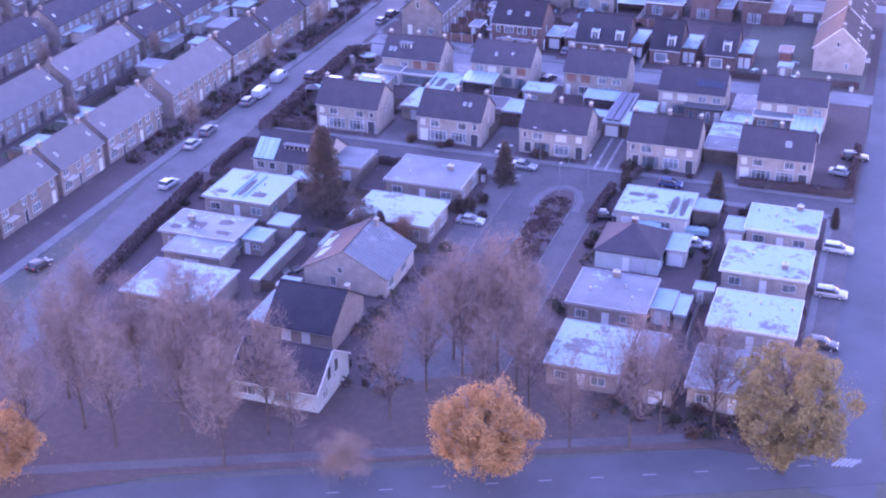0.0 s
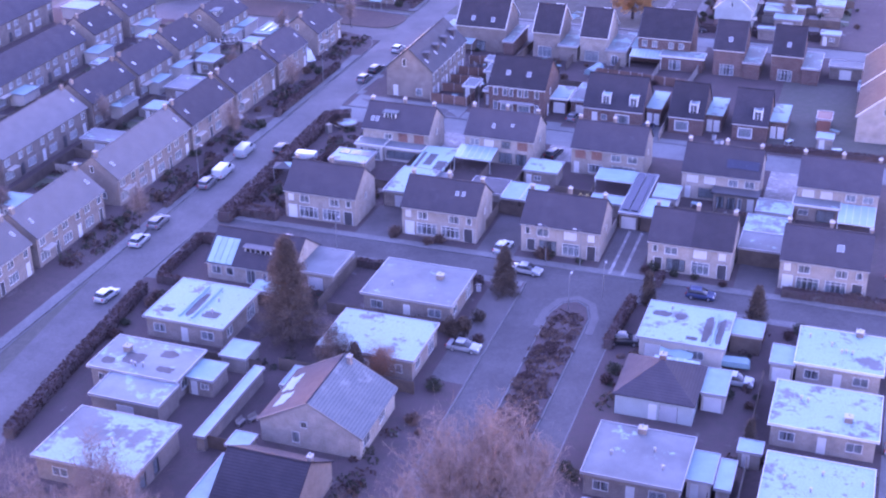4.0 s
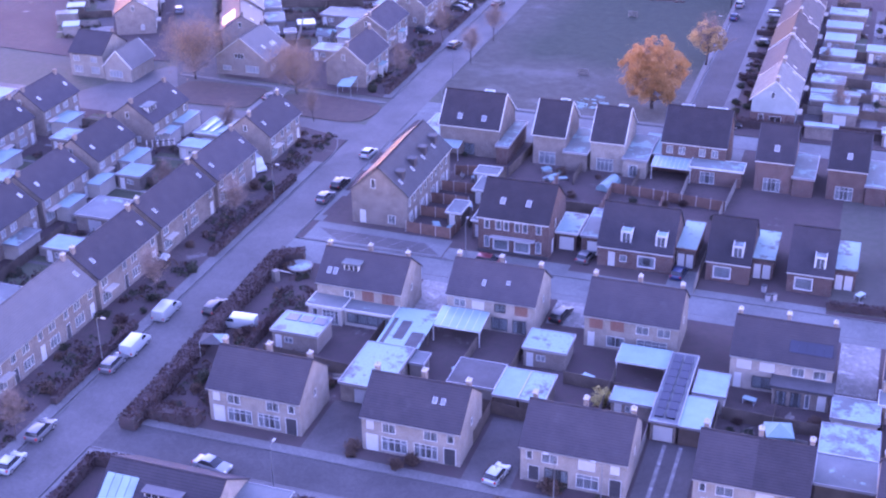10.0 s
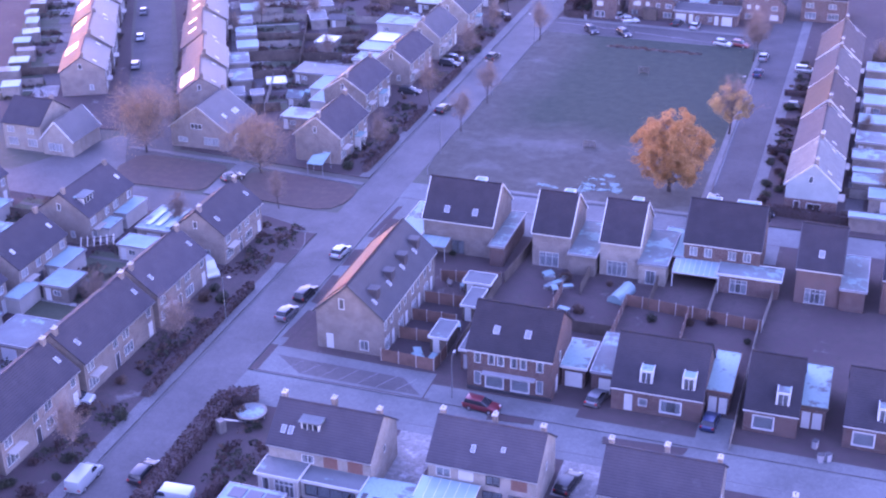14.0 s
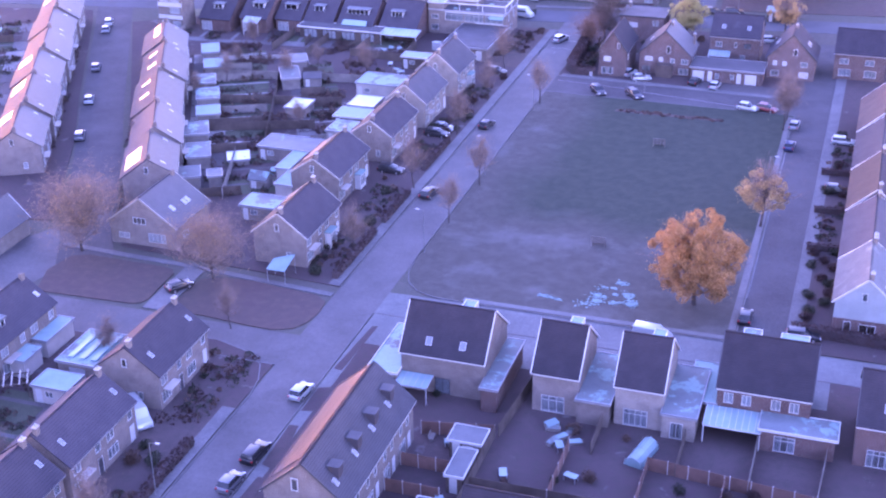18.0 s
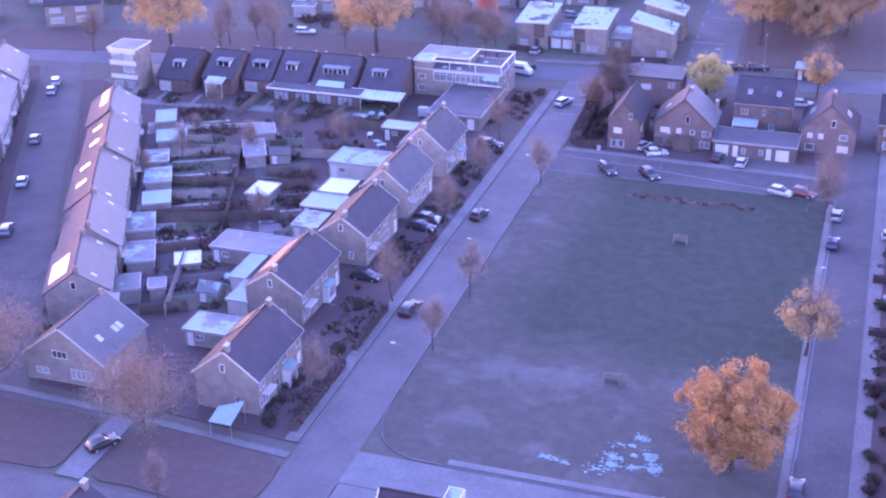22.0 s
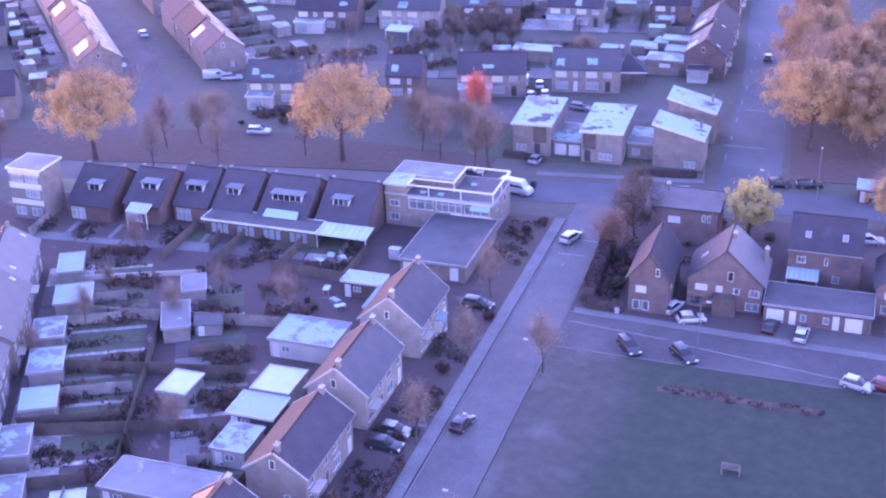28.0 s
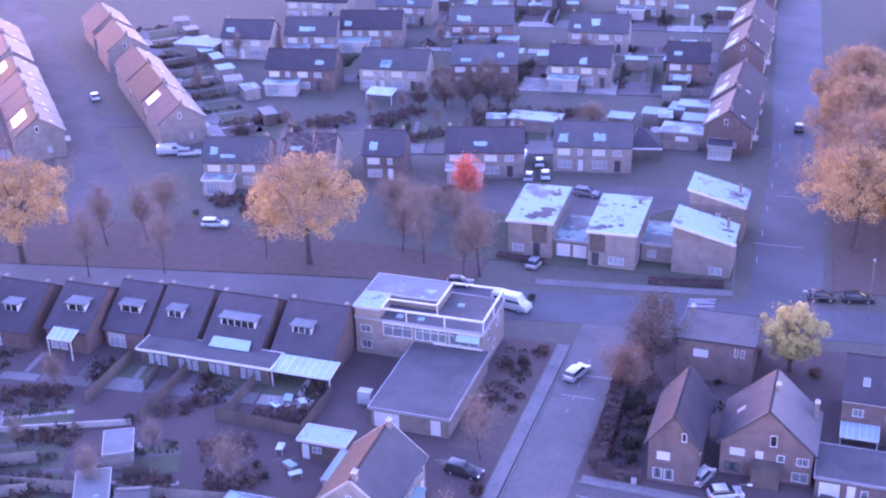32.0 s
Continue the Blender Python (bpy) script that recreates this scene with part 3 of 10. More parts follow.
def solar(root, s, u0, v0, cols, rows, w=1.0, h=1.65):
    for i in range(cols):
        for j in range(rows):
            u, v = u0 + i * (w + 0.03), v0 + j * (h + 0.03)
            part("solar_panel", s.plate(Geo(), u, v, u + w, v + h, 0.25, 0.05).mesh("solar_panel", M_SOLAR), root, "dark solar panel on the roof slope")


def dormer(root, s, u, zb, w, h, win='w2', mat=None, flat=M_ROOF_G, over=0.25):
    """A box dormer that stands upright on the slope, its sill at height zb."""
    side = Vector((s.u.x, s.u.y, 0))
    back = Vector((s.v.x, s.v.y, 0)).normalized()
    tan = s.v.z / max(0.01, math.hypot(s.v.x, s.v.y))
    v0 = (zb - s.a.z) / s.v.z
    p = s.at(u, v0, 0)
    deep = h / tan + 0.15
    m = Matrix.Translation(p) @ Matrix((( side.x, back.x, 0, 0), (side.y, back.y, 0, 0), (0, 0, 1, 0), (0, 0, 0, 1)))
    g = Geo()
    wall = mat or M_WHITE
    for sx in (-w / 2, w / 2 - 0.08):
        g.slab([(sx, 0, 0), (sx + 0.08, 0, 0), (sx + 0.08, deep, h), (sx, deep, h)], (0, 0, 0.001))
        g.quad((sx, 0, -0.1), (sx, deep, h), (sx, 0, h)).quad((sx + 0.08, 0, -0.1), (sx + 0.08, 0, h), (sx + 0.08, deep, h))
        g.quad((sx, 0, -0.1), (sx + 0.08, 0, -0.1), (sx + 0.08, 0, h), (sx, 0, h))
    g.box(-w / 2, -0.02, -0.15, w / 2, 0.08, 0.1)
    dm = part("dormer", g.mesh("dormer", wall), root, at=m)
    part("dormer_roof", Geo().box(-w / 2 - over, -over, h, w / 2 + over, deep + 0.1, h + 0.16).mesh("dormer_roof", flat), dm)
    n = int(win[1:])
    part("window", frame_mesh(w - 0.16, h - 0.1, n), dm, at=Matrix.Translation((-w / 2 + 0.08, 0.0, 0.1)))
    part("pane", cached(("paneback", round(w, 2), round(h, 2)), lambda: Geo().box(0.07, 0.03, 0.07, w - 0.23, 0.05, h - 0.17).mesh("pane", M_GLASS)), dm, at=Matrix.Translation((-w / 2 + 0.08, 0.0, 0.1)))
    return dm


def slim_dormer(root, s, u, zb, w=1.6, h=1.85):
    """A narrow white dormer: thick surround, white verges running back, and a sunk strip of frosted felt between them."""
    side, back = Vector((s.u.x, s.u.y, 0)), Vector((s.v.x, s.v.y, 0)).normalized()
    tan = s.v.z / max(0.01, math.hypot(s.v.x, s.v.y))
    p = s.at(u, (zb - s.a.z) / s.v.z, 0)
    deep = h / tan
    m = Matrix.Translation(p) @ Matrix(((side.x, back.x, 0, 0), (side.y, back.y, 0, 0), (0, 0, 1, 0), (0, 0, 0, 1)))
    g = Geo()
    for sx in (-w / 2, w / 2 - 0.12):
        n = len(g.v)
        g.v += [(sx, 0.06, -0.2), (sx, deep + 0.1, h + 0.06), (sx, 0.06, h + 0.06), (sx + 0.12, 0.06, -0.2), (sx + 0.12, deep + 0.1, h + 0.06), (sx + 0.12, 0.06, h + 0.06)]
        g.f += [(n, n + 1, n + 2), (n + 5, n + 4, n + 3), (n + 1, n + 4, n + 5, n + 2), (n, n + 2, n + 5, n + 3)]
    dm = part("dormer", g.mesh("dormer", M_WHITE), root, "slim white dormer", at=m)
    part("dormer_roof", Geo().box(-w / 2 + 0.13, 0.13, h - 0.14, w / 2 - 0.13, deep + 0.1, h - 0.04).mesh("dormer_roof", M_ROOF_M), dm)
    fr = part("window", frame_mesh(w, h + 0.1, 2, bar=0.26), dm, at=Matrix.Translation((-w / 2, 0, -0.05)))
    part("pane", cached(("slimpane", w, h), lambda: Geo().box(0.24, 0.03, 0.24, w - 0.24, 0.05, h - 0.14).mesh("pane", M_GLASS)), fr)
    # dim-toned backing added so that the glass does not look black
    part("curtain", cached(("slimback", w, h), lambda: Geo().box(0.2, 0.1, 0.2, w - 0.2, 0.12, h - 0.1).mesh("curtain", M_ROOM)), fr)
    return dm


def house(x, y, rz, w, d, eave, ridge, axis='x', wall=None, roof=None, holes=None, label="", off=0.0, stacks=(), lights=(), gutter=None, verge=None, name="house", group="", overs=(0.35, 0.15), roof2=None):
    """A gabled house with its foot at the middle of its plan. Returns the root and the two slopes (front/left first)."""
    holes = holes or {}
    wall, roof = wall or M_YELLOW, roof or M_TILE_DK
    root = thing(name, x, y, 0, rz, label, "house", group)
    part("wall", shell(w, d, eave, holes, wall, (axis, ridge, off)), root)
    for face, hs in holes.items():
        for o in hs:
            opening(root, face, w, d, o, solid=(o[1] + o[3] > eave + 0.01))
    oe, og = overs
    half_f, half_b = d / 2 + off, d / 2 - off
    if axis == 'x':
        kf, kb = (ridge - eave) / half_f, (ridge - eave) / half_b
        s1 = Slope((-w / 2 - og, -d / 2 - oe, eave - oe * kf), (w / 2 + og, -d / 2 - oe, eave - oe * kf), (0, off, ridge))
        s2 = Slope((w / 2 + og, d / 2 + oe, eave - oe * kb), (-w / 2 - og, d / 2 + oe, eave - oe * kb), (0, off, ridge))
    else:
        half_l, half_r = w / 2 + off, w / 2 - off
        kl, kr = (ridge - eave) / half_l, (ridge - eave) / half_r
        s1 = Slope((-w / 2 - oe, d / 2 + og, eave - oe * kl), (-w / 2 - oe, -d / 2 - og, eave - oe * kl), (off, 0, ridge))
        s2 = Slope((w / 2 + oe, -d / 2 - og, eave - oe * kr), (w / 2 + oe, d / 2 + og, eave - oe * kr), (off, 0, ridge))
    for s, rm in ((s1, roof), (s2, roof2 or roof)):
        part("roof_slope", s.plate(Geo(), 0, 0, s.len, s.high, 0.16, 0.16).mesh("roof_slope", rm), root)
        if (s is s1 or axis == 'y') and not far_off(root):
            part("gutter", Geo().slab([s.at(0, -0.02, 0.06) , s.at(s.len, -0.02, 0.06), s.at(s.len, 0.1, 0.02), s.at(0, 0.1, 0.02)], (0, 0, -0.16)).mesh("gutter", gutter or M_ZINC), root)
        if verge:
            for u0, u1 in ((-0.06, 0.06), (s.len - 0.06, s.len + 0.06)):
                part("verge_board", s.plate(Geo(), u0, 0, u1, s.high, 0.19, 0.22).mesh("verge_board", verge), root)
    e0, e1 = s1.at(0, s1.high, 0.16), s1.at(s1.len, s1.high, 0.16)
    part("ridge_tiles", Geo().tube(e0, e1, 0.13, 0.13, 6).mesh("ridge_tiles", roof), root)
    for (cx, cy, h) in stacks:
        slope_z = ridge - (abs(cy - off) if axis == 'x' else abs(cx - off)) * (ridge - eave) / ((d if axis == 'x' else w) / 2)
        chimney(root, cx, cy, slope_z - 0.5, ridge + h)
    for (which, u, v) in lights:
        rooflight(root, (s1, s2)[which], u, v)
    return root, s1, s2


def flat_block(root, x0, y0, x1, y1, h, wall, roof, holes=None, over=0.25, edge=None, z0=-0.3, name="wall"):
    """A flat-roofed volume in the coordinates of root."""
    w, d = x1 - x0, y1 - y0
    m = Matrix.Translation(((x0 + x1) / 2, (y0 + y1) / 2, 0))
    ob = part(name, shell(w, d, h, holes or {}, wall, base=z0), root, at=m)
    for face, hs in (holes or {}).items():
        for o in hs:
            opening(ob, face, w, d, o)
    part("roof", Geo().box(x0 - over, y0 - over, h, x1 + over, y1 + over, h + 0.18).mesh("roof", roof), root)
    e = 0.09
    a0, b0, a1, b1 = x0 - over, y0 - over, x1 + over, y1 + over
    g = lattice([a0 - e, a0, a1, a1 + e], [b0 - e, b0, b1, b1 + e], lambda i, j: (i, j) != (1, 1), h - 0.08, h + 0.27)
    g.v = [(x, z, y) for x, y, z in g.v]
    g.f = [q[::-1] for q in g.f]
    part("roof_edge", g.mesh("roof_edge", edge or M_ZINC), root)
    return ob


def vent(root, x, y, z, h=0.5, r=0.12, mat=None):
    part("roof_vent", Geo().tube((x, y, z), (x, y, z + h), r, r, 8).tube((x, y, z + h), (x, y, z + h + 0.12), r * 1.7, r * 1.2, 8).mesh("roof_vent", mat or M_ZINC), root)


def bungalow(x0, y0, x1, y1, h, wall, roof, label, holes=None, stack=None, vents=(), edge=None, strips=(), bare=()):
    root = thing("bungalow", (x0 + x1) / 2, (y0 + y1) / 2, 0, 0, label, "house", "flat-roofed bungalows")
    w, d = x1 - x0, y1 - y0
    holes = holes or {'F': [(1.0, 0.9, 1.8, 1.3, 'w2'), (w / 2 - 0.5, 0.0, 1.0, 2.2, 'd1'), (w - 3.2, 0.9, 1.9, 1.3, 'w2')], 'R': [(1.2, 0.9, 1.6, 1.3, 'w2'), (d - 3.4, 0.2, 2.2, 2.1, 'w3')]}
    flat_block(root, -w / 2, -d / 2, w / 2, d / 2, h, wall, roof, holes, 0.3, edge)
    if stack:
        cx, cy = stack
        chimney(root, cx, cy, h, h + 0.9, 0.9, 0.8)
    for vx, vy in vents:
        vent(root, vx, vy, h + 0.18)
    for a, b, c, e in strips:
        part("roof_strip", Geo().box(a, b, h + 0.18, c, e, h + 0.42).mesh("roof_strip", M_ROOF_S), root, "raised frosted roof light")
    rnd = random.Random(int(abs(x0 * 5 + y0)))
    for cx, cy, rx, ry in bare:
        ring = []
        for k in range(18):
            a = 2 * math.pi * k / 18
            q = rnd.uniform(0.8, 1.08) / max(abs(math.cos(a)), abs(math.sin(a))) ** 0.7
            ring.append((min(max(cx + rx * q * math.cos(a), -w / 2), w / 2), min(max(cy + ry * q * math.sin(a), -d / 2), d / 2), h + 0.19))
        part("bare_patch", Geo().slab(ring, (0, 0, -0.012)).mesh("bare_patch", M_ROOF_D), root, "bare grey roofing felt")
    return root


def shed(x0, y0, x1, y1, h, wall, roof, label, rz=0.0, door='d1', name="shed", face='F'):
    w, d = x1 - x0, y1 - y0
    root = thing(name, (x0 + x1) / 2, (y0 + y1) / 2, 0, rz, label, name.replace("_", " "), "garden sheds")
    fw = w if face in 'FB' else d
    holes = {}
    if door and fw > 1.6:
        if door[0] in 'Gg':
            holes = {face: [(max(0.2, fw / 2 - 1.2), 0.0, min(2.4, fw - 0.4), min(2.1, h - 0.2), door)]}
        else:
            holes = {face: [(0.4, 0.0, 0.9, min(2.05, h - 0.1), door)] + ([(1.7, 1.0, min(1.2, fw - 2.1), 0.9, 'w2')] if fw > 3.0 else [])}
    flat_block(root, -w / 2, -d / 2, w / 2, d / 2, h, wall, roof, holes, 0.15, M_WHITE if wall is M_WOODD and name == "shed" else None)
    return root


def gable_shed(x, y, rz, w, d, eave, ridge, wall, roof, label, axis='x', holes=None):
    root = house(x, y, rz, w, d, eave, ridge, axis, wall, roof, holes or {'F': [(0.4, 0, 0.9, 1.9, 'd1')]}, label, name="garden_shed", overs=(0.2, 0.15))[0]
    root["category"] = "shed"
    root["group"] = "garden sheds"
    return root


def canopy(x0, y0, x1, y1, zl, zh, sheet, label, ribs=6, posts=True, rails=None):
    """A lean-to roof on posts: low edge towards -y at zl, high edge at zh."""
    root = thing("canopy", (x0 + x1) / 2, (y0 + y1) / 2, 0, 0, label, "canopy")
    w, d = x1 - x0, y1 - y0
    fr = rails or M_WHITE
    s = Slope((-w / 2, -d / 2, zl), (w / 2, -d / 2, zl), (0, d / 2, zh))
    for i in range(ribs):
        a, b = w * i / ribs, w * (i + 1) / ribs
        part("sheet", s.plate(Geo(), a + 0.03, 0, b - 0.03, s.high, 0.03, 0.03).mesh("sheet", sheet), root)
    for i in range(ribs + 1):
        u = w * i / ribs
        part("rib", s.plate(Geo(), u - 0.04, 0, u + 0.04, s.high, 0.06, 0.12).mesh("rib", fr), root)
    part("beam", Geo().box(-w / 2, -d / 2 - 0.06, zl - 0.16, w / 2, -d / 2 + 0.06, zl).mesh("beam", fr), root)
    if posts:
        for x in (-w / 2 + 0.1, w / 2 - 0.1):
            part("post", Geo().box(x - 0.06, -d / 2 - 0.05, 0, x + 0.06, -d / 2 + 0.07, zl - 0.16).mesh("post", fr), root)
    return root


def fence(x0, y0, x1, y1, h=1.8, mat=None, label="brown wooden panel fence between gardens", pitch=1.85, whole=False):
    mat = mat or M_WOOD
    v = Vector((x1 - x0, y1 - y0, 0))
    n = max(1, round(v.length / pitch))
    step = v.length / n
    if whole:
        g = ribbed(0, v.length, 0.04, h, 6, -0.03, 0.02, 0.02)
        for i in range(n + 1):
            g.box(i * step - 0.06, -0.06, 0, i * step + 0.06, 0.06, h + 0.1)
        ob = new("fence", g.mesh("fence", mat))
        ob.matrix_world = pose(x0, y0, 0, 0, 0, math.degrees(math.atan2(v.y, v.x)))
        return tagged(ob, label, "fence", "garden fences")
    root = thing("fence", x0, y0, 0, math.degrees(math.atan2(v.y, v.x)), label, "fence", "garden fences")
    pm = cached(("fpost", h, mat.name), lambda: Geo().box(-0.05, -0.05, 0, 0.05, 0.05, h + 0.08).box(-0.06, -0.06, h + 0.08, 0.06, 0.06, h + 0.12).mesh("post", M_CONC if mat is M_WOOD else mat))

    def panel():
        return ribbed(0.05, step - 0.05, 0.04, h, 6, -0.03, 0.02, 0.02).mesh("panel", mat)
    fm = cached(("fpanel", h, round(step, 2), mat.name), panel)
    for i in range(n + 1):
        part("post", pm, root, at=Matrix.Translation((i * step, 0, 0)))
        if i < n:
            part("panel", fm, root, at=Matrix.Translation((i * step, 0, 0)))
    return root


def slab_on(name, ring, top, thick, mat, label="", kind="structure"):
    ob = new(name, Geo().slab([(x, y, top) for x, y in ring], (0, 0, -thick)).mesh(name, mat))
    return tagged(ob, label, name.split("_")[0], "", kind)


def rect(x0, y0, x1, y1):
    return [(x0, y0), (x1, y0), (x1, y1), (x0, y1)]


def strip(pts, half):
    """The outline of a band round a line of points."""
    left, right = [], []
    for i, p in enumerate(pts):
        a, b = pts[max(0, i - 1)], pts[min(len(pts) - 1, i + 1)]
        t = Vector((b[0] - a[0], b[1] - a[1])).normalized()
        nx, ny = -t.y, t.x
        left.append((p[0] + nx * half, p[1] + ny * half))
        right.append((p[0] - nx * half, p[1] - ny * half))
    return right + left[::-1]


def kerb(pts, w=0.15, top=0.03, name="kerb"):
    ob = new(name, Geo().slab([(x, y, top) for x, y in strip(pts, w / 2)], (0, 0, -0.18)).mesh(name, M_KERB))
    return tagged(ob, "grey concrete kerb along the road", "kerb", "", "structure")


# ---- plants ----
def limb_points(rnd, p, d, n, length, bend):
    pts = [p.copy()]
    for _ in range(n):
        d = (d + Vector((rnd.uniform(-1, 1), rnd.uniform(-1, 1), rnd.uniform(-0.4, 0.9))) * bend).normalized()
        p = p + d * (length / n)
        pts.append(p.copy())
    return pts, d


def tree_meshes(seed, height, spread, trunk_r, twigs=900, leaves=0, leaf_size=0.3, fork=0.28, bark=None, twig_mat=None, leaf=None, upright=0.5, fuzz=0.75, clumps=0):
    """Trunk with limbs, a mass of branches and twigs, and a crown of single leaves; tips spread in an uneven dome."""
    rnd = random.Random(seed)
    wood, fine = Geo(), Geo()
    tips = []
    top = Vector((rnd.uniform(-0.3, 0.3), rnd.uniform(-0.3, 0.3), height * fork))
    wood.tube((0, 0, -0.3), top, trunk_r * 1.25, trunk_r * 0.85, 8)
    lead = top + Vector((rnd.uniform(-0.5, 0.5), rnd.uniform(-0.5, 0.5), height * 0.4))
    wood.tube(top, lead, trunk_r * 0.85, trunk_r * 0.4, 7)
    lead2 = lead + Vector((rnd.uniform(-0.5, 0.5), rnd.uniform(-0.5, 0.5), height * 0.2))
    wood.tube(lead, lead2, trunk_r * 0.4, trunk_r * 0.12, 6)
    starts = []
    for i in range(18):
        k = i / 17
        base = top.lerp(lead, k * 0.95) if k < 0.9 else lead.lerp(lead2, 0.5)
        az = i * 2.4 + rnd.uniform(-0.4, 0.4)
        out = 1.0 - 0.45 * k
        d = Vector((math.cos(az) * out, math.sin(az) * out, upright + 0.6 * k)).normalized()
        ln = spread * (1.05 - 0.45 * k) * rnd.uniform(0.8, 1.15)
        pts, dd = limb_points(rnd, base, d, 4, ln, 0.22)
        r = trunk_r * (0.42 - 0.2 * k)
        for j in range(4):
            wood.tube(pts[j], pts[j + 1], r * (1 - j * 0.22), r * (1 - (j + 1) * 0.22), 5)
        starts.append((pts, ln))
    for pts, ln in starts:
        for _ in range(11):
            p = pts[rnd.randrange(1, 5)]
            d = Vector((rnd.uniform(-1, 1), rnd.uniform(-1, 1), rnd.uniform(-0.2, 1.0) + upright * 0.3)).normalized()
            q, dd = limb_points(rnd, p, d, 2, ln * rnd.uniform(0.3, 0.6), 0.3)
            for k in range(2):
                fine.tube(q[k], q[k + 1], 0.05 * (1 - k * 0.4), 0.03 * (1 - k * 0.4), 3)
            tips += q[1:]
    grown = list(tips)
    for _ in range(twigs):
        p = rnd.choice(grown)
        d = Vector((rnd.gauss(0, 1), rnd.gauss(0, 1), rnd.gauss(0.35, 0.8) + upright * 0.4)).normalized()
        q = p + d * rnd.uniform(0.5, 1.5)
        n = len(fine.v)
        s = Vector((rnd.uniform(-1, 1), rnd.uniform(-1, 1), rnd.uniform(-1, 1))).normalized() * 0.022
        fine.v += [tuple(p + s), tuple(p - s), tuple(q)]
        fine.f += [(n, n + 1, n + 2)]
        if rnd.random() < 0.4:
            grown.append(q)
    out = [wood.mesh("trunk", bark or M_BARK), fine.mesh("branchwork", twig_mat or M_TWIG)]
    if leaves and clumps:
        # a full rounded crown: lobes fill an uneven egg round the leader
        zc, rz = height * (fork + 0.98) / 2, height * (0.98 - fork) / 2
        full = []
        while len(full) < clumps * 2:
            u = Vector((rnd.uniform(-1, 1), rnd.uniform(-1, 1), rnd.uniform(-1, 1)))
            if 0.45 < u.length < 0.86 + 0.14 * math.sin(5 * math.atan2(u.y, u.x) + 3 * u.z):
                k = 1.0 - 0.25 * max(0.0, u.z)
                full.append(Vector((u.x * spread * k, u.y * spread * k, zc + u.z * rz)))
        inside = [p for p in grown if (p.x ** 2 + p.y ** 2) / spread ** 2 + (p.z - zc) ** 2 / rz ** 2 < 0.9]
        out.append(leaf_cloud(rnd, full + inside[:clumps], leaves, leaf_size, fuzz * 0.85, leaf or M_LEAF_O, clumps=clumps))
    elif leaves:
        out.append(leaf_cloud(rnd, grown, leaves, leaf_size, fuzz, leaf or M_LEAF_O, clumps=clumps))
    return out


def leaf_cloud(rnd, tips, count, size, fuzz, mat, name="crown", clumps=0):
    """Single leaves round the twig tips; with clumps they gather in lobes with hollows between them."""
    v, f = [], []
    if clumps:
        lobes = [(rnd.choice(tips), rnd.uniform(0.8, 1.5) * fuzz) for _ in range(clumps)]
    for _ in range(count):
        t = rnd.choice(tips)
        if clumps and rnd.random() < 0.92:
            q, lr = rnd.choice(lobes)
            u = Vector((rnd.gauss(0, 1), rnd.gauss(0, 1), rnd.gauss(0.25, 0.9))).normalized() * lr * rnd.uniform(0.72, 1.05)
            c = Vector((q[0] + u.x, q[1] + u.y, q[2] + u.z))
        else:
            c = Vector((t[0] + rnd.gauss(0, fuzz), t[1] + rnd.gauss(0, fuzz), t[2] + rnd.gauss(0, fuzz * 0.8)))
        a = Vector((rnd.gauss(0, 1), rnd.gauss(0, 1), rnd.gauss(0, 0.7))).normalized()
        b = a.cross(Vector((rnd.gauss(0, 1), rnd.gauss(0, 1), rnd.gauss(0, 1)))).normalized()
        s = size * rnd.uniform(0.6, 1.3)
        n = len(v)
        v += [tuple(c - a * s * 0.5), tuple(c + b * s * 0.32), tuple(c + a * s * 0.55), tuple(c - b * s * 0.32)]
        f += [(n, n + 1, n + 2, n + 3)]
    return mesh_of(name, v, f, mat)


def plant(x, y, meshes, label, rz=0.0, scale=1.0, name="tree", group="", cat="tree"):
    root = thing(name, x, y, 0, rz, label, cat, group)
    root.scale = (scale, scale, scale)
    for me in meshes:
        p = part(me.name.split(".")[0], me, root)
        if p.name.split(".")[0] in ("branchwork", "crown"):
            p["kind"] = "stuff"
    return root


def conifer_meshes(seed, height, radius, leaves=5000, mat=None, narrow=False):
    rnd = random.Random(seed)
    wood = Geo().tube((0, 0, -0.2), (0, 0, height * 0.9), 0.05 * radius + 0.1, 0.03, 7)
    tips = []
    for i in range(90):
        k = (i + 0.5) / 90
        z = height * (0.06 + 0.92 * k)
        r = radius * ((1 - k) ** (0.75 if not narrow else 0.45)) * rnd.uniform(0.7, 1.15)
        az = i * 2.4
        q = Vector((math.cos(az) * r, math.sin(az) * r, z - 0.12 * r))
        wood.tube((0, 0, z), q, 0.04, 0.012, 3)
        for j in range(5):
            tips.append(q * (0.35 + 0.16 * j) + Vector((0, 0, z * (1 - (0.35 + 0.16 * j)))))
    return [wood.mesh("trunk", M_BARK), leaf_cloud(rnd, tips, leaves * 2, 0.22, 0.14 + 0.045 * radius, mat or M_LEAF_G)]


def bush_mesh(seed, r, h, count, mat, name="crown"):
    rnd = random.Random(seed)
    tips = []
    lobes = [(rnd.uniform(-0.4, 0.4) * r, rnd.uniform(-0.4, 0.4) * r, h * rnd.uniform(0.35, 0.65), rnd.uniform(0.45, 0.75)) for _ in range(6)]
    for _ in range(260):
        lx, ly, lz, lr = rnd.choice(lobes)
        d = Vector((rnd.gauss(0, 1), rnd.gauss(0, 1), rnd.gauss(0, 1))).normalized()
        p = Vector((lx + d.x * lr * r, ly + d.y * lr * r, lz + d.z * lr * h * 0.6))
        tips.append(Vector((p.x, p.y, max(0.05, p.z))))
    return leaf_cloud(rnd, tips, count, 0.26, 0.12, mat, name)


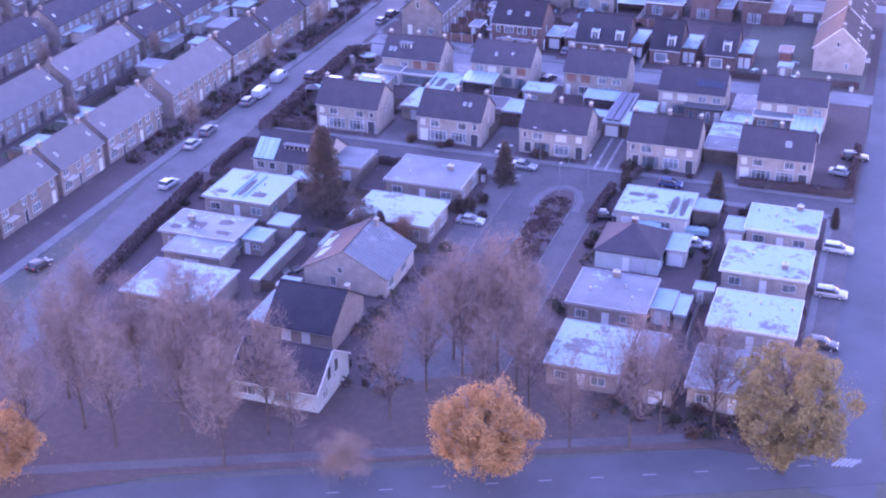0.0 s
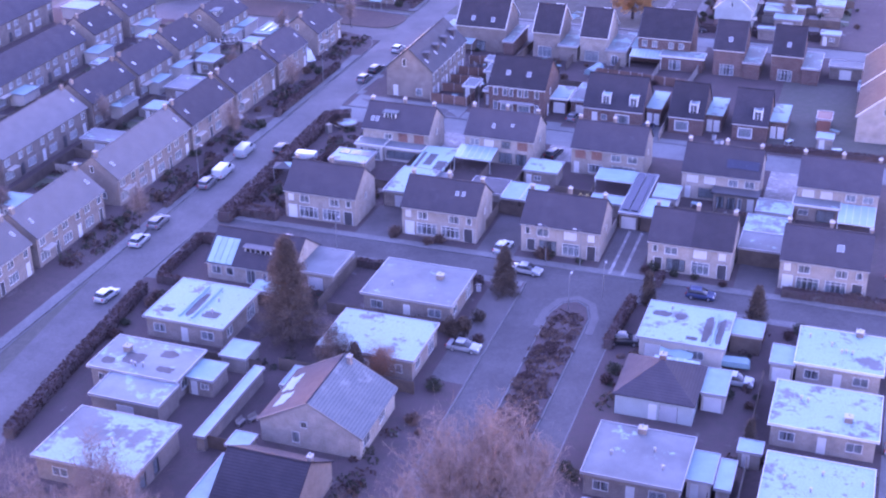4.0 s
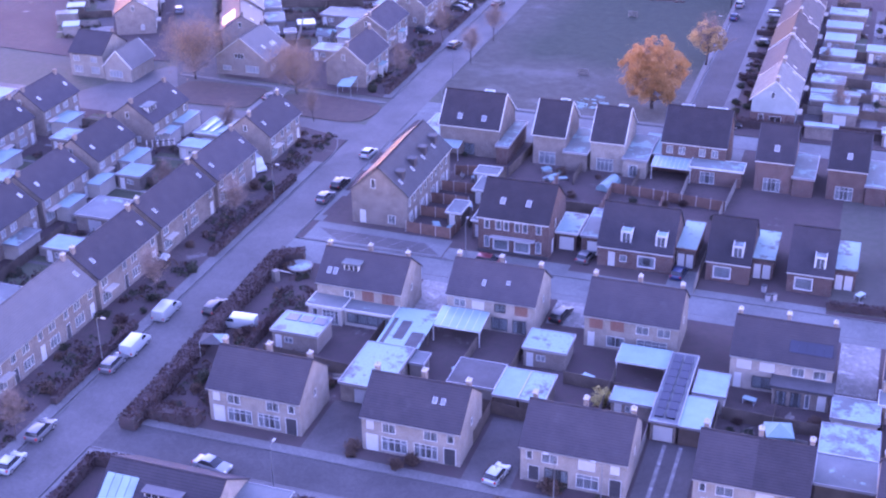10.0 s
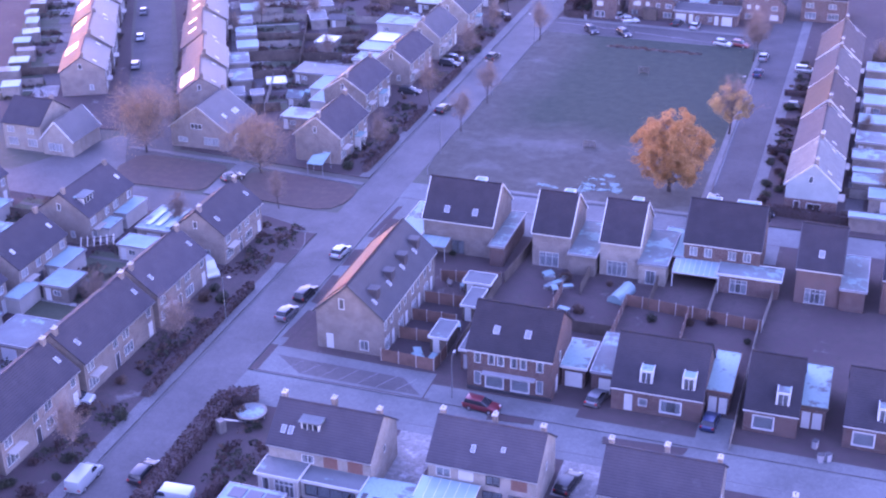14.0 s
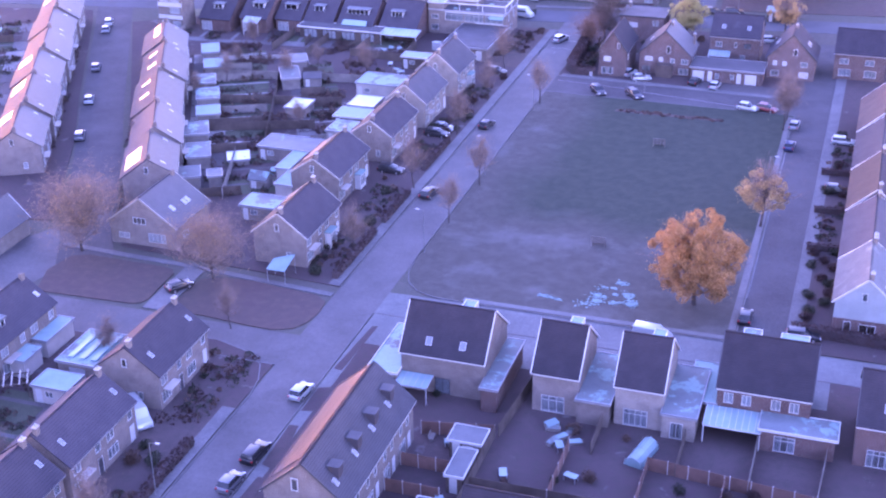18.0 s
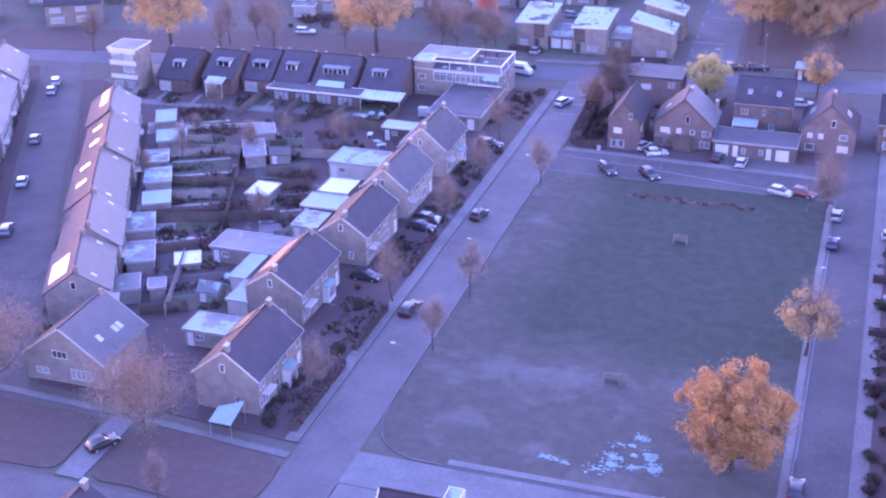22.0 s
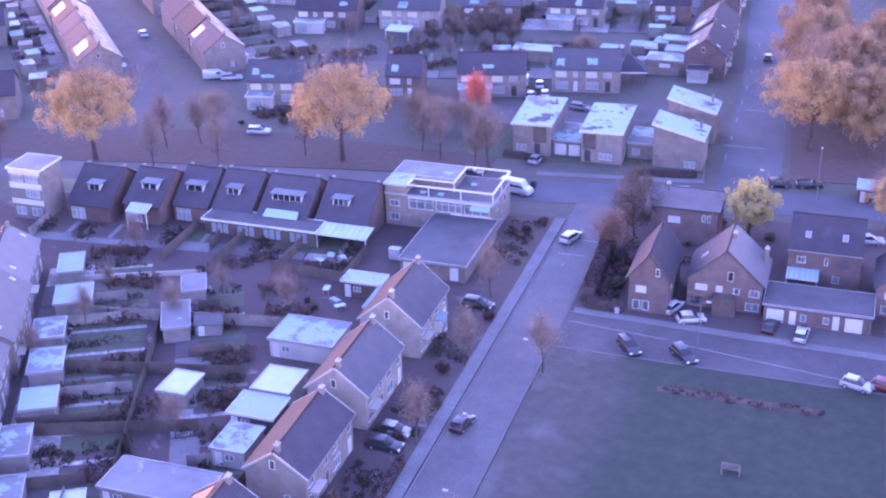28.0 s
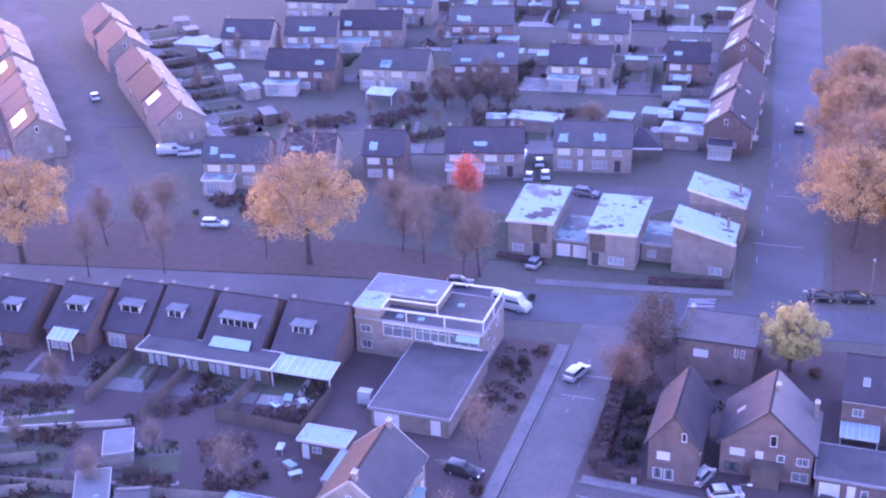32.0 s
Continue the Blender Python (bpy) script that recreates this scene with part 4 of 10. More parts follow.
def bush_stems(seed, r, h):
    rnd = random.Random(seed)
    g = Geo()
    for i in range(9):
        az = i * 2.4
        g.tube((0, 0, -0.05), (math.cos(az) * r * 0.6, math.sin(az) * r * 0.6, h * rnd.uniform(0.6, 0.95)), 0.03, 0.01, 4)
    return g.mesh("stems", M_TWIG)


def hedge(pts, w, h, label="clipped dark hedge along a garden", mat=None, seed=1):
    """A clipped hedge along a line of points: a dense twiggy core and a coat of small leaves."""
    rnd = random.Random(seed)
    root = thing("hedge", pts[0][0], pts[0][1], 0, 0, label, "hedge", "garden hedges")
    x0, y0 = pts[0]
    g = Geo()
    v, f = [], []
    for (ax, ay), (bx, by) in zip(pts, pts[1:]):
        t = Vector((bx - ax, by - ay, 0))
        ln = t.length
        t.normalize()
        s = Vector((-t.y, t.x, 0))
        k = max(1, int(ln / 0.8))
        for i in range(k):
            p = Vector((ax - x0, ay - y0, 0)) + t * (ln * i / k)
            q = Vector((ax - x0, ay - y0, 0)) + t * (ln * (i + 1) / k)
            hh, ww = h * rnd.uniform(0.86, 0.98), w * rnd.uniform(0.8, 0.95) / 2
            ring = [p - s * ww, q - s * ww, q + s * ww, p + s * ww]
            g.slab([(c.x, c.y, hh) for c in ring], (0, 0, -hh))
        for _ in range(int(ln * (w + 2 * h) * 16)):
            u = rnd.uniform(0, ln)
            side = rnd.choice((-1, 0, 0, 1))
            if side:
                c = Vector((ax - x0, ay - y0, 0)) + t * u + s * (side * w / 2) + Vector((0, 0, rnd.uniform(0.05, h)))
            else:
                c = Vector((ax - x0, ay - y0, h)) + t * u + s * rnd.uniform(-w / 2, w / 2)
            c += Vector((rnd.gauss(0, 0.06), rnd.gauss(0, 0.06), rnd.gauss(0, 0.06)))
            a = Vector((rnd.gauss(0, 1), rnd.gauss(0, 1), rnd.gauss(0, 1))).normalized()
            b = a.orthogonal().normalized()
            z = rnd.uniform(0.09, 0.2)
            n = len(v)
            v += [tuple(c - a * z), tuple(c + b * z * 0.7), tuple(c + a * z), tuple(c - b * z * 0.7)]
            f.append((n, n + 1, n + 2, n + 3))
    part("core", g.mesh("core", M_BEDS), root)
    part("foliage", mesh_of("foliage", v, f, mat or M_LEAF_H), root)["kind"] = "stuff"
    return root


# ---- vehicles ----
CAR_PROFILES = {
    # half-width, then the side outline of the body and of the glass house: (x, z), nose at +x
    "hatchback": (0.88, [(-2.0, 0.3), (-2.02, 0.75), (-1.9, 0.95), (0.85, 0.95), (1.75, 0.78), (1.98, 0.55), (1.98, 0.28)], [(-1.85, 0.95), (-1.45, 1.45), (0.05, 1.48), (0.95, 0.95)], 2.4),
    "estate": (0.9, [(-2.25, 0.3), (-2.28, 0.8), (-2.2, 0.98), (1.0, 0.98), (2.05, 0.8), (2.25, 0.55), (2.25, 0.28)], [(-2.15, 0.98), (-1.9, 1.46), (0.1, 1.5), (1.1, 0.98)], 2.65),
    "sedan": (0.9, [(-2.25, 0.3), (-2.28, 0.7), (-2.2, 0.95), (0.95, 0.95), (2.0, 0.78), (2.22, 0.55), (2.22, 0.28)], [(-1.6, 0.95), (-1.0, 1.4), (0.1, 1.43), (1.0, 0.95)], 2.65),
    "van": (0.98, [(-2.6, 0.35), (-2.62, 1.2), (-2.58, 1.9), (0.9, 1.95), (1.55, 1.25), (2.35, 1.0), (2.55, 0.6), (2.55, 0.32)], [(0.25, 1.3), (0.3, 1.8), (0.95, 1.86), (1.52, 1.27)], 3.0),
    "minibus": (1.0, [(-2.9, 0.4), (-2.93, 1.3), (-2.88, 2.35), (1.3, 2.45), (1.95, 1.4), (2.7, 1.1), (2.9, 0.65), (2.9, 0.35)], [(-2.5, 1.35), (-2.45, 2.0), (1.25, 2.1), (1.85, 1.42)], 3.4),
}
M_CARS = {k: surface("car_paint_" + k, c, 0.28, 0.05, 0.5, 5, 0.25, 0.05, 0.0, 0.6) for k, c in (("white", (0.29, 0.325, 0.335)), ("silver", (0.2, 0.217, 0.23)), ("black", (0.022, 0.022, 0.025)), ("grey", (0.12, 0.125, 0.135)), ("blue", (0.03, 0.045, 0.095)), ("red", (0.15, 0.025, 0.03)), ("pale", (0.24, 0.265, 0.275)))}


def prism(outline, half, taper=1.0, z_taper=None):
    """An outline in x, z pulled to both sides; points above z_taper lean inwards."""
    g = Geo()
    n = len(outline)
    top = max(z for _, z in outline)
    for s in (-1, 1):
        for x, z in outline:
            k = 1.0 if z_taper is None or z <= z_taper else 1.0 - (1 - taper) * (z - z_taper) / (top - z_taper)
            g.v.append((x, s * half * k, z))
    g.f.append(tuple(range(n)))
    g.f.append(tuple(range(2 * n - 1, n - 1, -1)))
    for i in range(n):
        j = (i + 1) % n
        g.f.append((j, i, n + i, n + j))
    return g


def bevelled(g, name, mat, width=0.06):
    bm = bmesh.new()
    me = g.mesh(name + "_raw", mat)
    bm.from_mesh(me)
    bpy.data.meshes.remove(me)
    bmesh.ops.recalc_face_normals(bm, faces=bm.faces)
    bmesh.ops.bevel(bm, geom=bm.edges[:], offset=width, segments=2, profile=0.6, affect='EDGES', clamp_overlap=True)
    out = bpy.data.meshes.new(name)
    bm.to_mesh(out)
    bm.free()
    out.materials.append(mat)
    out.polygons.foreach_set("use_smooth", [True] * len(out.polygons))
    return out


def car(x, y, rz, kind, colour, label):
    half, body, glass, base = CAR_PROFILES[kind]
    paint = M_CARS[colour]
    root = thing("van" if kind in ("van", "minibus") else "car", x, y, -0.1, rz, label, "van" if kind in ("van", "minibus") else "car", "parked vehicles")
    part("body", cached(("body", kind, colour), lambda: bevelled(prism(body, half, 0.9, 0.9), "body", paint, 0.07)), root)
    if kind in ("van", "minibus"):
        gl = cached(("glass", kind), lambda: bevelled(prism(glass, half * 0.985, 0.93, 1.3), "glasshouse", M_CARGLASS, 0.04))
        part("glasshouse", gl, root)
    else:
        part("glasshouse", cached(("glass", kind), lambda: bevelled(prism(glass, half * 0.96, 0.8, 0.95), "glasshouse", M_CARGLASS, 0.05)), root)
        z = max(p[1] for p in glass)
        xs = sorted(p[0] for p in glass if p[1] > z - 0.06)
        part("roof_panel", cached(("cartop", kind, colour), lambda: bevelled(Geo().box(xs[0] - 0.05, -half * 0.74, z - 0.03, xs[1] + 0.05, half * 0.74, z + 0.03), "roof_panel", paint, 0.02)), root)
    def wheel():
        g = Geo().tube((0, -0.1, 0), (0, 0.1, 0), 0.32, 0.32, 16)
        n = len(g.f)
        g.tube((0, -0.115, 0), (0, 0.115, 0), 0.2, 0.2, 10)
        return mesh_of("wheel", g.v, g.f, None, [M_TYRE, M_RIM], [0] * n + [1] * (len(g.f) - n))
    tyre = cached("tyre", wheel)
    for sx in (-1, 1):
        for sy in (-1, 1):
            part("wheel", tyre, root, at=Matrix.Translation((sx * base / 2 - 0.05, sy * (half - 0.1), 0.32)))
    nose, tail = max(p[0] for p in body), min(p[0] for p in body)
    for sy in (() if far_off(root) else (-1, 1)):
        part("headlight", cached(("headlight", kind), lambda: Geo().box(nose - 0.16, -0.2, 0.58, nose - 0.02, 0.2, 0.74).mesh("headlight", M_LAMPC)), root, at=Matrix.Translation((0, sy * (half - 0.24), 0)))
        part("tail_light", cached(("taillight", kind), lambda: Geo().box(tail - 0.02, -0.12, 0.7, tail + 0.1, 0.12, 0.92).mesh("tail_light", M_LAMPR)), root, at=Matrix.Translation((0, sy * (half - 0.16), 0)))
    return root


# ---- gardens ----
def planting(x, y, rz, w, d, seed, tall=1.0, label="low dark planting in a garden bed", dense=0.55, mats=None):
    """Low uneven growth over a bed: clumps of leaves and twigs, too many to count."""
    rnd = random.Random(seed)
    v, f, ix = [], [], []
    for _ in range(max(3, int(abs(w * d) * dense))):
        cx, cy = rnd.uniform(-w / 2, w / 2), rnd.uniform(-d / 2, d / 2)
        r, h = rnd.uniform(0.3, 0.95), rnd.uniform(0.25, 1.2) * tall
        k = rnd.choice((0, 0, 1, 1, 2))
        for _ in range(26):
            a = Vector((rnd.gauss(0, 1), rnd.gauss(0, 1), rnd.gauss(0, 1))).normalized()
            b = a.orthogonal().normalized()
            u = Vector((rnd.gauss(0, 1), rnd.gauss(0, 1), abs(rnd.gauss(0, 1)))).normalized()
            c = Vector((cx + u.x * r, cy + u.y * r, 0.04 + u.z * h * rnd.uniform(0.5, 1)))
            z = rnd.uniform(0.1, 0.26)
            n = len(v)
            v += [tuple(c - a * z), tuple(c + b * z * 0.6), tuple(c + a * z), tuple(c - b * z * 0.6)]
            f.append((n, n + 1, n + 2, n + 3))
            ix.append(k)
    ob = new("planting", mesh_of("planting", v, f, None, mats or [M_LEAF_H, M_LEAF_G, M_LEAF_D], ix))
    ob.matrix_world = pose(x, y, 0, 0, 0, rz)
    tagged(ob, label, "plants", "", "stuff")
    return ob


def plots(x, y, rz, length, depth, n, seed, keep=1.0, sheds=0.0):
    """A strip of back gardens side by side from (x, y) along its own x: lawn or slabs, a path and a planted edge in each."""
    rnd = random.Random(seed)
    m = pose(x, y, 0, 0, 0, rz)
    w = length / n
    for i in range(n):
        if rnd.random() > keep:
            continue
        u = w * i
        cut = depth * rnd.uniform(0.25, 0.45)

        def ring(a, b, c, e):
            return [tuple((m @ Vector((p, q, 0)))[:2]) for p, q in ((a, b), (c, b), (c, e), (a, e))]
        g = Geo()
        for r4, top in ((ring(u + 0.2, 0.3, u + w - 0.2, cut), 0.036), (ring(u + w * 0.62, cut + 0.1, u + w * 0.62 + 0.8, depth - 0.3), 0.04)):
            g.slab([(px, py, top) for px, py in r4], (0, 0, -0.15))
        ob = new("garden_paving", g.mesh("garden_paving", rnd.choice((M_TERRACE, M_DRIVE, M_PAVE))))
        tagged(ob, "slabbed garden terrace and narrow path", "paving", "", "structure")
        kind = rnd.random()
        slab_on("lawn" if kind < 0.6 else "bed", ring(u + 0.2, cut + 0.05, u + w - 0.2, depth - 0.2), 0.032, 0.15, M_LAWN if kind < 0.6 else M_BEDS, "small winter lawn in a garden" if kind < 0.6 else "dug garden bed with dark soil")
        side = rnd.choice((0.5, w - 0.9))
        c = m @ Vector((u + side, depth * 0.55, 0))
        planting(c.x, c.y, rz, rnd.uniform(1.2, 3.2), depth * rnd.uniform(0.5, 0.85), seed * 50 + i, rnd.uniform(0.9, 1.7), "mixed shrubs along a garden edge", 0.9)
        if rnd.random() < sheds:
            c = m @ Vector((u + w * rnd.uniform(0.3, 0.6), depth - rnd.uniform(1.9, 4.6), 0))
            g = thing("shed", c.x, c.y, 0, rz + rnd.choice((0, 0, 90, 6, -8)), rnd.choice(("garden shed with a white frosted roof", "small garden shed, frosted felt roof")), "shed", "far sheds")
            hw, hd, h = rnd.uniform(1.3, 2.4), rnd.uniform(1.2, 1.9), rnd.uniform(2.1, 2.6)
            part("wall", Geo().box(-hw, -hd, -0.1, hw, hd, h).mesh("wall", rnd.choice((M_WOODG, M_GREYB, M_WOODD))), g)
            part("roof", Geo().box(-hw - 0.15, -hd - 0.15, h, hw + 0.15, hd + 0.15, h + 0.14).mesh("roof", rnd.choice((M_ROOF_S, M_ROOF_W, M_ROOF_M, M_ROOF_G))), g)
        if rnd.random() < 0.38:
            f0, f1 = rnd.uniform(0.03, 0.4), rnd.uniform(0.55, 0.97)
            a, b = m @ Vector((u, depth * f0, 0)), m @ Vector((u, depth * f1, 0))
            fence(a.x, a.y, b.x, b.y, 1.7, rnd.choice((M_WOODD, M_WOODG)), "weathered panel fence between back gardens", 2.0, True)


# ---- ground, roads, kerbs ----
slab_on("ground", rect(-1400, -900, 1300, 2600), -0.14, 0.4, M_GROUND, "wide ground of soil and grass round the houses")
RL, RR = -65.2, -57.8
slab_on("road_main", [(-52, -40), (-44, -38), (-50.5, 0), (RR, 45), (RR, 322), (RL, 322), (RL, 45), (-60, 0)], -0.10, 0.1, M_ROAD, "long clinker-paved residential road")
slab_on("road_front_street", rect(RR, 61.8, 50, 67.4), -0.096, 0.1, M_SIDE, "clinker-paved side street")
slab_on("road_close", rect(-4.2, -14, 10.6, 61.8), -0.098, 0.1, M_SIDE, "clinker-paved close round a planted island")
slab_on("road_right", rect(50, -12, 57, 240), -0.104, 0.1, M_ASPHALT, "dark asphalt road beside the bungalows")
slab_on("road_new_street", rect(RR, 114.6, 50, 119.8), -0.096, 0.1, M_NEWPAVE, "pale paved street between old and new houses")
slab_on("road_field_street", rect(RR, 176.3, 60, 182.6), -0.096, 0.1, M_NEWPAVE, "pale paved street along the playing field")
slab_on("road_field_right", rect(-8.8, 182.6, -2.6, 318), -0.1, 0.1, M_SIDE, "clinker-paved road on the far side of the field")
slab_on("road_field_top", [(RR, 271.5), (-8.8, 271.0), (-8.8, 279.5), (RR, 281.3)], -0.094, 0.1, M_SIDE, "clinker-paved street behind the field with parking bays")
slab_on("road_left_cross", rect(-150, 159.5, RL, 167.5), -0.096, 0.1, M_ROAD, "clinker-paved cross street")
slab_on("road_slanted", strip([(-105, 177), (-112.1, 189.7), (-129.6, 221.3), (-141.4, 241.9), (-168.4, 290.7), (-177, 306)], 4.2), -0.1, 0.1, M_SIDE, "clinker-paved street that slants away between terraces")
slab_on("road_green_side", [(-127, 167.4), (-110.5, 167.4), (-105, 181.5), (-108, 186), (-117, 187)], -0.103, 0.1, M_ROAD, "clinker-paved corner beside the small green")
slab_on("road_canal", strip([(-260, 292), (-156, 309), (-110, 317), (-50, 325.5), (40, 337)], 4.6), -0.09, 0.1, M_ASPHALT, "asphalt road along a strip of tall trees")
slab_on("road_north", strip([(-38.5, 330), (-41, 390), (-48, 470), (-58, 620)], 5.2), -0.095, 0.1, M_ASPHALT, "asphalt road that leads away to the north")
slab_on("road_far_left", strip([(-150, 318), (-160, 346), (-187, 379), (-215, 410), (-270, 474)], 4.5), -0.1, 0.1, M_SIDE, "paved street between far rows of houses")
slab_on("road_far_row", strip([(-190, 372), (-100, 392), (-46, 398)], 3.0), -0.105, 0.1, M_SIDE, "paved street behind the far row of houses")
slab_on("road_foreground", strip([(-90, -69), (-20, -38), (16, -21.7), (45.5, -8.6), (90, 11)], 4.0), -0.088, 0.1, M_ASPHALT, "asphalt road with a dashed centre line")

# rounded outlines of the two greens and of the field's corner
GREEN_W = [(-107.4, 168.5), (-105.6, 168.1), (-92.2, 168.6), (-90.8, 169.1), (-90.2, 170.4), (-90.6, 178.6), (-91.4, 179.7), (-93.0, 180.1), (-106.0, 180.4), (-108.6, 179.2), (-109.4, 174.0)]
GREEN_E = [(-85.6, 169.2), (-84.2, 168.4), (-80.6, 168.5), (-74.5, 167.9), (-69.6, 167.7), (-66.9, 168.8), (-65.6, 171.0), (-65.2, 174.4), (-65.6, 177.2), (-67.4, 178.6), (-78.3, 179.9), (-84.0, 179.4), (-85.8, 178.2), (-86.2, 173.5)]
FIELD_CORNER = [(-57.6, 193.5), (-57.2, 189.4), (-56.1, 186.4), (-54.0, 184.2), (-51.2, 183.1), (-47.5, 182.9)]
for name, ring, mat, lab in (
    ("land_bungalows_west", [(-50, -14), (-4.4, -14), (-4.4, 61.6), (-57.6, 61.6), (-57.6, 45)], M_BEDS, "gardens round the bungalows"),
    ("land_bungalows_east", rect(10.8, -7, 47.0, 61.6), M_BEDS, "gardens round the bungalows east of the close"),
    ("land_old_rows", rect(-57.6, 67.6, 49.8, 114.4), M_BEDS, "gardens of the older semi-detached houses"),
    ("land_new_rows", rect(-57.6, 120.0, 49.8, 176.1), M_BEDS, "yards of the new houses"),
    ("land_field", FIELD_CORNER + [(-9.0, 182.9), (-9.0, 271), (-57.6, 271.3)], M_FIELD, "playing field of green and worn trodden grass"),
    ("land_right", rect(-2.4, 182.9, 49.8, 318), M_BEDS, "front gardens and backs of the right terrace"),
    ("land_north", [(-57.6, 281.5), (-9, 279.7), (-9, 322), (-57.6, 318)], M_BEDS, "gardens behind the field"),
    ("land_left_south", rect(-150, -40, -65.4, 159.3), M_BEDS, "gardens of the left terraces"),
    ("land_left_mid", [(-103, 184.5), (-65.4, 182), (-65.4, 312), (-150, 300), (-163.5, 291), (-135.8, 243), (-124.2, 222.5), (-106.8, 191)], M_BEDS, "long back gardens with sheds"),
    ("land_left_west", [(-118.6, 189.5), (-134.6, 221), (-146.4, 241), (-173, 289), (-178, 297), (-250, 285), (-200, 190), (-140, 186)], M_BEDS, "gardens west of the slanting street"),
    ("land_modern", [(-92, 334.5), (-46.8, 337.5), (-47.6, 361), (-60, 361), (-66, 352), (-92, 352)], M_LAWN, "winter lawns round the modern houses"),
):
    slab_on(name, ring, 0.0, 0.3, mat, lab)

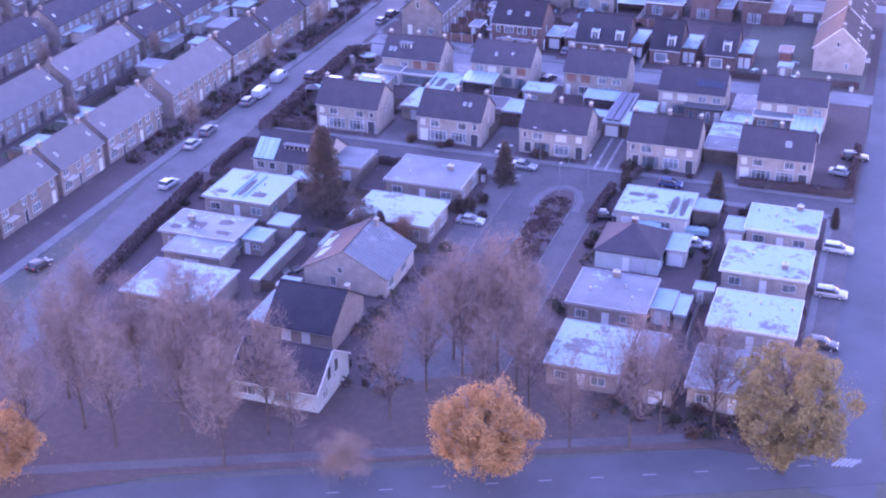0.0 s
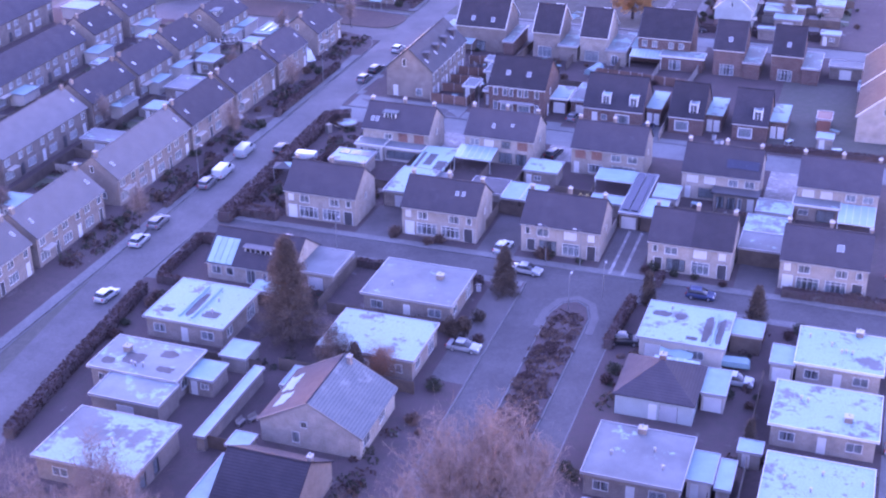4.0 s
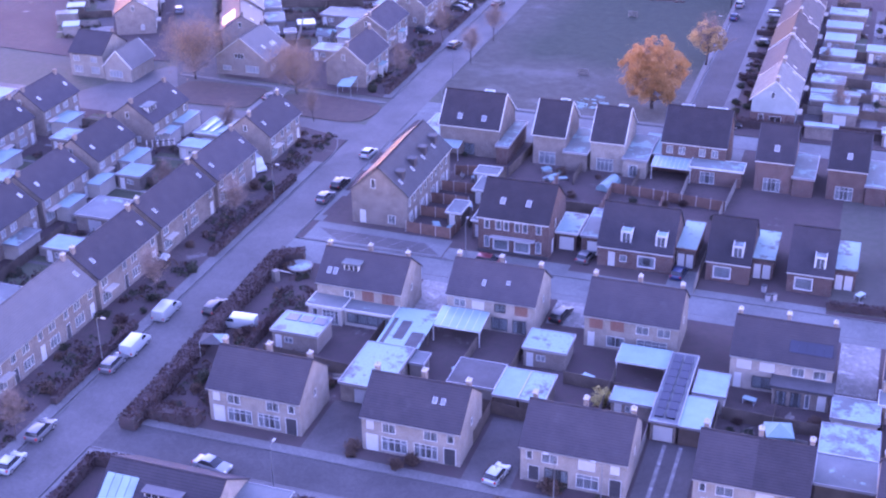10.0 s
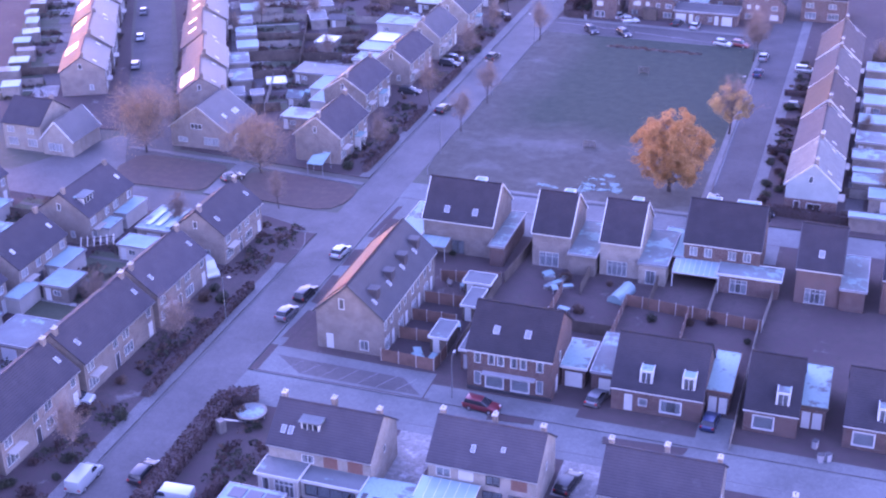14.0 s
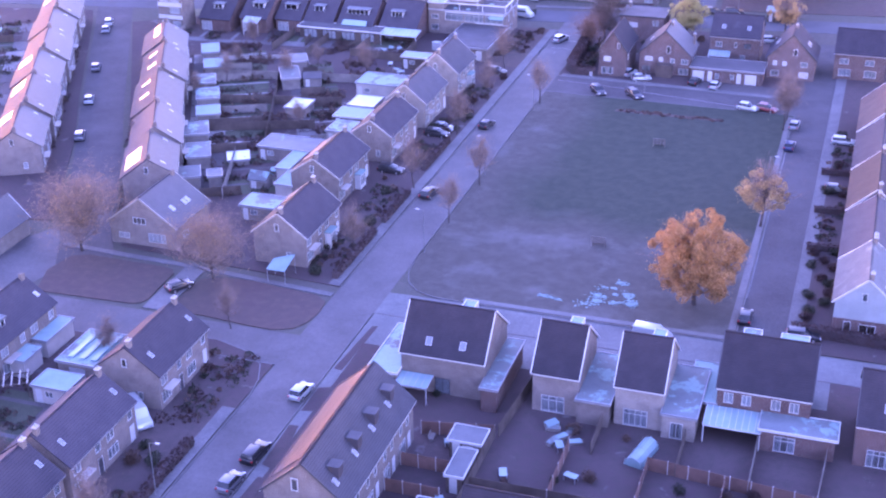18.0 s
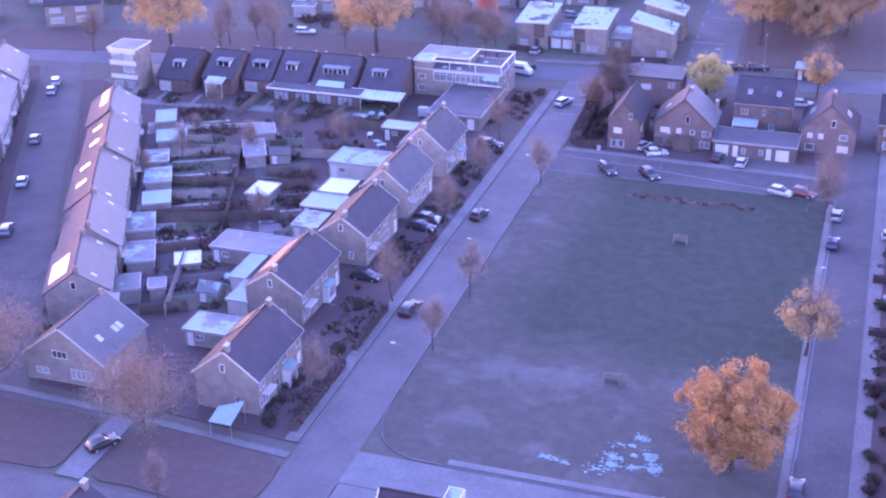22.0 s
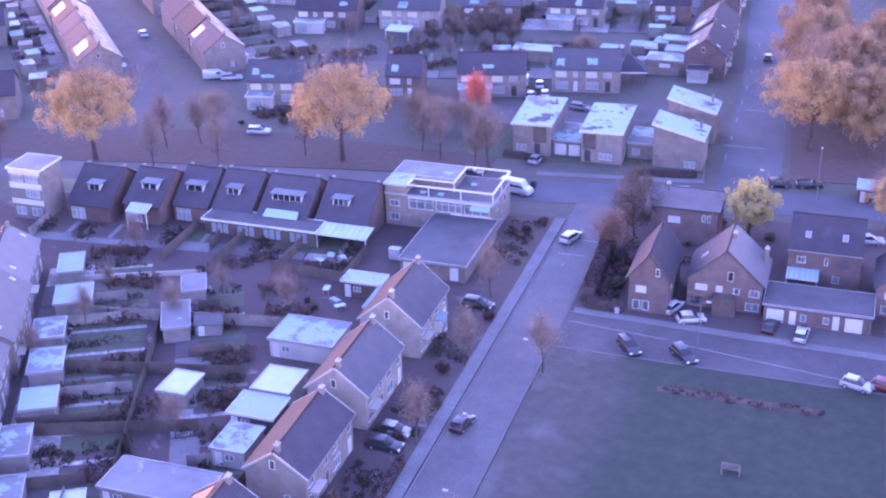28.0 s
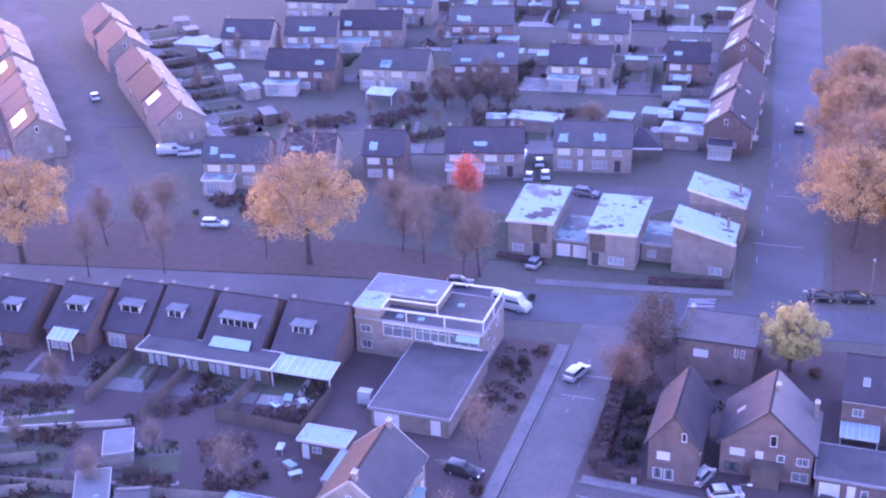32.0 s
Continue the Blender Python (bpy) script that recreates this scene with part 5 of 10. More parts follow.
# grass, paving and beds laid on the land
for name, ring, top, mat, lab in (
    ("grass_island", [(2.2, 6), (6.6, 6), (6.6, 54), (5.6, 57.2), (4, 58.2), (2.4, 57.2), (1.2, 54)], 0.0, M_BEDS, "planted island in the middle of the close"),
    ("grass_triangle_west", GREEN_W, 0.0, M_LEAFY, "small green beside the cross street"),
    ("grass_triangle_east", GREEN_E, 0.0, M_LEAFY, "small green strewn with leaves"),
    ("grass_verge_wood", [(-60, -60), (-20, -32), (12, -17.5), (48, -3), (48, 2), (10.8, 2), (-4.4, -8), (-50, -8)], 0.004, M_LEAFY, "leaf-strewn verge under the bare trees"),
    ("grass_canal", [(-200, 305), (-110, 322), (-84, 326), (-84, 335), (-130, 336), (-200, 320)], -0.02, M_LEAFY, "leaf-strewn strip under tall trees"),
    ("grass_canal_near", [(-160, 296), (-95, 313), (-95, 315), (-160, 304)], -0.03, M_ROUGH, "narrow verge before the chalets"),
    ("grass_north_wood", [(-32, 338), (20, 345), (20, 440), (-42, 440), (-36, 390)], -0.02, M_LEAFY, "leaf-strewn ground under large trees"),
    ("bed_corner_garden", [(-82, 159.0), (-65.4, 152.0), (-65.6, 155.4), (-67.0, 158.9), (-70.4, 161.5), (-75.1, 163.0), (-82, 163.2)], 0.004, M_BEDS, "rounded corner garden beside the crossing"),
    ("bed_verge_a", [(-57.4, 160.8), (-56.2, 160.6), (-55.8, 172.8), (-56.6, 172.5)], 0.03, M_BEDS, "narrow planted verge before the new terrace"),
    ("bed_verge_b", [(-57.4, 150.4), (-55.6, 150.9), (-55.6, 156.6), (-57.5, 155.9)], 0.03, M_BEDS, "narrow planted verge before the new terrace"),
    ("bed_verge_c", [(-57.2, 138.8), (-55.2, 138.2), (-56.3, 147.3), (-57.5, 147.2)], 0.03, M_BEDS, "narrow planted verge before the new terrace"),
    ("bed_verge_d", [(-57.0, 128.6), (-55.6, 128.9), (-55.2, 136.4), (-56.6, 136.5)], 0.03, M_BEDS, "narrow planted verge before the new terrace"),
    ("bed_street_a", [(-25.0, 118.2), (-19.3, 118.8), (-19.4, 120.4), (-25.2, 119.8)], -0.04, M_BEDS, "dark bed at the edge of the new street"),
    ("bed_street_b", [(-10.6, 117.5), (-1.2, 118.0), (-0.8, 119.5), (-10.8, 118.9)], -0.04, M_BEDS, "dark parking bed at the edge of the new street"),
    ("drive_new_house", rect(-0.4, 120.2, 3.5, 127.0), 0.016, M_NEWPAVE, "pale paved drive of a new house"),
    ("yard_new_west", rect(-33.8, 120.2, -14.8, 123.6), 0.012, M_NEWPAVE, "pale paved forecourt"),
    ("yard_parking", [(-56.5, 120.2), (-34, 120.2), (-34, 126), (-41, 126), (-56.5, 126.5)], 0.014, M_NEWPAVE, "pale paved parking court"),
    ("yard_parking_bays", [(-55.5, 124.3), (-37.8, 123.9), (-34.3, 120.6), (-51, 120.9)], 0.022, M_DRIVE, "dark paved parking bays"),
    ("yard_mound", [(-30, 169.5), (4, 169.5), (4, 176), (-30, 176)], 0.01, M_NEWPAVE, "pale paved forecourt of the new houses"),
    ("yard_field_corner", [(-57.6, 168), (-30, 168), (-30, 176), (-57.6, 176)], 0.011, M_NEWPAVE, "pale paved corner by the new houses"),
    ("yard_building_site", rect(22, 121, 48, 160), 0.01, M_GROUND, "bare muddy ground of a building site"),
    ("drive_old_a", rect(4.6, 67.6, 10.6, 83), 0.012, M_DRIVE, "dark paved drive with two wheel tracks"),
    ("drive_old_b", rect(24.2, 67.6, 30, 77), 0.012, M_DRIVE, "dark paved drive to a carport"),
    ("drive_old_c", rect(-14.2, 67.6, -8.4, 82), 0.012, M_DRIVE, "dark paved drive beside a house"),
    ("drive_old_d", rect(-34.0, 67.6, -27.6, 79.6), 0.012, M_DRIVE, "dark paved drive between houses"),
    ("drive_backs_a", rect(-14, 106, -8.6, 114.4), 0.012, M_TERRACE, "slabbed drive behind the houses"),
    ("drive_backs_b", rect(-34, 90, -28.6, 114.4), 0.012, M_TERRACE, "frosted slabbed yard between houses"),
    ("drive_backs_c", rect(24.6, 100, 29.6, 114.4), 0.012, M_TERRACE, "slabbed drive beside a house"),
    ("drive_close", rect(-9, 33, -4.4, 60), 0.01, M_DRIVE, "dark paved parking strip"),
    ("drive_garages", rect(-31, 281.4, -9.2, 286), 0.012, M_DRIVE, "dark paved forecourt of garages"),
    ("drive_big_yard", rect(-74, 284, -66.4, 312), 0.01, M_LEAFY, "leaf-strewn lawn beside a flat-roofed building"),
    ("yard_modern", [(-92, 352.2), (-66, 352.2), (-60, 361.2), (-47, 361.2), (-47.4, 371), (-68, 370), (-86, 364.5), (-92, 362)], -0.03, M_DRIVE, "dark paved parking court behind modern houses"),
    ("parking_right", rect(46.9, -6, 50.2, 62), 0.006, M_DRIVE, "dark parking strip along the road"),
    ("bed_field", rect(-42, 264.0, -21.8, 265.3), 0.02, M_LEAFY, "long bed of brown plants on the field"),
):
    slab_on(name, ring, top, 0.25, mat, lab)

# pavements with kerbs
for name, line, half, mat in (
    ("pavement_main_west", [(-66.3, -30), (-66.3, 148.5)], 0.9, M_PAVE), ("pavement_main_west_far", [(-66.3, 182.2), (-66.3, 312)], 0.9, M_PAVE),
    ("pavement_main_east", [(-56.8, 46), (-56.8, 61.4)], 0.8, M_PAVE), ("pavement_main_mid", [(-56.8, 67.8), (-56.8, 114.2)], 0.8, M_PAVE),
    ("pavement_main_new", [(-56.8, 126.6), (-56.8, 168)], 0.8, M_NEWPAVE),
    ("pavement_front_north", [(-56, 68.3), (49.5, 68.3)], 0.7, M_PAVE), ("pavement_front_south", [(-56, 60.9), (-4.6, 60.9)], 0.7, M_PAVE), ("pavement_front_south_east", [(11, 60.9), (46.8, 60.9)], 0.7, M_PAVE),
    ("pavement_new_south", [(-56, 113.6), (49.5, 113.6)], 0.8, M_NEWPAVE), ("pavement_new_north", [(-33, 120.9), (22, 120.9)], 0.9, M_NEWPAVE),
    ("pavement_field", [(-47, 183.6), (-9.2, 183.6)], 0.5, M_NEWPAVE), ("pavement_field_right_a", [(-9.6, 186), (-9.6, 270)], 0.5, M_PAVE), ("pavement_field_right_b", [(-1.5, 183.4), (-1.5, 316)], 0.9, M_PAVE),
    ("pavement_north", [(-57, 282.2), (-9.4, 280.4)], 0.7, M_PAVE),
    ("path_greens", [(-88.1, 168), (-88.2, 181.0)], 1.7, M_PAVE), ("path_green_back", [(-112, 182.6), (-88, 181.4), (-65.4, 179.4)], 0.55, M_PAVE), ("path_foreground", [(-40, -38.5), (-18, -29), (14, -15.2), (47, -1)], 0.8, M_DRIVE),
    ("pavement_canal", [(-75, 329.5), (-46, 333.4)], 0.9, M_PAVE), ("pavement_right_road", [(46.6, -5), (46.6, 61)], 0.5, M_PAVE),
):
    ob = new(name, Geo().slab([(x, y, 0.018) for x, y in strip(line, half)], (0, 0, -0.2)).mesh(name, mat))
    tagged(ob, "pale slabbed pavement beside the road", "pavement", "", "structure")
for line in ([(RL + 0.07, -30), (RL + 0.07, 152.0), (-65.6, 155.4), (-67.0, 158.9), (-70.4, 161.5), (-75.1, 163.0), (-82, 163.2)], [(RL + 0.07, 182), (RL + 0.07, 312)], [(RR - 0.07, 46), (RR - 0.07, 61.6)], [(RR - 0.07, 67.6), (RR - 0.07, 114.4)], [(RR - 0.07, 120), (RR - 0.07, 176)], [(RR - 0.07, 193.5), (RR - 0.07, 271)],
             [(-57.5, 67.5), (49, 67.5)], [(-57.5, 61.7), (-4.3, 61.7)], [(10.7, 61.7), (47, 61.7)], [(-57.5, 114.5), (49, 114.5)], [(-57, 119.9), (49, 119.9)], [(-57, 176.2), (49, 176.2)], [(x - 0.12, y - 0.12) for x, y in FIELD_CORNER], [(-47.6, 182.7), (-9, 182.7)],
             [(-8.9, 183), (-8.9, 271)], [(-2.5, 183), (-2.5, 317)], [(1.2, 8), (1.2, 54), (2.2, 57.3), (4, 58.4), (5.8, 57.3), (6.8, 54), (6.8, 8)], [(-4.3, -8), (-4.3, 61.6)], [(10.7, -6), (10.7, 61.6)], [(-57.6, 281.4), (-9, 279.6)], [(-57.6, 271.4), (-8.9, 271.1)], [(-148, 159.4), (RL, 159.4)]):
    kerb(line)
# road paint
PAINTED = [(16.1 + 3.0 * i * 0.914, -21.7 + 3.0 * i * 0.405, 24.0, 1.5, 0.12) for i in range(-6, 22, 2)]
PAINTED += [(-50.4 + 0.33 * i, 330 - 1.55 * i, 8.0, 3.0, 0.4) for i in range(7)]
PAINTED += [(-62 + 0.0 * i, 296 + 3.2 * i, 90.0, 1.2, 0.12) for i in range(5)]
PAINTED += [(-60.5, 305.0, 0.0, 5.0, 0.25), (-61.5, 299.5, 0.0, 4.5, 0.2), (-41.2, 352, 0.0, 7.5, 0.2), (-40.0, 372, 0.0, 7.0, 0.2)]
PAINTED += [(-44 - 0.12 * i, 346 + 5.0 * i, 95.0, 2.2, 0.15) for i in range(0, 16, 2)]
PAINTED += [(-29.7, 275.0, -9.0, 21.5, 0.12), (-50.0, 278.2, -6.0, 14, 0.12), (-8.7, 226.0, 90.0, 60.0, 0.12)]
PAINTED += [(-52.5 + 2.6 * i, 122.4, 62.0, 3.6, 0.05) for i in range(7)]
PAINTED += [(52.5 + 0.5 * i, -5.2 + 0.1 * i, 60.0, 2.2, 0.3) for i in range(5)]
for x, y, rz, ln, wd in PAINTED:
    ob = new("road_marking", cached(("paint", ln, wd), lambda: Geo().box(-ln / 2, -wd / 2, -0.05, ln / 2, wd / 2, 0.0).mesh("road_marking", M_PAINT)))
    ob.matrix_world = pose(x, y, -0.078 if y < 319 or x > -47 else -0.078, 0, 0, rz)
    if 120 < y < 126:
        ob.location.z = 0.03
    tagged(ob, "worn white road marking", "marking", "road markings", "structure")

# ---- older semi-detached houses, fronts to the street ----
F60 = {'F': [(0.6, 3.0, 0.9, 1.15, 'b1'), (2.5, 2.85, 1.7, 1.3, 'w2'), (7.6, 2.85, 1.7, 1.3, 'w2'), (10.4, 3.0, 0.9, 1.15, 'w1'),
             (0.5, 0.05, 1.5, 2.3, 'd1'), (2.4, 0.35, 3.2, 1.9, 'w4'), (6.4, 0.35, 2.9, 1.9, 'w4'), (10.0, 0.05, 1.5, 2.3, 'D1')],
       'R': [(4.1, 3.0, 0.6, 1.0, 'w1')], 'B': [(1, 2.9, 1.6, 1.3, 'w2'), (8.5, 2.9, 1.6, 1.3, 'w2')]}
F60B = {'F': [(0.6, 3.0, 0.8, 1.15, 'w1'), (2.4, 2.85, 1.9, 1.3, 'w2'), (6.6, 2.85, 1.9, 1.3, 'b1'), (10.2, 3.0, 1.0, 1.15, 'b1'),
              (0.9, 0.35, 1.3, 1.9, 'D1'), (2.8, 0.35, 2.7, 1.9, 'k3'), (6.4, 0.35, 2.6, 1.9, 'w3'), (10.1, 0.05, 1.4, 2.3, 'D1')],
        'R': [(4.1, 3.0, 0.6, 1.0, 'w1')]}
DUP = "yellow-grey semi-detached pair, dark tiles"
for x, hs, lab in ((-40.7, F60, DUP + ", white frames"), (-20.9, F60, DUP + ", two roof windows"), (-1.8, F60B, DUP + ", some shutters closed"), (17.4, F60B, DUP + ", half re-tiled"), (36.2, F60, DUP + ", one small roof window")):
    r, s1, s2 = house(x, 75.3, 0, 12.0, 8.4, 4.9, 8.2, 'x', M_YELLOW, M_TILE_DK, hs, lab, stacks=((-5.6, 0.4, 0.7), (0.2, 0.6, 0.9), (5.6, 0.4, 0.7)), group="older semi-detached houses")
    if x == -20.9:
        rooflight(r, s1, 8.4, 3.1, 0.55, 0.8)
        rooflight(r, s1, 9.4, 3.1, 0.55, 0.8)
    if x == 36.2:
        rooflight(r, s1, 8.0, 2.4, 1.0, 1.1)
    if x == 17.4:
        part("new_roof_half", s1.plate(Geo(), 6.3, 0.02, s1.len - 0.02, s1.high - 0.1, 0.2, 0.05).mesh("new_roof_half", M_TILE_AN), r, "newer black tiles on one half of the roof")

# ---- the row behind, backs towards the first row ----
B60 = {'F': [(0.9, 2.9, 1.7, 1.25, 'w2'), (3.5, 2.9, 1.7, 1.25, 'b1'), (6.6, 2.9, 1.6, 1.25, 'k2'), (9.4, 2.8, 1.9, 1.7, 'p1'), (6.2, 0.2, 2.3, 1.9, 'k2'), (9.2, 0.1, 1.9, 2.0, 'k1'), (1.0, 0.1, 4.0, 2.1, 'w4')], 'R': [(4.0, 3.1, 0.6, 1.0, 'w1')]}
B60B = {'F': [(0.6, 2.8, 1.9, 1.7, 'p1'), (3.4, 2.8, 1.9, 1.7, 'p1'), (6.8, 2.9, 1.7, 1.25, 'w2'), (9.6, 2.9, 1.7, 1.25, 'w2'), (0.5, 0.1, 0.9, 2.1, 'd1'), (3.0, 0.4, 2.4, 1.6, 'w2'), (7.0, 0.1, 4.0, 2.1, 'w4')], 'R': [(4.0, 3.1, 0.6, 1.0, 'w1')]}
B60C = {'F': [(0.8, 2.9, 1.8, 1.25, 'b1'), (3.6, 2.9, 1.8, 1.25, 'b1'), (7.4, 2.9, 1.6, 1.25, 'w2'), (10.0, 2.9, 1.6, 1.25, 'w2'), (0.6, 0.1, 0.9, 2.1, 'd1'), (2.8, 0.4, 2.6, 1.7, 'k2')], 'R': [(4.0, 3.1, 0.6, 1.0, 'w1')]}
D60 = {'F': [(4.0, 2.9, 1.5, 1.1, 'w2'), (6.6, 2.7, 1.8, 1.7, 'p1'), (9.5, 2.7, 1.9, 1.7, 'p1'), (0.6, 0.1, 4.2, 2.2, 'w5')], 'R': [(4.0, 3.1, 0.6, 1.0, 'w1')]}
for x, yf, hs, lab in ((-38.8, 99.6, D60, "with a box dormer and brown panels"), (-20.6, 101.8, B60, "with one closed white shutter"), (-1.6, 101.8, B60B, "with brown panels"), (17.9, 97.6, B60C, "with a brick extension"), (36.2, 97.4, B60C, "with a flat extension")):
    r, s1, s2 = house(x, yf + 4.2, 0, 12.3, 8.2, 4.9, 8.1, 'x', M_YELLOW, M_TILE_DK, hs, DUP + ", " + lab, stacks=((-5.8, 0.3, 0.7), (0.1, 0.7, 0.8), (5.7, 0.3, 0.7)), group="older semi-detached houses")
    if x == -38.8:
        dormer(r, s1, 4.7, 6.1, 2.2, 1.1, 'w3')
        rooflight(r, s1, 1.6, 1.6, 0.6, 1.0)
        rooflight(r, s1, 2.5, 1.6, 0.6, 1.0)
        flat_block(r, -6.2, -7.2, -1.4, -4.1, 2.7, M_PALEB, M_ROOF_G, {'F': [(0.5, 0.1, 0.9, 2.2, 'w1'), (2.0, 0.1, 2.4, 2.2, 'w4')]}, 0.2, M_WHITE)
        flat_block(r, -1.2, -6.6, 5.6, -4.1, 2.5, M_PALEB, M_ROOF_G, {'F': [(0.4, 0.5, 6.0, 1.5, 'k4')]}, 0.3, M_WHITE)
    if x == -20.6:
        rooflight(r, s1, 4.9, 2.0, 0.5, 0.9)
        rooflight(r, s1, 8.2, 2.6, 0.5, 0.6)
    if x == 17.9:
        flat_block(r, -0.6, -6.6, 6.2, -4.1, 2.6, M_GREYB, M_ROOF_D, {'F': [(0.4, 0.1, 1.3, 2.0, 'k1'), (2.2, 0.1, 1.3, 2.0, 'k1'), (3.9, 0.1, 0.6, 2.0, 'w1'), (5.4, 0.1, 1.0, 2.1, 'd1')]}, 0.3, M_DARKP)
        solar(r, s1, 7.0, 1.6, 5, 1, 1.0, 1.6)
    if x == 36.2:
        flat_block(r, -6.2, -6.8, 0.4, -4.1, 2.6, M_GREYB, M_ROOF_G, {'F': [(0.6, 0.9, 1.6, 1.0, 'w2'), (3.4, 0.1, 2.8, 2.0, 'k2')]}, 0.3, M_WHITE)
canopy(-27.2, 97.0, -20.6, 101.4, 2.4, 3.0, M_POLY, "frosted polycarbonate veranda roof on white posts", 6)
canopy(-2.2, 95.6, 4.4, 99.6, 2.3, 2.6, M_ROOF_S, "snow-white veranda roof on white posts", 1)
canopy(36.8, 91.0, 42.2, 96.8, 2.2, 2.8, M_POLY, "frosted glazed veranda roof", 5)

# ---- new brick terrace, ridge along the main road ----
r, s1, s2 = house(-46.7, 138.3, 0, 9.3, 20.8, 5.7, 9.8, 'y', M_GREYB, M_TILE_AN, {'F': [(1.3, 0.1, 1.0, 2.2, 'd1'), (6.0, 0.5, 1.3, 1.5, 'w2'), (3.3, 6.2, 0.8, 1.6, 'w1')],
    'R': [(u, z, ww, h, st) for k in range(4) for (u, z, ww, h, st) in ((0.6 + 5.15 * k, 0.2, 1.9, 2.1, 'w3'), (3.3 + 5.15 * k, 0.1, 0.9, 2.1, 'd1'), (0.7 + 5.15 * k, 3.4, 0.9, 1.4, 'w1'), (2.9 + 5.15 * k, 3.4, 0.9, 1.4, 'w1'))],
    'L': [(u, z, ww, h, st) for k in range(4) for (u, z, ww, h, st) in ((0.6 + 5.15 * k, 0.8, 1.9, 1.5, 'w2'), (3.5 + 5.15 * k, 0.1, 1.0, 2.2, 'd1'), (0.7 + 5.15 * k, 3.4, 1.4, 1.4, 'w2'))]},
    "new brown-brick terrace with dark roof and solar panels", gutter=M_WHITE, verge=M_DARKP, roof2=M_TILE_BL)
solar(r, s1, 1.0, 1.1, 18, 3, 1.0, 1.6)
for v in (2.8, 8.2, 13.2, 18.2):
    p = s2.at(v, 3.1, 0)
    c = part("roof_box", Geo().box(p.x - 0.65, p.y - 0.6, p.z - 0.7, p.x + 0.55, p.y + 0.6, p.z + 1.0).mesh("roof_box", M_COWL), r, "dark ventilation box on the roof")
    part("cap", Geo().box(p.x - 0.78, p.y - 0.73, p.z + 1.12, p.x + 0.68, p.y + 0.73, p.z + 1.24).mesh("cap", M_ROOF_D), c)
    part("louvre", Geo().box(p.x - 0.55, p.y - 0.5, p.z + 1.0, p.x + 0.45, p.y + 0.5, p.z + 1.12).mesh("louvre", M_DARKP), c)
    rooflight(r, s2, v - 1.3, 2.2, 0.6, 0.9)

# ---- new semi-detached pair and dormer houses ----
FN2 = {'F': [(0.9, 3.9, 0.9, 1.5, 'w1'), (2.7, 3.9, 0.9, 1.5, 'w1'), (3.9, 3.9, 0.9, 1.5, 'w1'), (5.6, 3.9, 0.9, 1.5, 'w1'), (6.8, 3.9, 0.9, 1.5, 'w1'), (8.9, 3.9, 0.9, 1.5, 'w1'),
             (0.9, 0.8, 0.9, 1.9, 'w1'), (2.3, 0.5, 2.5, 1.9, 'W1'), (5.6, 0.5, 2.5, 1.9, 'W1'), (8.9, 0.8, 0.9, 1.9, 'w1')], 'R': [(2.0, 0.1, 1.0, 2.2, 'd1'), (3.6, 3.6, 0.8, 1.4, 'w1')]}
r, s1, s2 = house(-23.9, 129.3, 0, 10.9, 10.2, 6.0, 10.0, 'x', M_DARKRED, M_TILE_AN, FN2, "new dark red brick semi-detached pair with white window frames", gutter=M_WHITE, group="new houses", lights=((0, 3.4, 2.6), (0, 7.4, 2.6)))
part("canopy_shelf", Geo().box(-3.4, -5.9, 2.75, 3.4, -5.0, 2.95).mesh("canopy_shelf", M_GREYP), r)
part("bay_front", Geo().box(-5.45, -5.22, -0.1, 5.45, -5.105, 0.45).mesh("bay_front", M_DARKP), r, "dark plinth")
flat_block(r, 5.7, -1.0, 8.7, 5.6, 2.8, M_DARKRED, M_ROOF_W, {'F': [(0.4, 0.0, 2.3, 2.2, 'G1')]}, 0.2, M_WHITE)
flat_block(r, -7.6, -1.0, -5.6, 5.6, 2.8, M_DARKRED, M_ROOF_G, {'F': [(0.3, 0.0, 1.4, 2.2, 'g1')]}, 0.2, M_WHITE)
NW = {'F': [(1.6, 0.1, 1.0, 2.3, 'd1'), (3.3, 1.0, 1.1, 1.1, 'w1'), (5.9, 0.5, 2.7, 1.9, 'W1')], 'R': [(3, 0.6, 1.2, 1.5, 'w1')]}
r, s1, s2 = house(-5.7, 130.0, 0, 11.0, 9.8, 3.5, 8.2, 'x', M_DARKRED, M_TILE_AN, NW, "new brick house with two white dormers and dark roof", gutter=M_WHITE, group="new houses")
slim_dormer(r, s1, 4.2, 3.9)
slim_dormer(r, s1, 9.3, 3.9)
flat_block(r, 5.7, -2.2, 8.4, 7.4, 3.0, M_DARKRED, M_ROOF_W, {'F': [(0.2, 0, 1.0, 2.3, 'd1'), (1.4, 0, 1.1, 2.3, 'G1')]}, 0.15, M_WOOD)
flat_block(r, -8.6, -2.2, -5.7, 7.4, 3.0, M_DARKRED, M_ROOF_M, {'F': [(0.9, 0, 1.6, 2.3, 'G1')]}, 0.15, M_ZINC)
for x in (7.8, 19.2):
    r, s1, s2 = house(x, 130.0, 0, 6.2, 9.8, 3.5, 8.2, 'x', M_DARKRED, M_TILE_AN, {'F': [(1.0, 0.5, 2.6, 2.0, 'W1')], 'L': [(4, 0.1, 1.0, 2.2, 'd1')]}, "new detached brick house with one white dormer", gutter=M_WHITE, group="new houses")
    slim_dormer(r, s1, 4.4, 3.9)
    flat_block(r, 3.2, -2.2, 6.1, 7.4, 3.0, M_DARKRED, M_ROOF_W, {'F': [(0.2, 0, 1.0, 2.3, 'd1'), (1.4, 0, 1.2, 2.3, 'G1')]}, 0.15, M_WOODD)

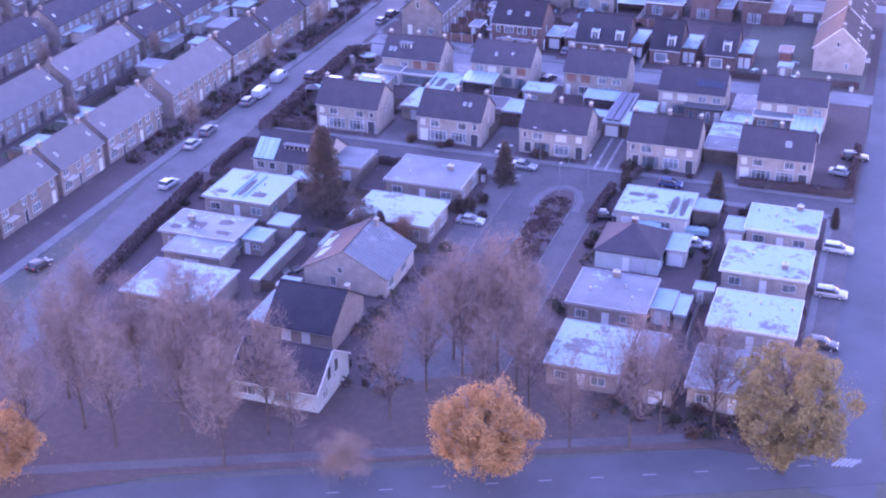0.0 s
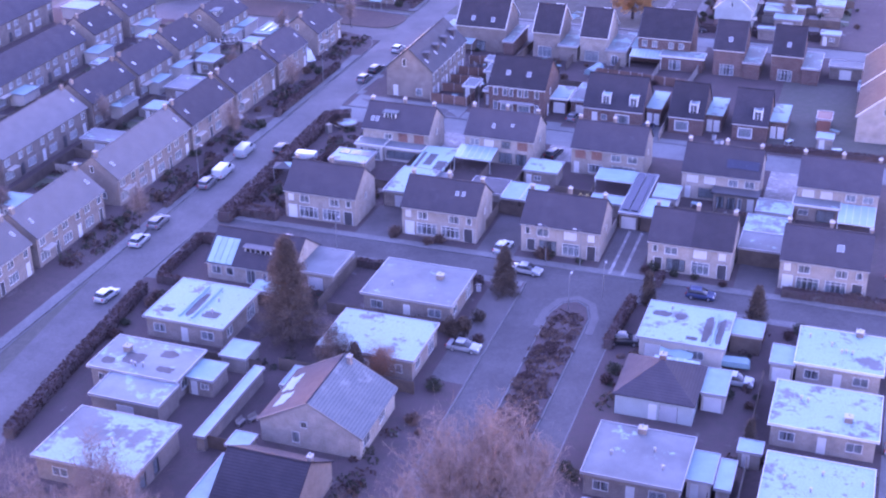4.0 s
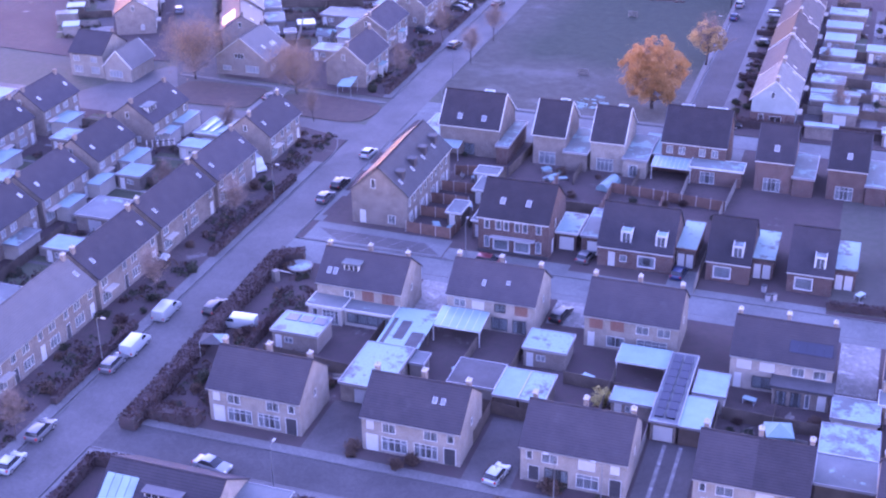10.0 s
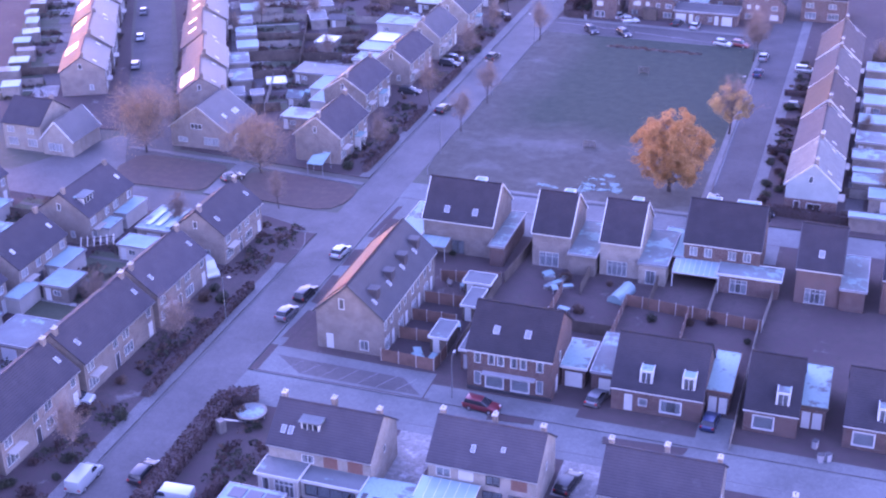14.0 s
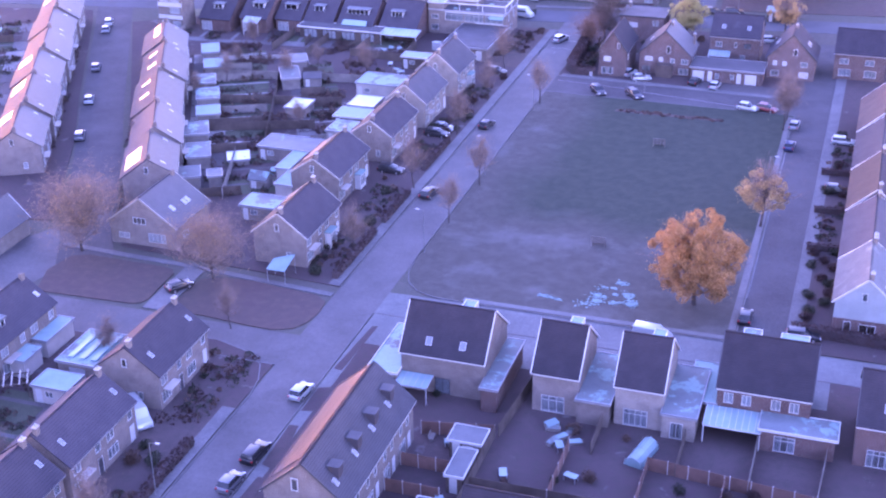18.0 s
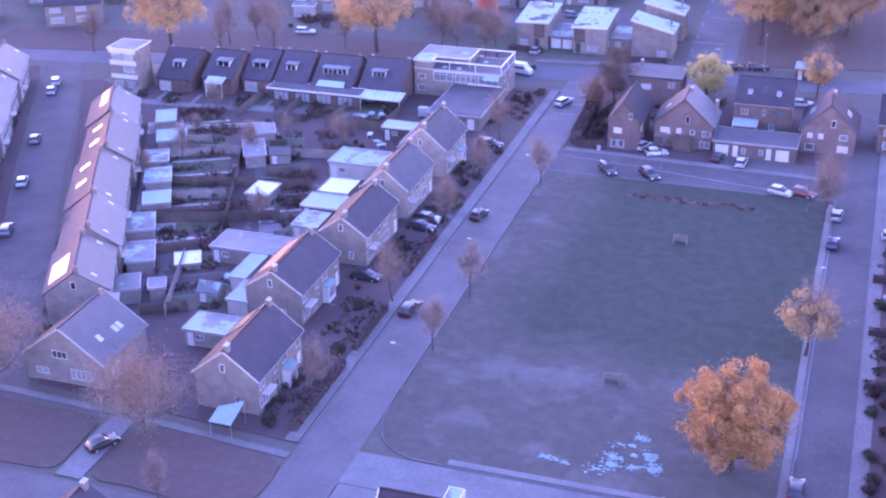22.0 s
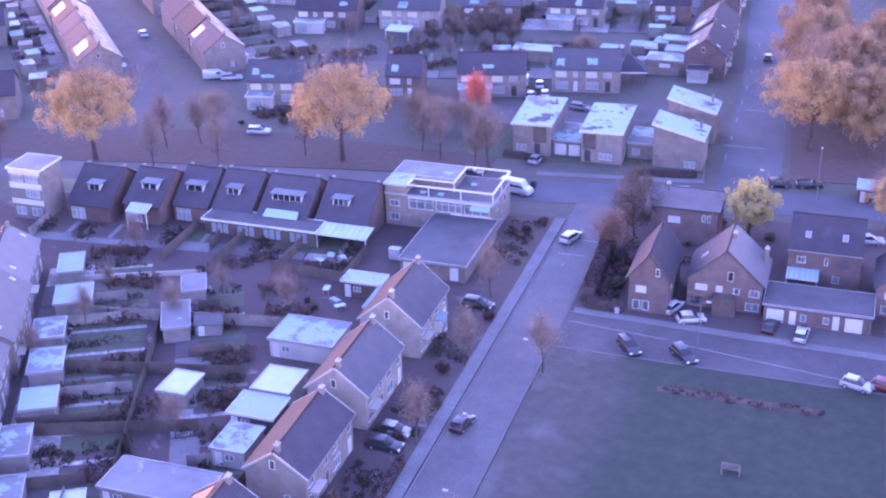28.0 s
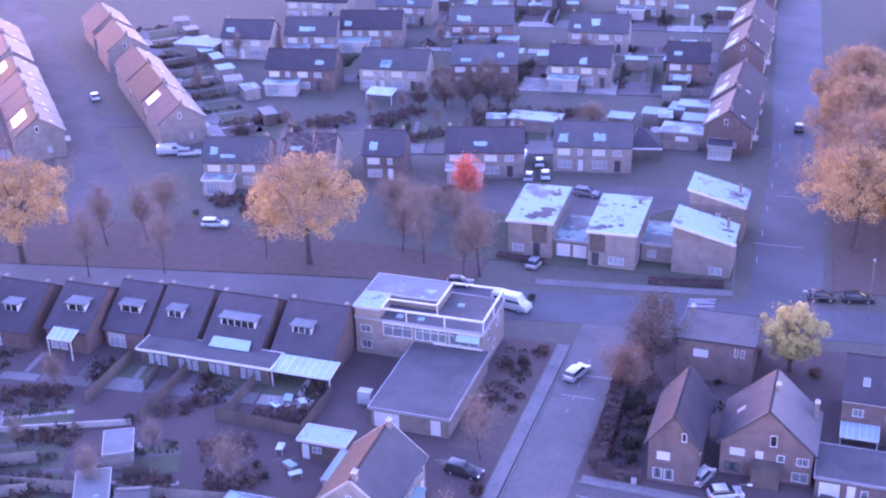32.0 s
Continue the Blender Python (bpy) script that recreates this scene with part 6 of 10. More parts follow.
# ---- second new row, backs with gardens ----
r, s1, s2 = house(-41.9, 164.2, 0, 10.9, 10.0, 5.7, 10.4, 'x', M_GREYB, M_TILE_AN, {'F': [(4.4, 0.1, 2.0, 2.2, 'k2')]}, "new detached house with a tall dark roof and flat side wing", gutter=M_WHITE, verge=M_WHITE, group="new houses", lights=((0, 3.6, 1.4), (0, 8.0, 1.4)), off=-0.6)
flat_block(r, 5.6, -7.2, 7.6, 5.0, 3.2, M_DARKRED, M_ROOF_T, None, 0.15, M_ZINC)
flat_block(r, -9.4, -6.6, -5.6, 5.0, 2.9, M_GREYB, M_ROOF_W, None, 0.15, M_WHITE)
slim_dormer(r, s2, 4.0, 7.9, 1.7, 1.9)
canopy(-47.2, 156.2, -43.0, 158.9, 2.4, 2.7, M_POLY, "glazed veranda roof behind a new house", 5, rails=M_GREYP)
for x, w, pale in ((-27.5, 5.7, False), (-17.3, 5.8, True)):
    r, s1, s2 = house(x, 164.2, 0, w, 10.0, 5.7, 10.2, 'x', M_GREYB if not pale else M_YELLOW, M_TILE_AN, {'F': [(1.1, 0.1, 2.9, 2.3, 'w3' if not pale else 'w4')]}, "narrow new detached house with a tall dark roof", gutter=M_WHITE, verge=M_WHITE, group="new houses", off=-0.4)
    slim_dormer(r, s2, 2.0, 7.8, 1.6, 1.8)
    flat_block(r, w / 2 + 0.1, -6.2, w / 2 + 4.0, 5.0, 3.2, M_YELLOW if pale else M_GREYB, M_ROOF_T, {'F': [(1.0, 0.1, 1.5, 2.2, 'w2')]} if pale else None, 0.15, M_ZINC)
r, s1, s2 = house(-3.2, 167.4, 0, 10.8, 10.0, 5.7, 10.2, 'x', M_DARKRED, M_TILE_AN, {'F': [(0.8, 3.4, 1.1, 1.4, 'w2'), (2.9, 3.4, 1.1, 1.4, 'w2'), (6.3, 3.4, 1.1, 1.4, 'w2'), (8.4, 3.4, 1.1, 1.4, 'w2'), (6.4, 0.2, 2.4, 2.1, 'w3')]}, "new semi-detached pair with a broad dark roof", gutter=M_WHITE, verge=M_DARKP, group="new houses")
slim_dormer(r, s2, 8.0, 7.8, 2.2, 1.8)
slim_dormer(r, s2, 3.0, 7.8, 3.4, 1.8)
flat_block(r, 0.2, -8.6, 8.6, -5.1, 2.9, M_DARKRED, M_ROOF_T, {'F': [(1.6, 0.2, 2.4, 2.1, 'w3')]}, 0.25, M_WHITE)
flat_block(r, -9.0, -5.0, -5.5, 4.0, 2.9, M_DARKRED, M_ROOF_W, None, 0.15, M_ZINC)
canopy(-9.6, 158.6, -2.9, 162.2, 2.4, 2.9, M_POLY, "frosted glazed veranda roof behind a new house", 9, rails=M_WHITE)
for x in (10.5, 22.0):
    r, s1, s2 = house(x, 164.0, 0, 6.0, 10.0, 5.7, 10.2, 'x', M_DARKRED, M_TILE_AN, {'F': [(1.4, 0.1, 2.8, 2.3, 'w4')]}, "narrow new brick house with a tall dark roof", gutter=M_WHITE, verge=M_DARKP, group="new houses", lights=((0, 3.2, 2.0),), off=-0.4)
    flat_block(r, 3.1, -5.6, 6.4, 5.0, 3.2, M_DARKRED, M_ROOF_T, None, 0.15, M_ZINC)

# ---- flat-roofed bungalows ----
BL = "low brick bungalow, flat roof"
bungalow(-48.6, 31.4, -37.3, 41.9, 3.0, M_GREYB, M_ROOF_W, BL + " white with frost", vents=((2, 1), (2.6, -2)), strips=((-1.4, -4.2, -1.1, 4.4), (0.5, -4.2, 0.8, 4.4)), bare=((-0.3, -0.6, 0.55, 3.2), (2.8, -2.6, 1.3, 0.9), (-3.6, -3.0, 1.0, 0.7)))
bungalow(-48.8, 18.2, -36.8, 25.4, 3.0, M_GREYB, M_ROOF_T, BL + ", patchy frost", stack=(-3.2, 0.8), vents=((-1, -2), (-0.4, -2.2), (0.6, -2)), bare=((-1.6, -0.6, 1.6, 1.3), (2.4, 1.6, 1.2, 0.9), (-4.4, -2.0, 0.9, 0.8), (3.6, -1.8, 1.2, 0.7)))
shed(-45.4, 12.8, -36.2, 17.6, 2.8, M_GREYB, M_ROOF_T, "brick garage block with a thinly frosted flat roof", door='g1', name="garage")
bungalow(-44.2, -0.4, -31.6, 9.4, 3.1, M_GREYB, M_ROOF_M, BL + ", half covered in frost", vents=((0, -1.5), (0.8, -0.2), (1.5, -1.0)), holes={'R': [(1.0, 0.2, 1.4, 2.1, 'k1'), (4.0, 0.2, 1.2, 2.1, 'k1')], 'F': [(2, 0.9, 2.0, 1.2, 'w2'), (7, 0.9, 2.0, 1.2, 'w2')]})
bungalow(15.1, 46.6, 25.8, 56.0, 3.0, M_PALEB, M_ROOF_W, BL + " white with frost, a garage door below", vents=((-2.5, 3.4),), strips=((3.55, -4.5, 3.8, 3.6),), bare=((2.8, -0.6, 0.55, 3.5), (4.5, -0.6, 0.45, 3.5), (-3.6, 1.9, 1.3, 0.8), (-1.1, 1.7, 0.8, 0.8), (1.2, -3.4, 0.8, 0.5)), holes={'F': [(0.7, 0.0, 2.2, 2.2, 'G1'), (6, 0.9, 2.4, 1.3, 'w3')], 'L': [(2, 0.9, 1.6, 1.3, 'w2')]})
shed(26.2, 51.4, 30.0, 55.2, 2.7, M_WOODD, M_ROOF_S, "dark carport with a frosted flat roof", door=None, name="carport")
r = thing("covered_trailer", 27.3, 47.7, 0, 3, "long low trailer under a white sheet", "trailer")
part("load", prism([(-2.0, 0.45), (2.0, 0.45), (1.9, 1.0), (1.5, 1.25), (-1.6, 1.2), (-1.95, 0.95)], 0.75).mesh("load", M_ROOF_S), r, "white sheeted load")
part("chassis", Geo().box(-1.8, -0.6, 0.28, 1.8, 0.6, 0.46).mesh("chassis", M_DARKP), r)
for py in (-0.72, 0.6):
    part("wheel", Geo().tube((0.2, py, 0.3), (0.2, py + 0.14, 0.3), 0.3, 0.3, 14).mesh("wheel", M_TYRE), r)
r = thing("tarpaulin", 20.2, 45.4, 0, 2, "slack white tarpaulin on poles before a bungalow", "tarpaulin")
part("sheet", Geo().slab([(-2.2, 0.9, 2.3), (-2.2, -0.8, 1.9), (-0.9, -0.5, 2.05), (-0.9, 0.7, 2.1)], (0, 0, -0.03)).slab([(-0.9, 0.7, 2.1), (-0.9, -0.5, 2.05), (0.6, -0.8, 1.75), (0.5, 0.9, 2.25)], (0, 0, -0.03)).slab([(0.5, 0.9, 2.25), (0.6, -0.8, 1.75), (2.0, -0.5, 1.9), (2.1, 0.8, 2.0)], (0, 0, -0.03)).mesh("sheet", M_ROOF_S), r)
for px, py, h in ((-2.15, 0.85, 2.28), (-2.15, -0.75, 1.9), (0.55, 0.85, 2.2), (0.6, -0.75, 1.75), (2.0, -0.45, 1.88), (2.05, 0.75, 1.98)):
    part("pole", Geo().tube((px, py, -0.05), (px, py, h), 0.035, 0.035, 6).mesh("pole", M_POST), r)
canopy(17.8, 42.4, 23.5, 43.5, 2.45, 2.6, M_POLY, "row of frosted panes on a low frame", 6)
bungalow(15.1, 16.1, 25.5, 25.8, 3.0, M_GREYB, M_ROOF_G, BL + " of grey felt", stack=(-0.5, 4.2), vents=((-3, -1), (1.5, 1.0), (3.0, -2.0)))
bungalow(16.4, 0.2, 25.3, 11.0, 3.0, M_GREYB, M_ROOF_W, BL + ", patchy frost, under bare trees", vents=((-1, 2), (0.4, 3)))
bungalow(35.0, 46.5, 45.1, 55.2, 3.0, M_YELLOW, M_ROOF_W, BL + " white with frost and cluttered with vents", stack=(2.0, 4.2), vents=((-1.2, 0.6), (0.1, -0.8), (0.6, -0.6), (1.4, -0.7), (-4.0, 2.0)), edge=M_WHITE)
bungalow(33.5, 32.0, 45.2, 41.2, 3.0, M_YELLOW, M_ROOF_W, BL + " thick with frost", stack=(2.6, -1.8), vents=((-3, 1.2), (-2.2, 0.9)), edge=M_WHITE)
bungalow(34.1, 16.0, 45.1, 25.8, 3.0, M_YELLOW, M_ROOF_W, BL + " mottled with frost", vents=((0.4, 2.4), (-3.5, 0.4), (-0.6, -1.0), (4.6, 1.8)), edge=M_WHITE)
bungalow(34.1, 0.4, 45.0, 10.2, 3.0, M_YELLOW, M_ROOF_G, BL + " of grey felt, under trees")
bungalow(-23.3, 46.4, -10.7, 56.6, 3.0, M_GREYB, M_ROOF_G, BL + " of blue-grey felt with a chimney", stack=(2.6, 1.6), vents=((-3.2, -2.0),))
bungalow(-23.4, 31.7, -10.8, 41.1, 3.0, M_GREYB, M_ROOF_W, BL + " white with frost behind small trees")
shed(31.9, 46.0, 34.7, 50.4, 2.6, M_YELLOW, M_ROOF_S, "garage with a frosted flat roof", door='G1', name="garage")
shed(24.8, 36.6, 27.5, 42.2, 2.5, M_PALEB, M_ROOF_S, "side garage with a frosted flat roof", door='G1', name="garage")
shed(26.0, 19.0, 28.6, 24.4, 2.4, M_PALEB, M_ROOF_S, "garden shed with a frosted flat roof")
shed(29.2, 18.6, 30.6, 24.0, 2.2, M_WOODG, M_ROOF_S, "narrow garden shed with a frosted roof", door=None)
shed(30.6, 26.4, 33.0, 28.6, 2.2, M_WOODG, M_ROOF_S, "little garden shed with a frosted roof")
shed(26.2, 6.0, 29.8, 12.0, 2.6, M_GREYB, M_ROOF_G, "brick garage with a grey flat roof", door='g1', name="garage")
# hipped house
r = thing("house", 19.65, 37.4, 0, 0, "white-walled bungalow with a dark hipped roof", "house")
part("wall", shell(9.4, 9.2, 3.0, {'F': [(4.1, 0, 1.0, 2.2, 'd1'), (5.4, 0.0, 2.2, 2.3, 'g1')], 'R': [(2, 0.9, 1.4, 1.2, 'w2')]}, M_WHITEW), r)
for o in ((4.1, 0, 1.0, 2.2, 'd1'), (5.4, 0.0, 2.2, 2.3, 'g1')):
    opening(r, 'F', 9.4, 9.2, o)
_c = [(-5.0, -4.9), (5.0, -4.9), (5.0, 4.9), (-5.0, 4.9)]
for i in range(4):
    a, b = _c[i], _c[(i + 1) % 4]
    g = Geo().slab([(a[0], a[1], 2.95), (b[0], b[1], 2.95), (0, 0, 5.9)], (0, 0, -0.14))
    part("roof_slope", g.mesh("roof_slope", M_TILE_DK), r)
chimney(r, 0, 0.3, 5.2, 6.4, 0.8, 0.8, M_DARKRED)
# gabled houses by the wood
r, s1, s2 = house(-17.05, 19.8, 0, 12.6, 11.2, 3.0, 6.4, 'y', M_YELLOW, M_TILE_DK, {'F': [(5.2, 2.9, 0.9, 0.9, 'w1'), (4.0, 0.6, 1.0, 1.6, 'w1')], 'R': [(1.0, 0.9, 2.0, 1.4, 'w2'), (6, 0.9, 2.0, 1.4, 'w3')]}, "brick house whose one roof slope is frosted blue-grey", roof2=M_TILE_FR, stacks=((1.0, 4.6, 0.6),), verge=M_WOODG)
for u0, v0, u1, v1, n in ((2.0, 0.4, 6.0, 2.6, 1), (6.6, 1.2, 9.4, 3.4, 2)):
    part("frost_patch", frost_patch(s1, u0, v0, u1, v1, n), r, "thin white frost on the tiles")
r, s1, s2 = house(-16.8, 3.6, 0, 9.6, 10.8, 3.0, 6.6, 'x', M_GREYB, M_TILE_AN, {'F': [(2.2, 0.8, 1.4, 1.6, 'b1'), (5.2, 0.8, 1.2, 1.6, 'b1')]}, "low house with a dark roof and white shutters", stacks=((4.6, 0.6, 0.5),))
flat_block(r, -7.4, -5.0, -4.9, 3.0, 2.7, M_GREYB, M_ROOF_S, None, 0.15)
r, s1, s2 = house(-14.0, -10.4, 0, 11.8, 9.6, 3.0, 6.2, 'x', M_WHITEW, M_TILE_DK, {'F': [(6.0, 0.8, 1.6, 1.4, 'k2'), (1, 0.8, 2.4, 1.4, 'w2')], 'R': [(3.2, 2.9, 0.7, 1.5, 'k1'), (5.4, 2.9, 0.7, 1.5, 'k1'), (1.5, 0.8, 1.4, 1.4, 'w2')]}, "white-gabled house with a dark roof by the wood", gutter=M_WHITE, verge=M_WHITE, lights=((0, 4.0, 1.6),))
gable_shed(30.6, 3.6, 0, 3.4, 8.0, 2.5, 4.2, M_GREYB, M_TILE_DK, "narrow garage with a dark gabled roof", 'y', {'F': [(0.6, 0, 2.2, 2.1, 'G1')]})
# chalet with patio roof
r, s1, s2 = house(-41.9, 53.4, 0, 13.6, 9.4, 2.9, 6.2, 'x', M_YELLOW, M_TILE_DK, {'F': [(0.6, 0.9, 1.6, 1.3, 'w2'), (3.0, 0.9, 1.2, 1.3, 'w1'), (6.2, 0.1, 1.5, 2.2, 'w2'), (8.8, 0.9, 0.7, 1.2, 'w1'), (11.0, 0.4, 1.5, 1.8, 'w2')]}, "brick chalet, glazed roof strip, long dormer")
for i in range(4):
    part("glass_strip", s1.plate(Geo(), 0.4 + 0.98 * i, 0.1, 1.3 + 0.98 * i, 4.4, 0.24, 0.06).mesh("glass_strip", M_POLY), r, "frosted glass strip in the roof")
dormer(r, s1, 7.6, 4.1, 4.2, 0.8, 'w5', flat=M_TILE_GR)
shed(-35.0, 50.0, -29.5, 57.4, 2.7, M_GREYB, M_ROOF_G, "side wing garage with a grey flat roof", door='g1', name="garage")


# ---- left terraces along the main road, ridges along the road ----
def terrace(x, y0, y1, w, wall, roof, label, rz=0.0, eave=5.0, ridge=8.2, units=2, roof2=None, stacks=True, solar_n=0, lights=2, group="left terraces", verge=None, gables=True):
    """A row of joined houses with its ridge along its own y; the front is its right side."""
    d = y1 - y0
    k = d / units
    R, L = [], []
    for i in range(units):
        o = k * i
        if k < 4.4:
            continue
        R += [(o + 0.5, 0.7, min(2.2, k - 2.6), 1.5, 'w3'), (o + k - 1.6, 0.05, 1.0, 2.2, 'd1' if i % 2 else 'D1'), (o + 0.6, 3.1, 1.5, 1.25, 'w2'), (o + k - 1.8, 3.1, 1.1, 1.25, 'w1')]
        L += [(o + 0.7, 3.1, 1.3, 1.2, 'w2')] if i == 0 else []
    F = [(w * 0.42, eave + 0.4, 0.7, 1.2, 'w1'), (w * 0.62, 1.0, 0.8, 1.2, 'w1')] if gables else []
    x0, yc = x, (y0 + y1) / 2
    if rz:
        a = radians(rz)
        x0 = rz_base[0] - math.sin(a) * (y0 + y1) / 2 + x * math.cos(a)
        yc = rz_base[1] + math.cos(a) * (y0 + y1) / 2 + x * math.sin(a)
    st = ((0.3, -d / 2 + 0.6, 0.8), (0.3, d / 2 - 0.6, 0.8)) if stacks else ()
    r, s1, s2 = house(x0, yc, rz, w, d, eave, ridge, 'y', wall, roof, {'F': F, 'R': R, 'L': L}, label, roof2=roof2, stacks=st, group=group, verge=verge)
    for i in range(lights):
        rooflight(r, s2, 2.0 + (d - 3.0) * i / max(1, lights - 1), 2.4, 0.6, 0.9)
    if solar_n:
        solar(r, s1, 1.2 if solar_n != 6 else d - 7.6, 1.0 if solar_n != 7 else 3.1, solar_n, 2 if solar_n != 7 else 1, 1.0, 1.6)
    part("porch_roof", Geo().box(w / 2 + 0.02, -d / 2 + 0.8, 2.5, w / 2 + 1.1, -d / 2 + 3.4, 2.68).mesh("porch_roof", M_PALEB), r, "pale flat porch roof")
    return r, s1, s2


rz_base = (0, 0)
TL = "brown brick terrace, tiled roof, "
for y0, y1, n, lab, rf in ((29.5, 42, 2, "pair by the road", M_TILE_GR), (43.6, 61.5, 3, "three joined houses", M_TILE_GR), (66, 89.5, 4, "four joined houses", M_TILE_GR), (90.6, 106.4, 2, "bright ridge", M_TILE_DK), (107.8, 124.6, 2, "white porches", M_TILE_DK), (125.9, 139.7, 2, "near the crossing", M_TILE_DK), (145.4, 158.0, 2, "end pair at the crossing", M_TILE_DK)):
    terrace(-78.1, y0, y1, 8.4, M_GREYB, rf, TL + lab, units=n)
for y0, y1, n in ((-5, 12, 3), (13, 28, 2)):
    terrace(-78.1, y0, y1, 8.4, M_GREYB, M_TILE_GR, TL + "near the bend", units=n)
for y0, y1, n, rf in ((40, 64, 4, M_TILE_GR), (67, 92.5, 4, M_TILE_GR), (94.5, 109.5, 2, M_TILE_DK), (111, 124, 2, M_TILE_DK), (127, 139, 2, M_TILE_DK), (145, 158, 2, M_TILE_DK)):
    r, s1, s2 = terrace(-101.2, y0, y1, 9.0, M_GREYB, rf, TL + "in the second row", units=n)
    if y0 == 145:
        dormer(r, s2, 3.0, 6.0, 2.6, 1.2, 'w3')
for y0, y1, n in ((70, 92, 3), (96, 127, 5), (130.5, 141.5, 2), (144.5, 156, 2)):
    terrace(-123.4, y0, y1, 8.8, M_GREYB, M_TILE_DK, TL + "in the third row", units=n)
for y0, y1, n in ((86, 108, 3), (112, 150, 5)):
    terrace(-147.0, y0, y1, 8.8, M_GREYB, M_TILE_DK, TL + "in the fourth row", units=n)
# far side of the crossing
TP = "brick semi-detached pair, "
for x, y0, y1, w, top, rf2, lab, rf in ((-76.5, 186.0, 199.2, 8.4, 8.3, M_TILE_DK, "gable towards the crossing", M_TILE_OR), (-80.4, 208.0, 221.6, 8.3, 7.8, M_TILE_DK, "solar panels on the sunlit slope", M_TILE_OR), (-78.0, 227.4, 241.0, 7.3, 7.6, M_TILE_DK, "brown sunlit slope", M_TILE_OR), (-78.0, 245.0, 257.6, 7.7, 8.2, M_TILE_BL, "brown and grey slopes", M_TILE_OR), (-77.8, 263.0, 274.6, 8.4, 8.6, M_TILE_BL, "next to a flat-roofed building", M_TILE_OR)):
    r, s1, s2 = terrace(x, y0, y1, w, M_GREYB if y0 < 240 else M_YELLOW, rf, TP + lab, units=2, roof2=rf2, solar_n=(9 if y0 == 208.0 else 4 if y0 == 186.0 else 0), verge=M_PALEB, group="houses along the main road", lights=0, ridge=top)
    if y0 in (186.0, 208.0, 263.0):
        bw, e = 2.4, w / 2
        b = part("bay", shell(1.0, bw, 2.6, {'R': [(0.15, 0.5, bw - 0.3, 1.8, 'w3')]}, M_WHITE), r, "white bay window", at=Matrix.Translation((e + 0.5, 1.6, 0)))
        opening(b, 'R', 1.0, bw, (0.15, 0.5, bw - 0.3, 1.8, 'w3'))
        part("bay_roof", Geo().box(e, 1.6 - bw / 2 - 0.1, 2.6, e + 1.2, 1.6 + bw / 2 + 0.1, 2.75).mesh("bay_roof", M_ROOF_S), r)
house(-99.5, 191.0, 0, 11.4, 10.8, 3.7, 7.9, 'y', M_GREYB, M_TILE_DK, {'F': [(1.4, 0.9, 1.9, 1.0, 'w2'), (6.6, 0.8, 3.0, 1.5, 'w4'), (4.2, 3.6, 2.2, 1.1, 'w3')], 'R': [(2, 0.9, 2, 1.3, 'w2')]}, "broad gabled house facing the small green", roof2=M_TILE_GR, verge=M_PALEB, stacks=((0.2, 4.6, 0.8),), lights=((1, 3.4, 2.6), (1, 6.6, 2.2), (1, 7.6, 2.2)))
r, s1, s2 = house(-129.9, 180.6, 0, 7.8, 9.4, 5.0, 8.2, 'x', M_YELLOW, M_TILE_DK, {'F': [(0.8, 3.1, 1.5, 1.2, 'w2'), (4.9, 3.1, 1.5, 1.2, 'w2'), (0.8, 0.7, 2.0, 1.5, 'w3'), (4.8, 0.7, 2.0, 1.5, 'w3')]}, "pale brick house at the street corner", gutter=M_WHITE, stacks=((3.6, 0.4, 0.8),))
house(-122.4, 179.8, 0, 6.2, 9.0, 3.0, 6.2, 'y', M_YELLOW, M_TILE_GR, {'F': [(1.2, 0.7, 3.0, 1.5, 'w4')]}, "low side house with a grey roof", verge=M_WHITE)
# slanted terrace with sun-struck panels
rz_base = (-106.3, 199.8)
# darker tiles on the left slopes offset the low sun's glow there
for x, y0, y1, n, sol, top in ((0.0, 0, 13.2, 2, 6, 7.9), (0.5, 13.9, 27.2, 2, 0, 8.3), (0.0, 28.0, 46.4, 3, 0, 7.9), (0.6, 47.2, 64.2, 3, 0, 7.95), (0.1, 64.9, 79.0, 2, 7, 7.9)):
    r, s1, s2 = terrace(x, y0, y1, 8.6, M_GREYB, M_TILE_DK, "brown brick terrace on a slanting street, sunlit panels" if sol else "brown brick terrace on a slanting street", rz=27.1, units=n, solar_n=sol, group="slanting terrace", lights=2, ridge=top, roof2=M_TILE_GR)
    if n == 3:
        for u in (4.0, 11.0):
            part("solar_panel", s1.plate(Geo(), u, 2.0, u + 1.5, 2.95, 0.25, 0.06).mesh("solar_panel", M_SOLAR), r)
            part("solar_panel", s1.plate(Geo(), u, 3.1, u + 1.5, 4.05, 0.25, 0.06).mesh("solar_panel", M_SOLAR), r)
rz_base = (-135.0, 204.0)
# left slopes coloured darker than the right, against the sunward glow
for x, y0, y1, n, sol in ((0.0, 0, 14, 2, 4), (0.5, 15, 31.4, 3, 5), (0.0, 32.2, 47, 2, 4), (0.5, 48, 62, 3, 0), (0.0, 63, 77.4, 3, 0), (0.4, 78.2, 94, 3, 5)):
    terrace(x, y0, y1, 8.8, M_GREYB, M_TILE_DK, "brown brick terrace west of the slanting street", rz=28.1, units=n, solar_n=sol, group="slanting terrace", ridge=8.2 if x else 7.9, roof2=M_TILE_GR)

